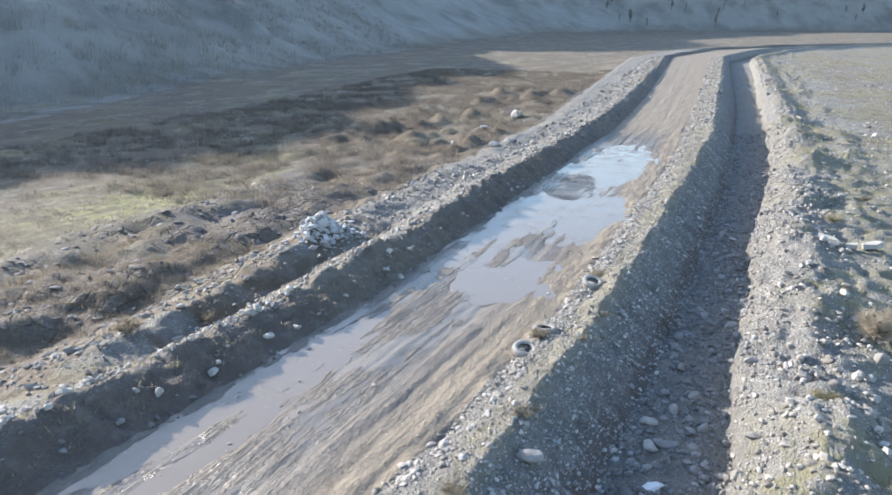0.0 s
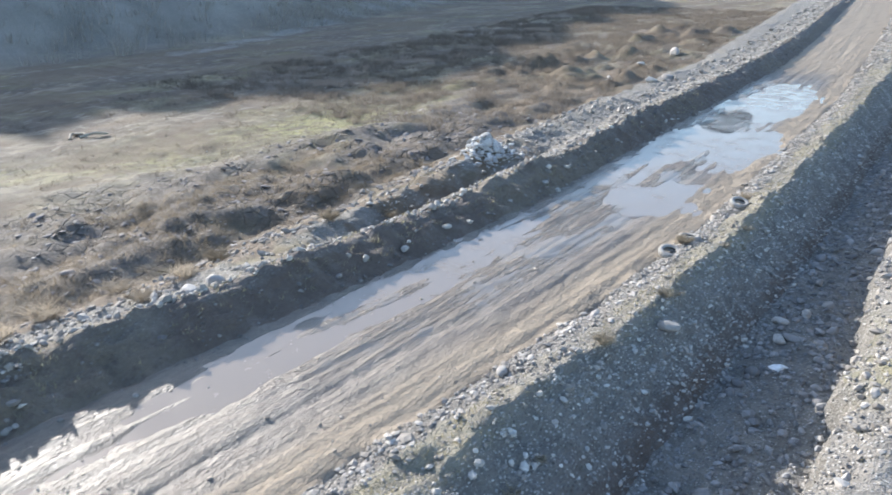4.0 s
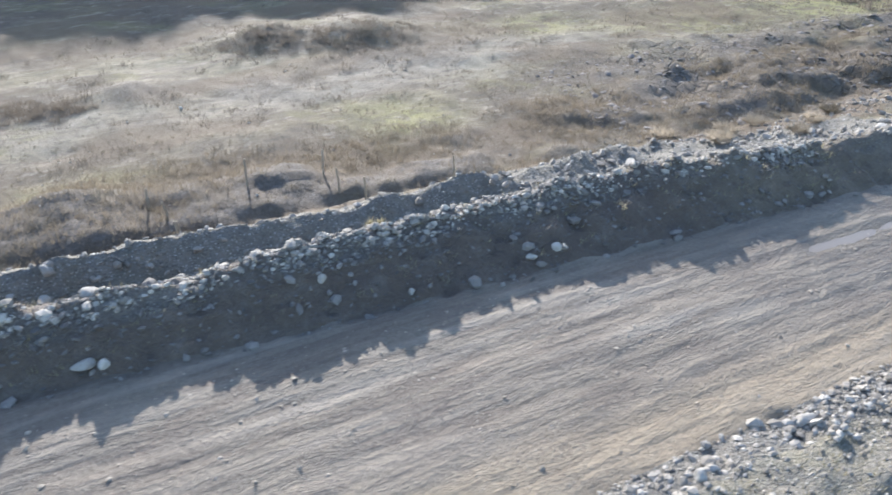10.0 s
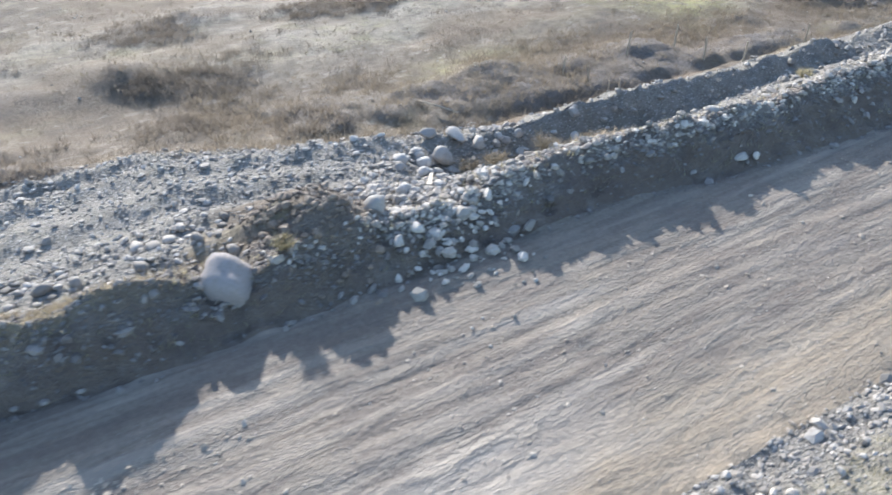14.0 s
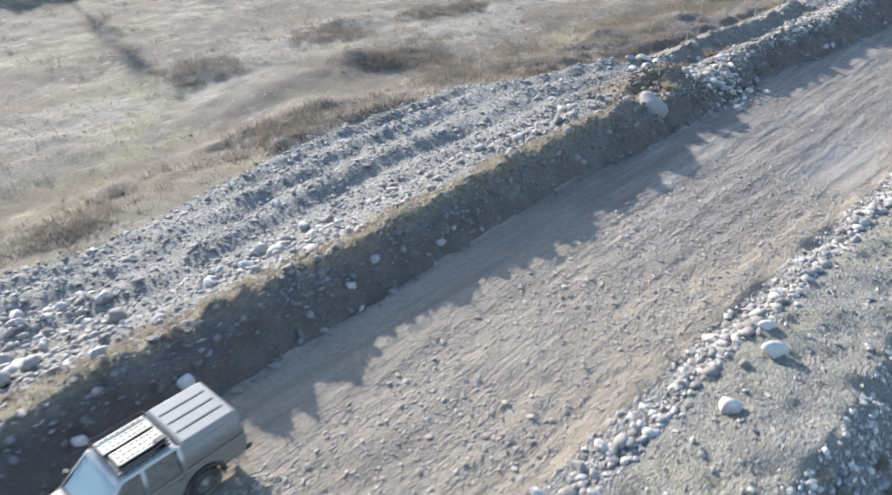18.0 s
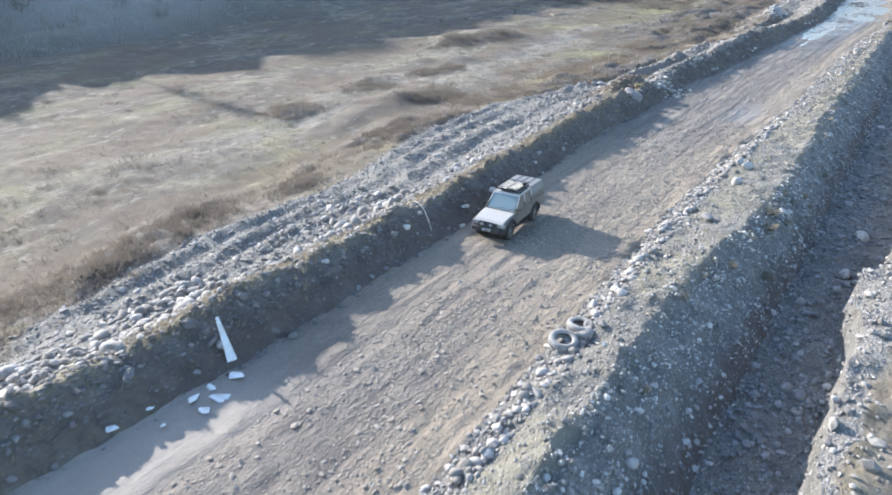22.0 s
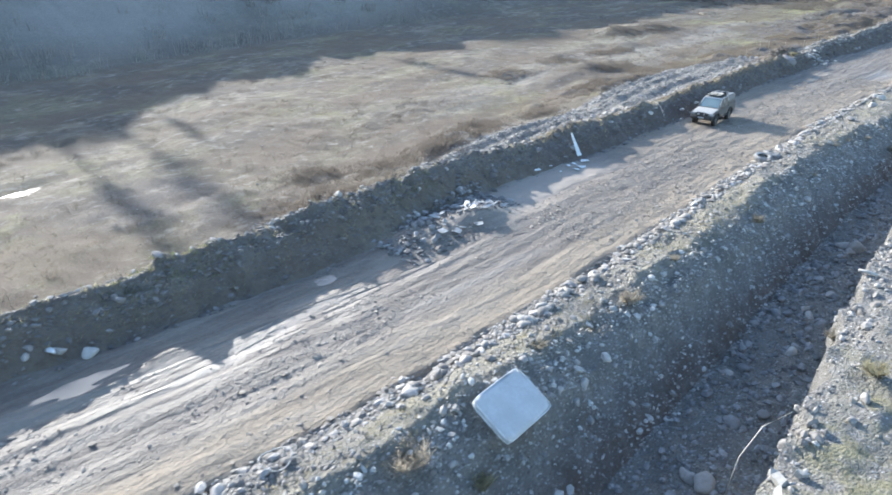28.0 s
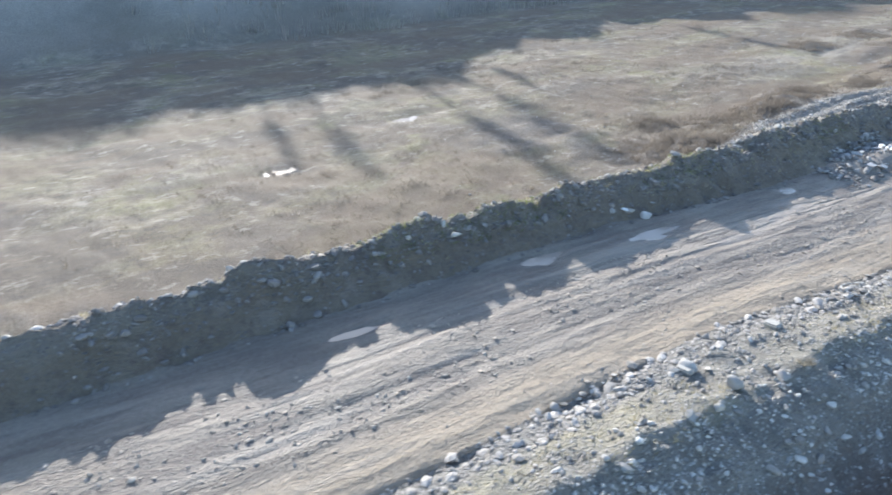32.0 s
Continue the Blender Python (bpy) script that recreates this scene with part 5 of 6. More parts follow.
def strewn(n, y0, y1, left, right, seed, clump=0.0, cell=2.0, bias=1.0):
    """Places between two lines along the valley, thinned into patches."""
    rng = np.random.default_rng(seed)
    y = rng.uniform(y0, y1, n)
    u = rng.random(n) ** bias
    b = bend(y)
    x = left(y) + b + (right(y) - left(y)) * u
    heap = np.exp(-((x + 23.4) / 2.2) ** 2 - ((y + 42.2) / 2.5) ** 2) < 0.45
    keep = heap & (rng.random(n) < np.clip(1 - clump + clump * 2.2 * (fbm(x, y, cell, 3) + 0.25), 0, 1))
    return x[keep], y[keep], rng


def cobbles(name, label, n, y0, y1, left, right, seed, median, spread, cap, clump=0.4, level=1, material=None, squash=1.0, bias=1.0, sink=0.25):
    x, y, rng = strewn(n, y0, y1, left, right, seed, clump, 2.0, bias)
    size = np.clip(median * np.exp(rng.normal(0, spread, len(x))), 0.018, cap)
    me = stone_mesh(name, x, y, size, seed, level, sink, squash)
    me.materials.append(material or M_COBBLE)
    return tagged(new(name, me), label, "stones", kind="stuff")


shift = lambda f, d: (lambda y: f(y) + d)
cobbles("cobbles", "grey cobbles and pebbles in the roadside bank", 13000, -150, 0, shift(crest_l, -1.0), shift(foot_l, 0.3), 11, 0.045, 0.65, 0.26, material=M_FACE_SHADE, sink=0.45)
cobbles("cobbles", "few stones stuck in the muddy bank", 3600, 0, 110, shift(crest_l, -1.0), shift(foot_l, 0.3), 58, 0.045, 0.65, 0.26, material=M_FACE_SHADE, sink=0.45)
cobbles("cobbles", "pale packed stones of the upper bank face", 3600, -44, 2, shift(crest_l, -0.1), shift(crest_l, 0.9), 74, 0.07, 0.5, 0.24, 0.5, sink=0.4)
cobbles("cobbles", "packed stones of the upper bank face", 8000, -140, 2, shift(crest_l, -0.1), shift(crest_l, 1.3), 36, 0.07, 0.5, 0.24, 0.5, sink=0.45, material=M_FACE_SHADE)
cobbles("cobbles", "pale stones along the bank's crest", 5200, -42, 140, shift(crest_l, -0.9), shift(crest_l, 0.45), 12, 0.075, 0.6, 0.3, 0.5)
cobbles("cobbles", "pale stones along the bank's crest", 1500, -150, -76, shift(crest_l, -0.9), shift(crest_l, 0.35), 53, 0.075, 0.5, 0.24, 0.3)
cobbles("cobbles", "loose rounded stones edging the road", 32000, -150, 130, shift(edge_r, -0.05), shift(edge_r, 1.15), 13, 0.044, 0.62, 0.26, 0.25, squash=0.8, sink=0.35)
cobbles("cobbles", "row of round pale cobbles raked along the road edge", 1500, -114, -44, shift(edge_r, 0.5), shift(edge_r, 1.05), 38, 0.1, 0.5, 0.24, 0.4, 2, squash=0.85, sink=0.2)
cobbles("cobbles", "gravel and small cobbles packed on the crest", 14000, -145, 90, shift(edge_r, 1.0), shift(crest_r, 0.6), 39, 0.034, 0.5, 0.13, 0.3)
cobbles("cobbles", "grey gravel stones on the ditch bank", 60000, -145, 90, shift(crest_r, 0.1), shift(ditch_l, 0.0), 14, 0.036, 0.6, 0.2, 0.35, material=M_SLOPE, sink=0.4)
cobbles("cobbles", "sparse stones in the grass of the crest", 4200, -150, 120, shift(edge_r, 1.2), shift(crest_r, 0.2), 34, 0.045, 0.6, 0.18, 0.6)
cobbles("cobbles", "river cobbles covering the ditch bed", 15000, -140, 100, shift(ditch_l, -0.2), shift(bank_r, -0.2), 15, 0.08, 0.5, 0.26, 0.15, material=M_BED, sink=0.35)
cobbles("cobbles", "large cobbles along the shaded ditch bed", 480, -130, 75, shift(ditch_l, 0.1), shift(bank_r, -0.6), 51, 0.17, 0.4, 0.36, 0.4, 2, sink=0.35, material=M_BED)
cobbles("cobbles", "ragged stones of the ditch's far slope", 6000, -135, 90, shift(bank_r, -0.35), shift(bank_r, 1.0), 52, 0.06, 0.55, 0.3, 0.25)
cobbles("cobbles", "stones strewn on the gravel plain", 18000, -125, 110, shift(bank_r, -0.3), shift(bank_r, 11), 16, 0.046, 0.65, 0.28, 0.75, bias=1.6)
cobbles("cobbles", "grey gravel and cobbles of the terrace", 32000, -99, -30, shift(toe_l, -0.4), shift(crest_l, -0.5), 17, 0.046, 0.55, 0.22, 0.35, sink=0.35)
cobbles("cobbles", "rounded stones along the terrace foot of the bank", 500, -68, -44, shift(crest_l, -4.6), shift(crest_l, -1.0), 18, 0.12, 0.45, 0.32, 0.6, 2)
cobbles("cobbles", "heaped round boulders on the terrace", 1500, -98, -70, lambda y: np.maximum(crest_l(y) - 9.2, toe_l(y) + 0.6), shift(crest_l, -1.2), 35, 0.15, 0.45, 0.38, 0.85, 2, sink=0.4)
cobbles("cobbles", "round stones heaped where the terrace ends", 420, -97, -82, lambda y: np.maximum(crest_l(y) - 9.0, toe_l(y) + 0.8), shift(crest_l, -2.4), 37, 0.22, 0.4, 0.42, 0.5, 2, sink=0.35)
cobbles("cobbles", "stones of the old outer bank", 11000, -34, 60, shift(toe_l, 1.4), shift(crest_l, -0.8), 19, 0.06, 0.65, 0.3, 0.6)
cobbles("pebbles", "pebbles pressed into the road", 14000, -150, 100, lambda y: foot_l(y) + np.where(y < -28, 2.6, 0.6), shift(edge_r, 0.1), 20, 0.028, 0.55, 0.11, 0.75, squash=0.55, material=M_PEBBLE)
cobbles("pebbles", "loose stones on the dry stretch of road", 16000, -100, -46, shift(foot_l, 2.6), shift(edge_r, -0.4), 21, 0.034, 0.5, 0.12, 0.5, squash=0.55, material=M_PEBBLE)
cobbles("cobbles", "stones strewn on the far gravel plain", 7000, 70, 280, shift(bank_r, 0.5), shift(bank_r, 50), 73, 0.12, 0.5, 0.4, 0.7, bias=1.5)
cobbles("pebbles", "small clods and stones churned up along the wheel tracks", 3200, -148, -108, shift(foot_l, 2.2), shift(foot_l, 5.4), 71, 0.036, 0.5, 0.12, 0.7, squash=0.6, material=M_PEBBLE)
cobbles("cobbles", "scattered stones in the pasture", 1600, -120, 160, shift(toe_l, -30), toe_l, 22, 0.05, 0.5, 0.2, 0.8, bias=0.6)
cobbles("cobbles", "pale stones on the far spoil banks", 4500, 60, 260, shift(crest_l, -6.0), shift(crest_l, 0.2), 23, 0.13, 0.5, 0.5, 0.5)
cobbles("cobbles", "pale stones on the far road edge", 3500, 90, 260, shift(edge_r, 0.0), shift(crest_r, 0.6), 24, 0.11, 0.5, 0.35, 0.4)

clod_l = lambda y: np.where(y > 4, -44.0, toe_l(y) - 6.0)
clod_r = lambda y: np.where(y > 4, outer_x(y) - 0.6, toe_l(y) + 0.2)
cobbles("earth_clods", "grey-brown clods of broken clay in the pasture", 2400, 2, 50, clod_l, clod_r, 61, 0.13, 0.5, 0.36, 0.85, 2, material=M_CLAY, squash=0.5, sink=0.62)
xs_c = np.random.default_rng(62).normal(size=(700, 2)) * (1.15, 1.3) + (-22.8, -42.0)
me = stone_mesh("earth_clods", xs_c[:, 0], xs_c[:, 1], np.clip(0.075 * np.exp(np.random.default_rng(63).normal(0, 0.5, 700)), 0.03, 0.26), 64, 1, 0.35)
me.materials.append(M_CLOD)
tagged(new("earth_clods", me), "mound of loose dark brown earth clods", "earth", kind="stuff")

ROCKS = []
for k, (V, F) in enumerate(rock_shapes(3, 7, 99, 0.1, 9)):
    V = V + 0.09 * np.stack([fbm(V[:, 0] * 2 + k, V[:, 1] * 2 + 5 * j, 1.0, 3) for j in range(3)], -1)
    me = fast_mesh("boulder", V, F)
    me.materials.append(M_BOULDER)
    ROCKS.append(me)


def boulder(x, y, r, k=0, turn=0.0, sink=0.3, label="rounded pale grey river boulder on the bank", flat=1.0):
    ob = tagged(new("boulder", ROCKS[k % 7]), label, "boulder", "river boulders")
    ob.matrix_world = pose(x, y, ground_at(x, y) + r * flat * (0.62 - sink), 8 * math.sin(k * 3 + x), 8 * math.cos(k + y), turn) @ Matrix.Diagonal((r, r, r * flat, 1))
    return ob


rng_b = random.Random(5)
heap = np.random.default_rng(75).normal(size=(520, 2)) * (0.85, 1.1) + (-25.1, 35.5)
me = stone_mesh("rubble", heap[:, 0], heap[:, 1], np.clip(0.12 * np.exp(np.random.default_rng(76).normal(0, 0.5, 520)), 0.04, 0.34), 77, 1, 0.25)
me.materials.append(M_PALE)
tagged(new("rubble", me), "heap of chalky white rubble dumped behind the bank", "rubble", kind="stuff")
gap = np.random.default_rng(65).normal(size=(900, 2)) * (1.7, 1.1) + (-22.6, -38.3)
me = stone_mesh("cobbles", gap[:, 0], gap[:, 1], np.clip(0.09 * np.exp(np.random.default_rng(66).normal(0, 0.55, 900)), 0.03, 0.3), 67, 1, 0.3)
me.materials.append(M_COBBLE)
tagged(new("cobbles", me), "pale stones spilled through a gap in the bank", "stones", kind="stuff")
# stones that stand out: along the road's foot, on the crests, in the pile, in the ditch
PILE_STONES = [(-25.2, 35.6, 0.55), (-25.9, 35.0, 0.45), (-24.6, 35.0, 0.42), (-25.6, 36.4, 0.45), (-28.4, -33.4, 0.60), (-27.4, -34.7, 0.62), (-28.8, -34.6, 0.46), (-27.3, -36.7, 0.36), (-26.7, -35.3, 0.30), (-26.4, -35.9, 0.33), (-27.9, -35.6, 0.30), (-9.0, -24.6, 0.26), (-8.5, -23.0, 0.28), (-8.5, -21.8, 0.28), 
    (-27.3, -35.6, 0.40), (-26.5, -34.0, 0.36), (-27.9, -32.6, 0.42), (-26.7, -27.3, 0.48), (-26.9, -33.2, 0.45), (-22.3, -40.1, 0.55), (-21.0, -39.4, 0.30), (-20.7, -38.9, 0.28),
    (-20.8, -40.1, 0.27), (-24.0, -38.3, 0.40), (-21.6, -26.0, 0.34), (-19.55, -26.5, 0.34), (-19.3, -26.0, 0.2), (-24.1, -3.6, 0.42), (-7.4, 1.1, 0.3)]
EDGE_STONES = [(-7.2, -0.9, 0.36), (-8.0, 1.9, 0.32), (-5.1, 16.85, 0.42), (-1.4, 26.0, 0.36), (-2.0, 24.8, 0.3), (-2.4, 22.0, 0.34), (-1.0, 22.3, 0.3), (-2.2, 28.5, 0.28),
    (-20.4, 9.6, 0.48), (-20.6, 8.6, 0.42), (-19.6, -73.7, 0.24), (-26.1, -73.7, 0.42), (-21.7, -72.2, 0.3), (-19.6, -71.0, 0.26), (-9.45, -58.9, 0.4), (-9.45, -61.7, 0.36),
    (-9.4, -68.2, 0.36), (-4.3, -86.9, 0.42), (-3.7, -87.1, 0.5), (-0.2, -89.2, 0.3), (-6.7, -85.8, 0.24), (-8.8, -126.0, 0.28), (-7.5, -125.8, 0.30)]
FAR_STONES = [(-2.3, -108.2, 0.42), (-2.8, -108.1, 0.36), (-20.4, -113.3, 0.28), (-17.8, -119.2, 0.26), (-17.5, -118.5, 0.3), (-17.9, -120.1, 0.2), (-18.4, 21.2, 0.28), (-17.1, 20.2, 0.26),
    (-17.0, 17.0, 0.30), (-17.3, 14.8, 0.24), (-26.8, 70.0, 0.7), (-26.4, 73.4, 0.8), (-33.5, 95.2, 1.0), (-32.1, 71.1, 0.55), (-32.7, 81.4, 0.5), (-9.4, -10.6, 0.3),
    (-8.6, -7.6, 0.22), (-8.9, -4.3, 0.2), (-6.6, -64.5, 0.26), (-3.2, -66.0, 0.4), (-2.9, -60.5, 0.45)]
for k, (x, y, r) in enumerate(PILE_STONES + EDGE_STONES + FAR_STONES):
    boulder(x, y, r, k, 47 * k)


def block_boulder(x, y, r, turn):
    """A squarish worn block, half sunk in the bank."""
    bm = bmesh.new()
    bmesh.ops.create_icosphere(bm, subdivisions=3, radius=1.0)
    for v in bm.verts:
        c = v.co
        p = c / sum(abs(q) ** 3.2 for q in c) ** (1 / 3.2)
        lump = 1 + 0.5 * float(fbm(np.array([c.x + 0.7 * c.z]), np.array([c.y - 0.6 * c.z]), 1.3, 4)[0]) - 0.3 * max(0.0, c.x) * max(0.0, c.z)
        v.co = Vector((p.x * r, p.y * 0.85 * r, p.z * 0.72 * r)) * lump
    ob = part("boulder", bm, M_BLOCK, None, "", True)
    ob.matrix_world = pose(x, y, ground_at(x, y) + 0.1 * r, 6, 14, turn)
    tagged(ob, "large pale squarish boulder lodged in the bank beside an earth mound", "boulder", "river boulders")


block_boulder(-21.3, -45.05, 0.74, 52)
for k in range(50):
    y = rng_b.uniform(-130, 60)
    boulder(float(foot_l(y)) + rng_b.gauss(-0.5, 0.45), y, rng_b.uniform(0.11, 0.24), k, rng_b.uniform(0, 360), 0.35, "pale stone stuck in the earthy bank")
for k in range(52):
    y = rng_b.uniform(-130, 60)
    if min(abs(y + 81.3), abs(y - 24.6), abs(y - 31.5)) < 1.6:
        continue
    boulder(float(edge_r(y)) + rng_b.uniform(0.4, 1.3), y, rng_b.uniform(0.13, 0.28), k, rng_b.uniform(0, 360), 0.35, "rounded stone lining the road edge")
for k in range(22):
    y = rng_b.uniform(-120, 60)
    boulder(rng_b.uniform(float(ditch_l(y)) + 0.4, float(bank_r(y)) - 1.2), y, rng_b.uniform(0.2, 0.38), k, rng_b.uniform(0, 360), 0.4, "large cobble in the shaded ditch bed")
for k in range(26):
    y = rng_b.uniform(-115, 60)
    boulder(float(bank_r(y)) + rng_b.uniform(0.2, 6.5), y, rng_b.uniform(0.14, 0.34), k, rng_b.uniform(0, 360), 0.3, "pale rounded stone on the gravel plain")
for k in range(20):
    y = rng_b.uniform(-128, -106)
    x = float(crest_r(np.array(y))) + rng_b.uniform(0.3, 2.7)
    if abs(y + 112.4) > 1.8:
        boulder(x, y, rng_b.uniform(0.13, 0.25), k, rng_b.uniform(0, 360), 0.4, "pale stone half sunk in the ditch bank")
for k in range(30):
    y = rng_b.uniform(-38, -27)
    boulder(rng_b.gauss(-27.4, 1.2), y, rng_b.uniform(0.16, 0.38), k, rng_b.uniform(0, 360), 0.4, "pale boulder in a dumped pile of stones")
for k in range(22):
    y = rng_b.uniform(-92, -66)
    boulder(float(crest_l(y)) - rng_b.uniform(1.0, 4.2), y, rng_b.uniform(0.2, 0.42), k, rng_b.uniform(0, 360), 0.25, "rounded boulder on the gravel terrace")
for k in range(44):
    boulder(-25.1 + rng_b.gauss(0, 0.8), 35.6 + rng_b.gauss(0, 1.1), rng_b.uniform(0.15, 0.36), k, 70 * k, 0.5, "white lump in a heap of dumped rubble", 0.9)


# ---- tyres, mattress and dumped scrap ----
def old_tyre(x, y, r, tip, turn):
    t = thing("old_tyre", pose(x, y, ground_at(x, y) + 0.14, tip, 8, turn), "dusty grey discarded truck tyre lying on stones", "tyre", "discarded tyres")
    part("casing", lathe([(r, -0.09), (r, 0.09), (r * 0.93, 0.15), (r * 0.74, 0.16), (r * 0.60, 0.13), (r * 0.56, 0.09), (r * 0.74, 0.06), (r * 0.80, 0.0), (r * 0.74, -0.06), (r * 0.56, -0.09), (r * 0.60, -0.13), (r * 0.74, -0.16), (r * 0.93, -0.15)], 36, "Z"), M_OLDTYRE, t, "", True)
    part("liner", lathe([(r * 0.80, 0.01), (r * 0.78, 0.045), (r * 0.74, 0.045), (r * 0.74, -0.045), (r * 0.78, -0.045)], 30, "Z"), M_TYREHOLE, t, "dark inside of the tyre")
    for i in range(24):
        a = 2 * math.pi * i / 24
        if i == 0:
            lug = part("tread_block", box((0.03, r * 0.16, 0.11), (0, 0, 0), 0.006), M_OLDTYRE, t)
        else:
            lug = new("tread_block", lug.data)
            lug.parent = t
        lug.matrix_local = Matrix.Rotation(a, 4, "Z") @ Matrix.Translation((r, 0, 0))


for x, y, r, tip, turn in ((-10.45, -82.2, 0.50, 6, 0), (-10.4, -80.85, 0.50, -4, 50), (-7.6, 23.7, 0.48, 10, 10), (-7.4, 25.6, 0.5, -6, 70), (-6.9, 31.5, 0.48, 14, 20)):
    old_tyre(x, y, r, tip, turn)

mx, my = -6.05, -112.4
slope_m = (ground_at(mx + 0.7, my) + ground_at(mx + 0.7, my + 0.6) - ground_at(mx - 0.7, my) - ground_at(mx - 0.7, my + 0.6)) / 2.8
mid_m = max(ground_at(mx + d, my + e) - d * slope_m for d in (-0.8, -0.4, 0, 0.4, 0.8) for e in (-0.8, 0, 0.8))
mt = thing("mattress", Matrix.Translation((mx, my, mid_m + 0.08)) @ Matrix.Rotation(radians(2), 4, "Z") @ Matrix.Rotation(-0.65 * math.atan(slope_m), 4, "Y"), "dumped white mattress lying on the gravel slope", "mattress")
bm = bmesh.new()
bmesh.ops.create_grid(bm, x_segments=14, y_segments=14, size=0.5)
top = bm.faces[:]
ret = bmesh.ops.extrude_face_region(bm, geom=top)
for v in [g for g in ret["geom"] if isinstance(g, bmesh.types.BMVert)]:
    v.co.z += 1
for v in bm.verts:
    u, w = v.co.x * 2, v.co.y * 2
    k = (abs(u) ** 12 + abs(w) ** 12 + 1e-12) ** (1 / 12) / max(abs(u), abs(w), 1e-3)
    k = max(k, 1.0)
    up = v.co.z
    v.co = (u / k * 0.70, w / k * 0.97, (up - 0.5) * 0.20 * (1 - 0.25 * max(abs(u), abs(w)) ** 6) + 0.02 * math.sin(3 * u + w))
bmesh.ops.recalc_face_normals(bm, faces=bm.faces)
part("padding", bm, M_MATTRESS, mt, "stained white cover", True)
for z in (-0.075, 0.075):
    bm = bmesh.new()
    ring = []
    for a in np.linspace(0, 2 * math.pi, 49):
        c, s = math.cos(a), math.sin(a)
        k = (abs(c) ** 12 + abs(s) ** 12) ** (1 / 12)
        ring.append((c / k * 0.705, s / k * 0.975, z))
    tube(bm, ring, 0.013, 5)
    part("piping", bm, M_WHITE, mt)
for x, y, a in ((0.35, -0.55, 20), (0.25, -0.30, -35), (0.48, -0.40, 70)):
    part("stain", box((0.16, 0.018, 0.004), (x, y, 0.108), 0.0, Matrix.Rotation(radians(a), 4, "Z")), M_STEEL, mt, "dark smear")


def scrap(name, x, y, size, turn, tip, material, label, category, lift=0.05, seed=0):
    """A broken plate: an uneven outline with thickness."""
    r = random.Random(seed)
    n = r.choice((4, 5, 5, 6))
    turns = sorted(2 * math.pi * (k + r.uniform(-0.3, 0.3)) / n for k in range(n))
    pts = [(size[0] * r.uniform(0.32, 0.72) * math.cos(a), size[1] * r.uniform(0.32, 0.72) * math.sin(a)) for a in turns]
    sag = [r.uniform(-0.12, 0.12) * size[0] if size[2] < 0.05 else 0.0 for _ in range(n)]
    bm = bmesh.new()
    a = [bm.verts.new((p[0], p[1], s)) for p, s in zip(pts, sag)]
    c = [bm.verts.new((p[0] * 0.97, p[1] * 0.97, s + size[2] * (0.8 + 0.5 * r.random()))) for p, s in zip(pts, sag)]
    bm.faces.new(a[::-1])
    bm.faces.new(c)
    for k in range(n):
        bm.faces.new((a[k], a[(k + 1) % n], c[(k + 1) % n], c[k]))
    bmesh.ops.triangulate(bm, faces=bm.faces[:])
    ob = part(name, bm, material)
    ob.matrix_world = pose(x, y, ground_at(x, y) + lift, tip, tip * 0.5, turn)
    return tagged(ob, label, category, name + " pieces")


# tall tapered white board leaning on the bank
bm = slab([(-0.16, 0, 0), (0.16, 0, 0), (0.04, 0, 1.5), (-0.05, 0, 1.5)], 0.03)
wb = part("white_board", bm, M_WHITE)
base_z = ground_at(-18.9, -88.9)
wb.matrix_world = Matrix.Translation((-18.7, -89.2, base_z)) @ Matrix.Rotation(radians(70), 4, "Z") @ Matrix.Rotation(radians(-38), 4, "X")
tagged(wb, "long tapered white board leaning against the earth bank", "board")
rs = random.Random(3)
for k, (x, y, s) in enumerate(((-18.1, -89.6, 0.5), (-17.7, -90.6, 0.6), (-18.2, -91.1, 0.5), (-18.3, -90.4, 0.35), (-17.6, -91.3, 0.4), (-18.8, -93.4, 0.38), (-18.7, -92.2, 0.25), (-17.9, -92.4, 0.22), (-17.9, -119.4, 0.4), (-8.5, 2.2, 0.6), (-8.0, 1.5, 0.55), (-8.4, 1.0, 0.4),  (-1.9, 19.6, 0.6))):
    scrap("scrap_sheet", x, y, (s, s * rs.uniform(0.5, 0.9), 0.03), rs.uniform(0, 360), rs.uniform(-12, 12), M_WHITE, "torn piece of dirty white sheet", "scrap", 0.06, k)
for k, (x, y, s) in enumerate(((0.6, -90.4, 1.1), (0.9, -91.7, 1.3), (0.3, -93.4, 0.7), (0.0, -92.7, 0.55), (1.3, -89.9, 0.9), (1.2, -93.0, 0.8), (-0.1, -87.9, 0.4), (0.7, -88.9, 0.6), (1.6, -91.1, 0.9), (-0.5, -95.4, 0.6), (-0.2, -109.2, 0.5), (0.0, -109.9, 0.45), (0.1, -108.6, 0.4), (0.9, -94.8, 0.5), (2.0, -93.4, 0.7), (-8.9, -5.3, 0.75), (-8.8, -6.5, 0.6), (-8.5, -4.2, 0.5), (-8.75, -7.8, 0.4), (3.4, 42.7, 1.2), (4.6, 42.4, 0.9), (5.6, 43.0, 1.3))):
    scrap("concrete_slab", x, y, (s, s * rs.uniform(0.5, 0.8), 0.12 + 0.12 * s), rs.uniform(0, 360), rs.uniform(-14, 14), M_CONCRETE, "broken slab of pale concrete on the gravel", "rubble", 0.03, 50 + k)
for k in range(6):
    scrap("brick_piece", 0.1 + rs.uniform(-0.5, 0.9), -95.5 + rs.uniform(-1.2, 1.0), (0.25, 0.12, 0.09), rs.uniform(0, 360), rs.uniform(-15, 15), M_BRICKRED, "broken red brick lying on gravel", "brick", 0.03, 90 + k)
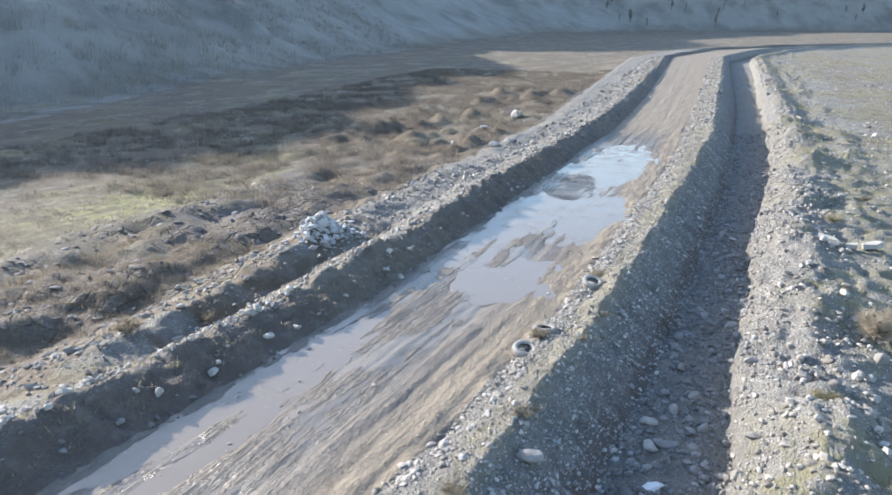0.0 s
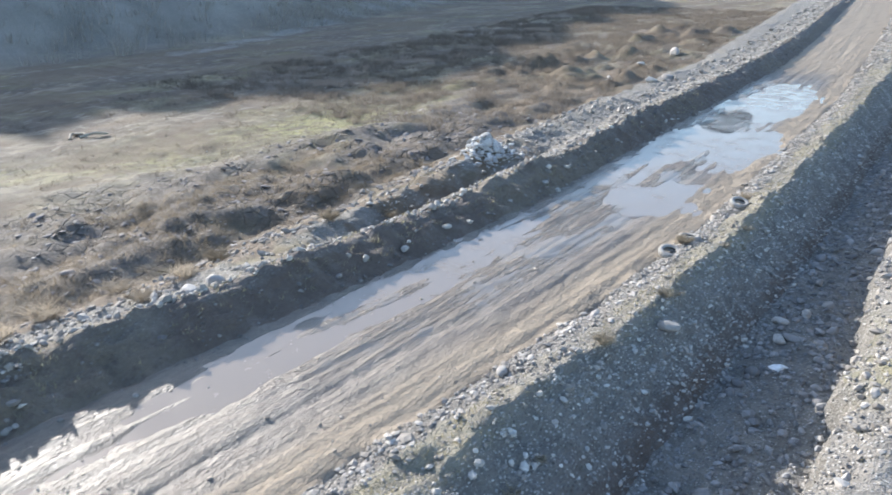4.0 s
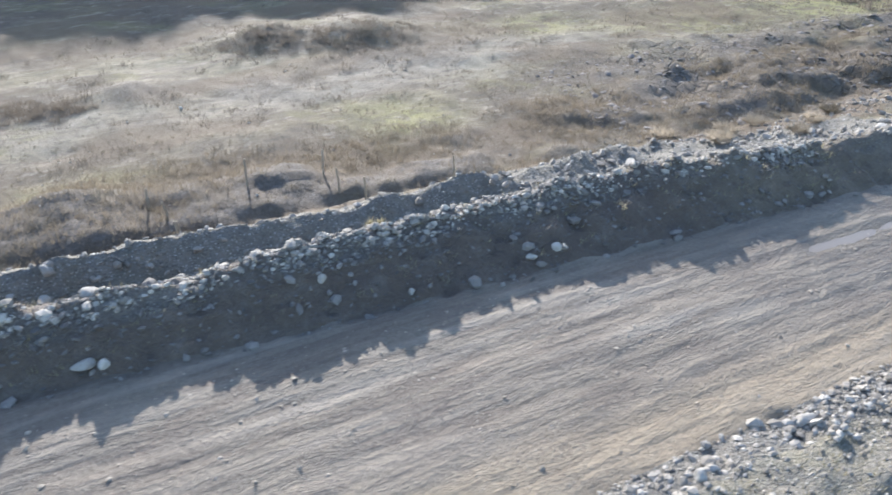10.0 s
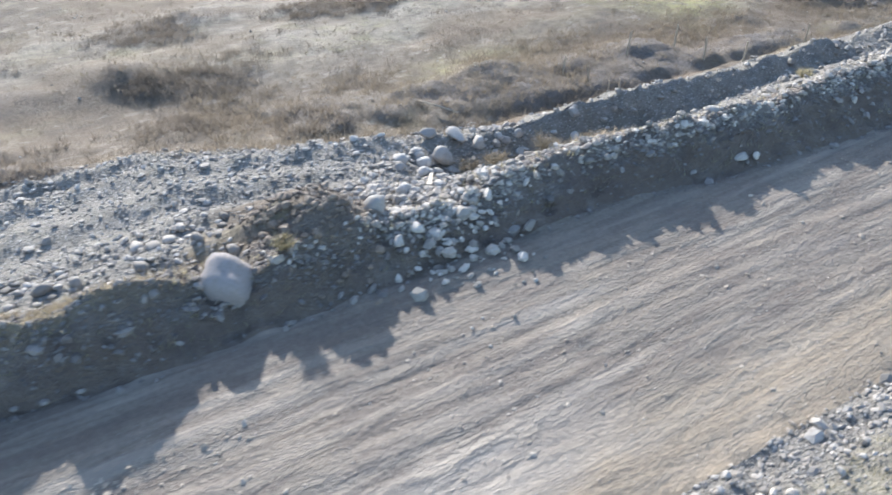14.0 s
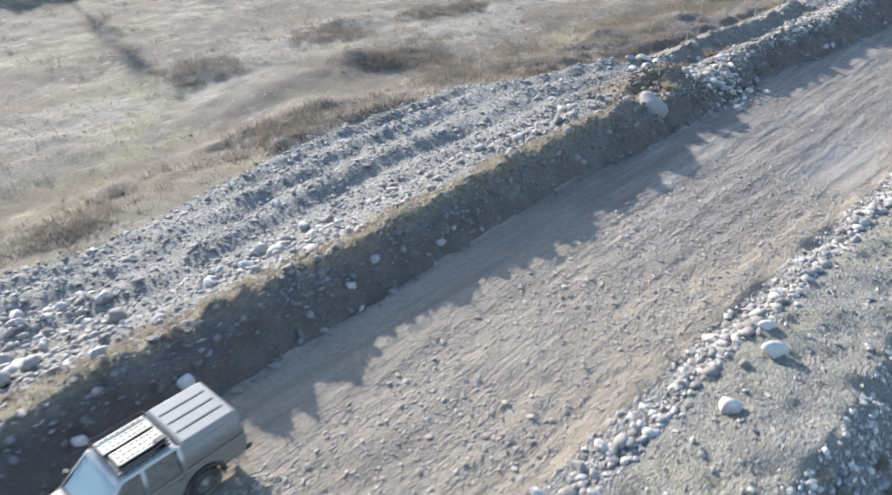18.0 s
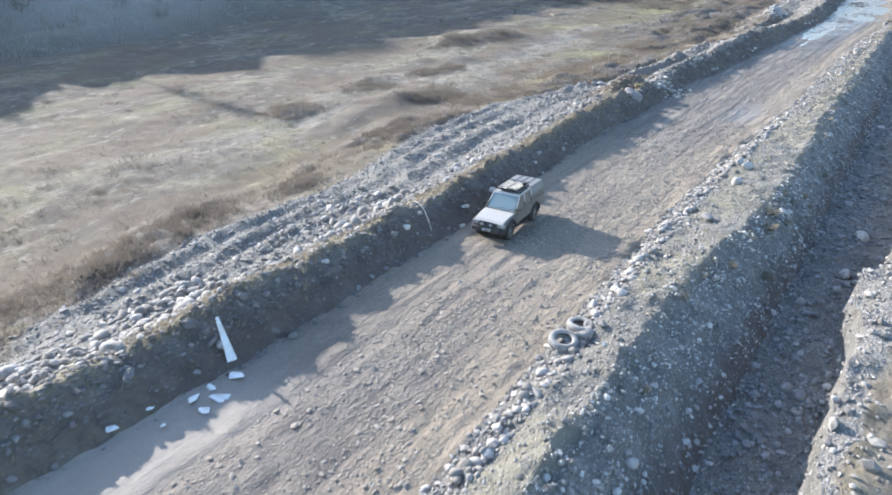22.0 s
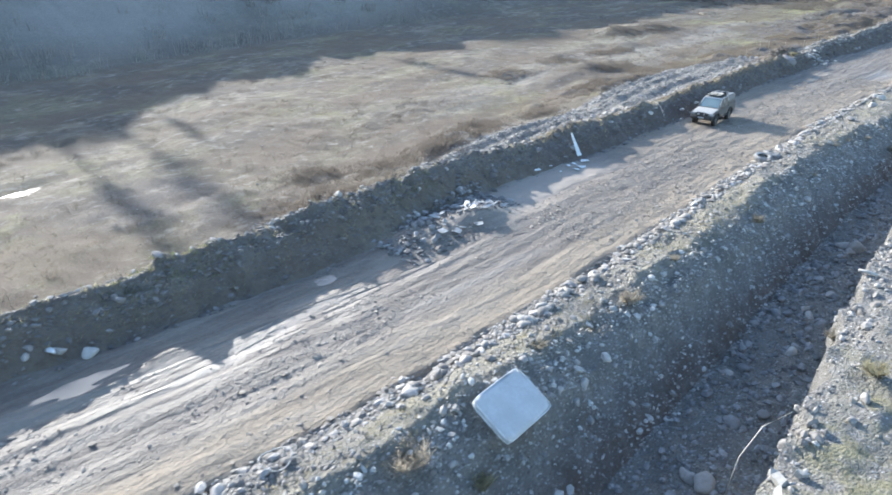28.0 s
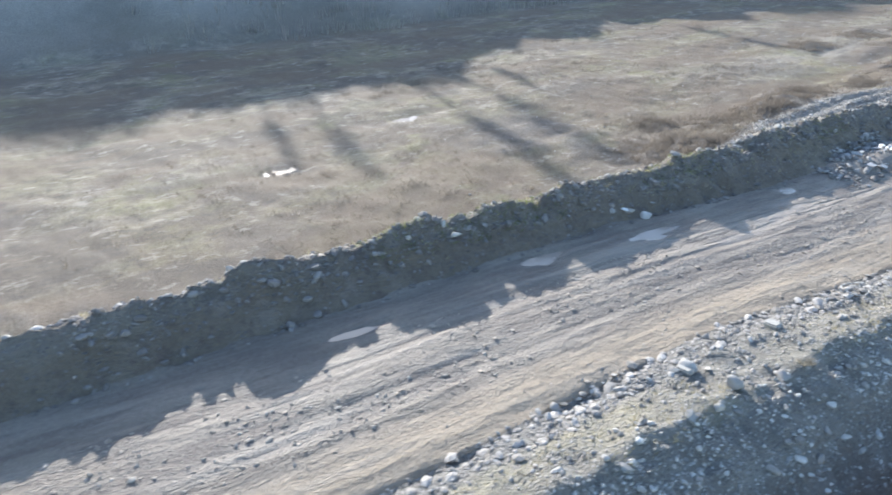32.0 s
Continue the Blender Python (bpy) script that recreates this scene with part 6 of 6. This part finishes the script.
# dumped heap of rubble and sheet scrap by the left side of the road
for k in range(34):
    x, y = rs.gauss(-16.9, 0.6), rs.gauss(-101.4, 1.3)
    scrap("scrap_sheet", x, y, (rs.uniform(0.25, 0.7), rs.uniform(0.15, 0.45), 0.025), rs.uniform(0, 360), rs.uniform(-25, 25), M_GREYSHEET if k % 9 else M_WHITE, "crumpled grey sheet in a dumped heap", "scrap", 0.1, 200 + k)
cobbles("rubble", "heap of broken stone and rubble on the road's edge", 1500, -107, -98.2, shift(foot_l, -0.4), shift(foot_l, 2.4), 31, 0.062, 0.6, 0.24, 0.8, bias=1.6, material=M_RUBBLE)
cobbles("rubble", "small rubble of the dump on the bank", 700, -95.5, -86, shift(bank_r, 1.0), shift(bank_r, 4.5), 32, 0.08, 0.5, 0.25, 0.3)
cobbles("rubble", "broken stones and scrap at the road edge", 800, -11, 4, shift(edge_r, 0.1), shift(edge_r, 2.0), 33, 0.075, 0.55, 0.24, 0.3)

for k in range(28):
    y = rng_b.uniform(-134, -96)
    boulder(float(edge_r(y)) + rng_b.uniform(0.25, 1.6), y, rng_b.uniform(0.1, 0.2), k, rng_b.uniform(0, 360), 0.35, "rounded stone lining the road edge")
for x, y in ((-8.9, -122.2), (-8.8, -126.1)):
    ob = part("concrete_block", box((0.46, 0.3, 0.2), (0, 0, 0), 0.04), M_CONCRETE)
    ob.matrix_world = pose(x, y, ground_at(x, y) + 0.05, 8, -6, 40 * x)
    tagged(ob, "worn concrete block among stones at the road edge", "block", "concrete blocks")
bm = bmesh.new()
tube(bm, [(-0.35, 0, 0.0), (0, 0.04, 0.03), (0.35, 0, 0.0)], 0.07, 8)
ob = part("pipe", bm, M_CABLE, None, "", True)
ob.matrix_world = pose(-1.7, -94.8, ground_at(-1.7, -94.8) + 0.1, 4, 6, 10)
tagged(ob, "short pale pipe end on the ditch rim", "pipe")
bm = bmesh.new()
tube(bm, [(0.42 * math.cos(a), 0.36 * math.sin(a), 0.06 * math.sin(2 * a)) for a in np.linspace(0, 2 * math.pi, 29)], 0.018, 6)
ob = part("hoop", bm, M_CABLE, None, "", True)
ob.matrix_world = pose(-8.99, -117.7, ground_at(-8.99, -117.7) + 0.16, 8, -8, 20)
tagged(ob, "thin pale wire hoop lying on the edge stones", "hoop")
# bent hose over the bank, cable at the ditch
bm = bmesh.new()
tube(bm, [(-21.3 + 2.1 * f, -76.4 - 0.8 * f * f, ground_at(-21.3, -76.4) + 0.06 + (ground_at(-19.2, -77.2) - ground_at(-21.3, -76.4)) * f + 0.62 * math.sin(math.pi * f ** 0.9)) for f in np.linspace(0, 1, 15)], 0.018, 6)
tagged(part("hose", bm, M_CABLE, None, "", True), "pale bent hose arching over the bank", "hose")
bm = bmesh.new()
tube(bm, [(-1.6, -108.4, ground_at(-1.6, -108.4)), (-1.5, -108.1, 4.7), (-1.2, -107.6, 5.6), (-0.7, -107.0, 6.0)], 0.015, 5)
tagged(part("cable", bm, M_CABLE, None, "", True), "thin pale cable sticking out of the ditch", "cable")

# splintered plank on the spilled stones, peeled sticks at the road's edge
bm = prism([(-1.3, 0), (1.0, 0), (1.3, 0.02), (1.05, 0.05), (-1.25, 0.05)], -0.1, 0.1, 0.012, lambda x, z: 1.0 if x < 0 else 1.0 - 0.4 * x)
ob = part("plank", bm, M_PEELED)
far_end, near_end = Vector((-26.1, -35.95, ground_at(-26.1, -35.95) + 0.3)), Vector((-23.95, -37.3, ground_at(-23.95, -37.3) + 0.06))
along = (far_end - near_end).normalized()
across = Vector((0, 0, 1)).cross(along).normalized()
ob.matrix_world = Matrix.Translation((far_end + near_end) / 2) @ Matrix((along, across, along.cross(across))).transposed().to_4x4()
tagged(ob, "pale splintered wooden plank lying on spilled stones", "plank")
for label, radius, pts in (("thin peeled pale stick lying on the road's edge", 0.025, ((-10.16, -22.56), (-10.0, -22.16), (-9.81, -21.74))),
                           ("forked pale branch half buried in edge gravel", 0.05, ((-9.66, -22.0), (-9.4, -22.25), (-9.14, -22.45), (-9.08, -22.1), (-9.08, -21.61))),
                           ("short dark stick lying on the dirt road", 0.03, ((-11.7, -22.5), (-11.6, -22.25), (-11.45, -21.95)))):
    bm = bmesh.new()
    tube(bm, [(x, y, ground_at(x, y) + (0.14 if k in (0, 4) and radius > 0.04 else 0.0 if radius == 0.03 else 0.045)) for k, (x, y) in enumerate(pts)], radius, 7, 0.6)
    tagged(part("stick", bm, M_POST if "dark" in label else M_PEELED, None, "", True), label, "stick", "loose sticks")

# fence posts in the pasture
for k, (x, y, h) in enumerate(((-33.6, -23.4, 1.1), (-33.5, -18.9, 1.5), (-33.5, -15.1, 1.3), (-31.2, -15.1, 1.3), (-29.0, -14.6, 1.2), (-32.2, -22.8, 0.9), (-30.8, -22.5, 0.9), (-29.9, -22.7, 0.8), (-28.4, -10.4, 1.1))):
    bm = bmesh.new()
    tube(bm, [(0, 0, -0.2), (0.02, 0.01, h * 0.5), (0.06 * math.sin(k), 0.05, h)], 0.055, 7, 0.8)
    ob = part("fence_post", bm, M_POST)
    ob.matrix_world = pose(x, y, ground_at(x, y), 3 * math.sin(k * 2), 3 * math.cos(k), 30 * k)
    tagged(ob, "leaning weathered wooden fence post in dry grass", "post", "fence posts")
for k, (x, y) in enumerate(((-60.6, 25.0), (-59.6, 25.6), (-61.4, 24.6), (-33.2, -31.6))):
    bm = bmesh.new()
    tube(bm, [(-1.2, 0, 0.1), (0, 0.2, 0.3), (1.1, -0.1, 0.15)], 0.14 if k < 3 else 0.05, 7, 0.6)
    ob = part("log", bm, M_POST)
    ob.matrix_world = pose(x, y, ground_at(x, y), 0, 0, 70 * k)
    tagged(ob, "pale dead branch lying in the pasture", "log", "dead branches")


# ---- plants ----
def blades(name, x, y, length, count, spread, seed, width=0.02, lean=0.5, lift=0.0):
    """Tufts of narrow blades in one mesh."""
    rng = np.random.default_rng(seed)
    n = len(x)
    z = height(x, y) - 0.02 + lift
    a = rng.uniform(0, 2 * np.pi, (n, count))
    off = rng.random((n, count)) * spread
    bx, by = x[:, None] + off * np.cos(a), y[:, None] + off * np.sin(a)
    L = length[:, None] * rng.uniform(0.5, 1.1, (n, count))
    out = np.abs(rng.normal(0, lean, (n, count)))
    tx, ty, tz = bx + L * np.sin(out) * np.cos(a), by + L * np.sin(out) * np.sin(a), z[:, None] + L * np.cos(out)
    w = width * rng.uniform(0.6, 1.3, (n, count))
    ph = rng.uniform(0, np.pi, (n, count))
    dx, dy = w * np.cos(ph), w * np.sin(ph)
    zb = np.repeat(z[:, None], count, 1)
    P = np.stack([np.stack([bx - dx, by - dy, zb], -1), np.stack([bx + dx, by + dy, zb], -1), np.stack([tx, ty, tz], -1)], 2).reshape(-1, 3)
    return fast_mesh(name, P, np.arange(len(P)).reshape(-1, 3), False)


def sward(name, label, n, y0, y1, left, right, seed, length, count, spread, material, clump=0.8, cell=5.0, width=0.02, lean=0.5, bias=1.0):
    x, y, rng = strewn(n, y0, y1, left, right, seed, clump, cell, bias)
    me = blades(name, x, y, length * rng.uniform(0.6, 1.4, len(x)), count, spread, seed, width, lean)
    me.materials.append(material)
    return tagged(new(name, me), label, "grass" if "scrub" not in name else "scrub", kind="stuff")


sward("dry_grass", "straw-coloured dry grass of the pasture", 17000, -140, 110, shift(toe_l, -34), shift(toe_l, -0.5), 41, 0.2, 6, 0.16, M_GRASS, 0.85, 7.0, 0.018, 0.6, 0.75)
sward("dry_grass", "tall brown grass beside the old bank", 9500, -45, 35, shift(toe_l, -9), shift(toe_l, 1.0), 42, 0.36, 12, 0.35, M_BROWN, 0.75, 4.0, 0.012, 0.9)
sward("grass_tufts", "thin dry grass on the bank's crest", 9000, -150, 90, shift(edge_r, 1.3), shift(crest_r, 0.5), 43, 0.14, 7, 0.16, M_GREEN, 0.75, 4.0, 0.011, 0.8)
sward("grass_tufts", "short green and straw tufts on the banks", 4000, -150, 60, shift(crest_l, -1.4), shift(foot_l, -0.4), 44, 0.22, 6, 0.14, M_GREEN, 0.8, 7.0, 0.014, 0.6)
sward("grass_tufts", "sparse grass on the gravel plain", 9000, -130, 110, shift(bank_r, 0.8), shift(bank_r, 16), 45, 0.14, 6, 0.16, M_GREEN, 0.95, 8.0, 0.014, 0.7)
sward("grass_tufts", "thin grey-green tufts on the far gravel plain", 9000, 60, 300, shift(bank_r, 1.5), shift(bank_r, 70), 72, 0.32, 12, 0.5, M_GREEN, 0.85, 9.0, 0.03, 0.8, 1.4)
sward("grass_tufts", "green weeds on the upper bank face", 1700, -131, -101, shift(crest_l, -0.3), shift(crest_l, 1.3), 57, 0.14, 10, 0.16, M_WEED, 0.9, 5.0, 0.014, 0.8)
sward("dry_grass", "straw on the bank's crest", 3600, -92, -44, shift(crest_l, -1.0), shift(crest_l, 0.6), 49, 0.2, 7, 0.2, M_GRASS, 0.5, 4.0, 0.014, 0.6)
sward("dry_grass", "low brown fuzz of dead grass in the pasture", 11000, -125, 48, shift(toe_l, -28), shift(toe_l, -0.3), 54, 0.13, 9, 0.34, M_BROWN, 0.9, 5.0, 0.012, 1.1, 0.8)
sward("brown_scrub", "dark brown scrub along the foot of the terrace", 1500, -112, -36, shift(toe_l, -5.0), shift(toe_l, -0.2), 46, 0.36, 34, 0.6, M_SCRUB, 0.8, 6.0, 0.02, 0.85)
sward("brown_scrub", "low brown scrub covering the rough pasture", 13000, 42, 190, shift(toe_l, -50), shift(toe_l, 1.0), 47, 0.7, 26, 0.7, M_SCRUB, 0.85, 3.5, 0.022, 0.8)
sward("brown_scrub", "grey-brown brush covering the shaded hillside", 9000, -125, 330, shift(hill_foot, -90), shift(hill_foot, 3), 56, 2.4, 9, 1.4, M_HILLBRUSH, 0.7, 16.0, 0.06, 0.35)
sward("brown_scrub", "scattered dark scrub in the pasture", 1500, -130, 60, shift(toe_l, -46), shift(toe_l, -5), 48, 0.34, 50, 0.9, M_SCRUB, 0.97, 9.0, 0.018, 0.9)


for px, py, pr in SCRUB_PATCHES + ((-58.7, -11.3, 3.0), (-56.8, -4.5, 3.4), (-24.8, -28.8, 0.8)):
    r_p = np.random.default_rng(int(-px * 10))
    n = int(70 * pr)
    me = blades("brown_scrub", r_p.normal(px, pr * 0.6, n), r_p.normal(py, pr * 0.75, n), r_p.uniform(0.16, 0.42, n), 40, 0.55, int(-py * 10) + 900, 0.016, 1.0)
    me.materials.append(M_SCRUB if pr > 1 else M_STRAW)
    tagged(new("brown_scrub", me), "low dark brown scrub on a hummock in the pasture" if pr > 1 else "tuft of straw between two banks", "scrub", kind="stuff")
cobbles("cobbles", "pale cobbles heaped on the spoil ridge", 800, 14, 60, shift(bank_r, 1.0), shift(bank_r, 4.0), 55, 0.12, 0.45, 0.28, 0.5)


def bush(x, y, r, h, seed, material, label, twigs=420):
    t = thing("bush", pose(x, y, ground_at(x, y) - 0.03, 0, 0, 37 * seed), label, "bush", "dry bushes")
    rng = random.Random(seed)
    stems = bmesh.new()
    tips = []
    for k in range(9):
        a = 2 * math.pi * k / 9 + rng.random()
        p = (r * 0.5 * math.cos(a), r * 0.5 * math.sin(a), h * rng.uniform(0.45, 0.7))
        tube(stems, [(0.04 * math.cos(a), 0.04 * math.sin(a), 0), (p[0] * 0.5, p[1] * 0.5, p[2] * 0.65), p], 0.012, 4, 0.5)
        tips.append(p)
    part("stem", stems, M_TWIG, t)
    leaf = bmesh.new()
    for k in range(twigs):
        p = Vector(rng.choice(tips)) * rng.uniform(0.3, 1.0)
        d = Vector((rng.gauss(0, 1), rng.gauss(0, 1), rng.gauss(0.7, 0.6))).normalized() * rng.uniform(0.3, 0.7) * r
        d.z = abs(d.z) * 0.9
        s = d.orthogonal().normalized() * 0.013
        leaf.faces.new([leaf.verts.new(p - s), leaf.verts.new(p + s), leaf.verts.new(p + d)])
    part("foliage", leaf, material, t)
    return t


BUSHES_R = [(4.8, 30.5, 1.2, 1.9, M_STRAW), (2.6, 23.4, 0.7, 0.55, M_GREEN), (4.0, 48.2, 0.8, 0.5, M_GREEN), (6.4, 56, 0.7, 0.5, M_TWIG), (-6.9, -104.6, 0.6, 0.7, M_STRAW), (-5.5, -114.2, 0.45, 0.6, M_GREEN),
    (-6.6, -115.6, 0.9, 0.6, M_STRAW), (-5.9, -119.2, 0.7, 0.95, M_STRAW), (-6.9, -65.5, 0.6, 0.5, M_TWIG), (-6.6, -67.5, 0.5, 0.5, M_TWIG), (-5.9, -71.0, 0.5, 0.5, M_TWIG), (-6.9, -92.5, 0.5, 0.5, M_TWIG),
    (-6.2, 14.0, 0.6, 0.45, M_TWIG), (-5.8, 18.2, 0.5, 0.4, M_TWIG), (-7.4, 24.8, 0.7, 0.35, M_GRASS), (-7.0, 33.0, 0.8, 0.4, M_GRASS), (-24.6, -31.5, 1.0, 0.7, M_GRASS)]
BUSHES_L = [(-24.3, -29.6, 0.9, 0.6, M_GRASS), (-26.5, -33.9, 0.9, 0.8, M_GRASS), (-26.1, -32.9, 0.9, 0.75, M_GRASS), (-24.4, -16.0, 0.6, 0.6, M_GREEN), (-24.8, 20.0, 1.0, 0.7, M_GRASS), (-23.6, 23.5, 0.7, 0.5, M_GRASS), (-27.2, 14.5, 1.2, 0.8, M_GRASS), (0.4, -103.0, 0.7, 0.45, M_GREEN),
    (1.9, -103.8, 0.8, 0.4, M_GREEN), (-1.55, -99.4, 0.5, 0.4, M_TWIG), (-21.0, -121.5, 0.6, 0.5, M_GREEN), (-21.5, -43.4, 0.6, 0.5, M_GREEN), (-24.1, -96.5, 0.5, 0.5, M_GREEN), (-25.6, 3.5, 1.2, 0.6, M_STRAW),
    (-27.3, 6.0, 1.3, 0.6, M_STRAW), (-25.2, 9.0, 1.1, 0.55, M_STRAW), (-28.6, 9.8, 1.3, 0.6, M_STRAW), (-26.6, 12.2, 1.1, 0.6, M_STRAW), (-30.0, 4.0, 1.2, 0.5, M_STRAW)]
for k, (x, y, r, h, mt_) in enumerate(BUSHES_R + BUSHES_L):
    bush(x, y, r, h, k, mt_, "dry straw-coloured bush on stony ground" if mt_ is not M_GREEN else "low greenish tuft of weeds on the bank", 1600 if k == 0 else 420)
r_t = random.Random(17)
for k in range(36):
    y = r_t.uniform(-128, 40)
    x = float(crest_r(np.array(y))) + r_t.uniform(0.1, 1.6)
    bush(x, y, r_t.uniform(0.25, 0.45), r_t.uniform(0.2, 0.38), 60 + k, M_TWIG, "tuft of dead grass hanging on the ditch bank", 120)


def bare_tree(seed, h):
    """A leafless winter tree: trunk, limbs and a crown of fine twigs."""
    rng = random.Random(seed)
    t = thing("bare_tree", Matrix.Identity(4), "leafless grey tree on the shaded hillside", "tree", "hillside trees")
    trunk = bmesh.new()
    tube(trunk, [(0, 0, -0.5), (0.1, 0.05, h * 0.3), (0.0, 0.15, h * 0.62), (0.1, 0.1, h * 0.95)], 0.02 * h, 6, 0.2)
    part("trunk", trunk, M_BARK, t)
    crown = bmesh.new()
    for k in range(22):
        z = h * rng.uniform(0.28, 0.9)
        a = rng.uniform(0, 6.28)
        L = h * 0.15 * (1.15 - z / h) + 0.4
        tip = Vector((L * math.cos(a), L * math.sin(a), z + L * rng.uniform(0.6, 1.3)))
        start = Vector((0.05, 0.1, z))
        tube(crown, [start, start.lerp(tip, 0.5) + Vector((0, 0, -0.1)), tip], 0.005 * h, 3, 0.3)
        for j in range(22):
            p = start.lerp(tip, rng.uniform(0.25, 1.0))
            d = Vector((rng.gauss(0, 1), rng.gauss(0, 1), rng.gauss(0.9, 0.6))).normalized() * rng.uniform(0.08, 0.16) * h
            s = d.orthogonal().normalized() * 0.005 * h
            crown.faces.new([crown.verts.new(p - s), crown.verts.new(p + s), crown.verts.new(p + d)])
    part("crown", crown, M_TWIG, t)
    return t


models = [bare_tree(s, h) for s, h in ((1, 14), (2, 18), (3, 12), (4, 16))]
rt = random.Random(8)
spots = []
sizes = []
for y, h in ((-69, 15), (-77.5, 11), (-91, 12), (-36, 9), (-96, 8), (-65, 9)):
    spots.append((float(hill_foot(np.array(float(y)))) - float(hill_top(np.array(float(y)))) / 0.55 - 2, y))
    sizes.append(h / 15)
for k in range(26):
    y = rt.uniform(760, 1000)
    spots.append((float(hill_foot(np.array(y))) - rt.uniform(2, 60), y))
for k, (x, y) in enumerate(spots):
    m = pose(x, y, ground_at(x, y), 0, 0, rt.uniform(0, 360)) @ Matrix.Scale(sizes[k] if k < len(sizes) else 1.0, 4)
    if k < 4:
        models[k].matrix_world = m
    else:
        copy_thing(models[k % 4], m)
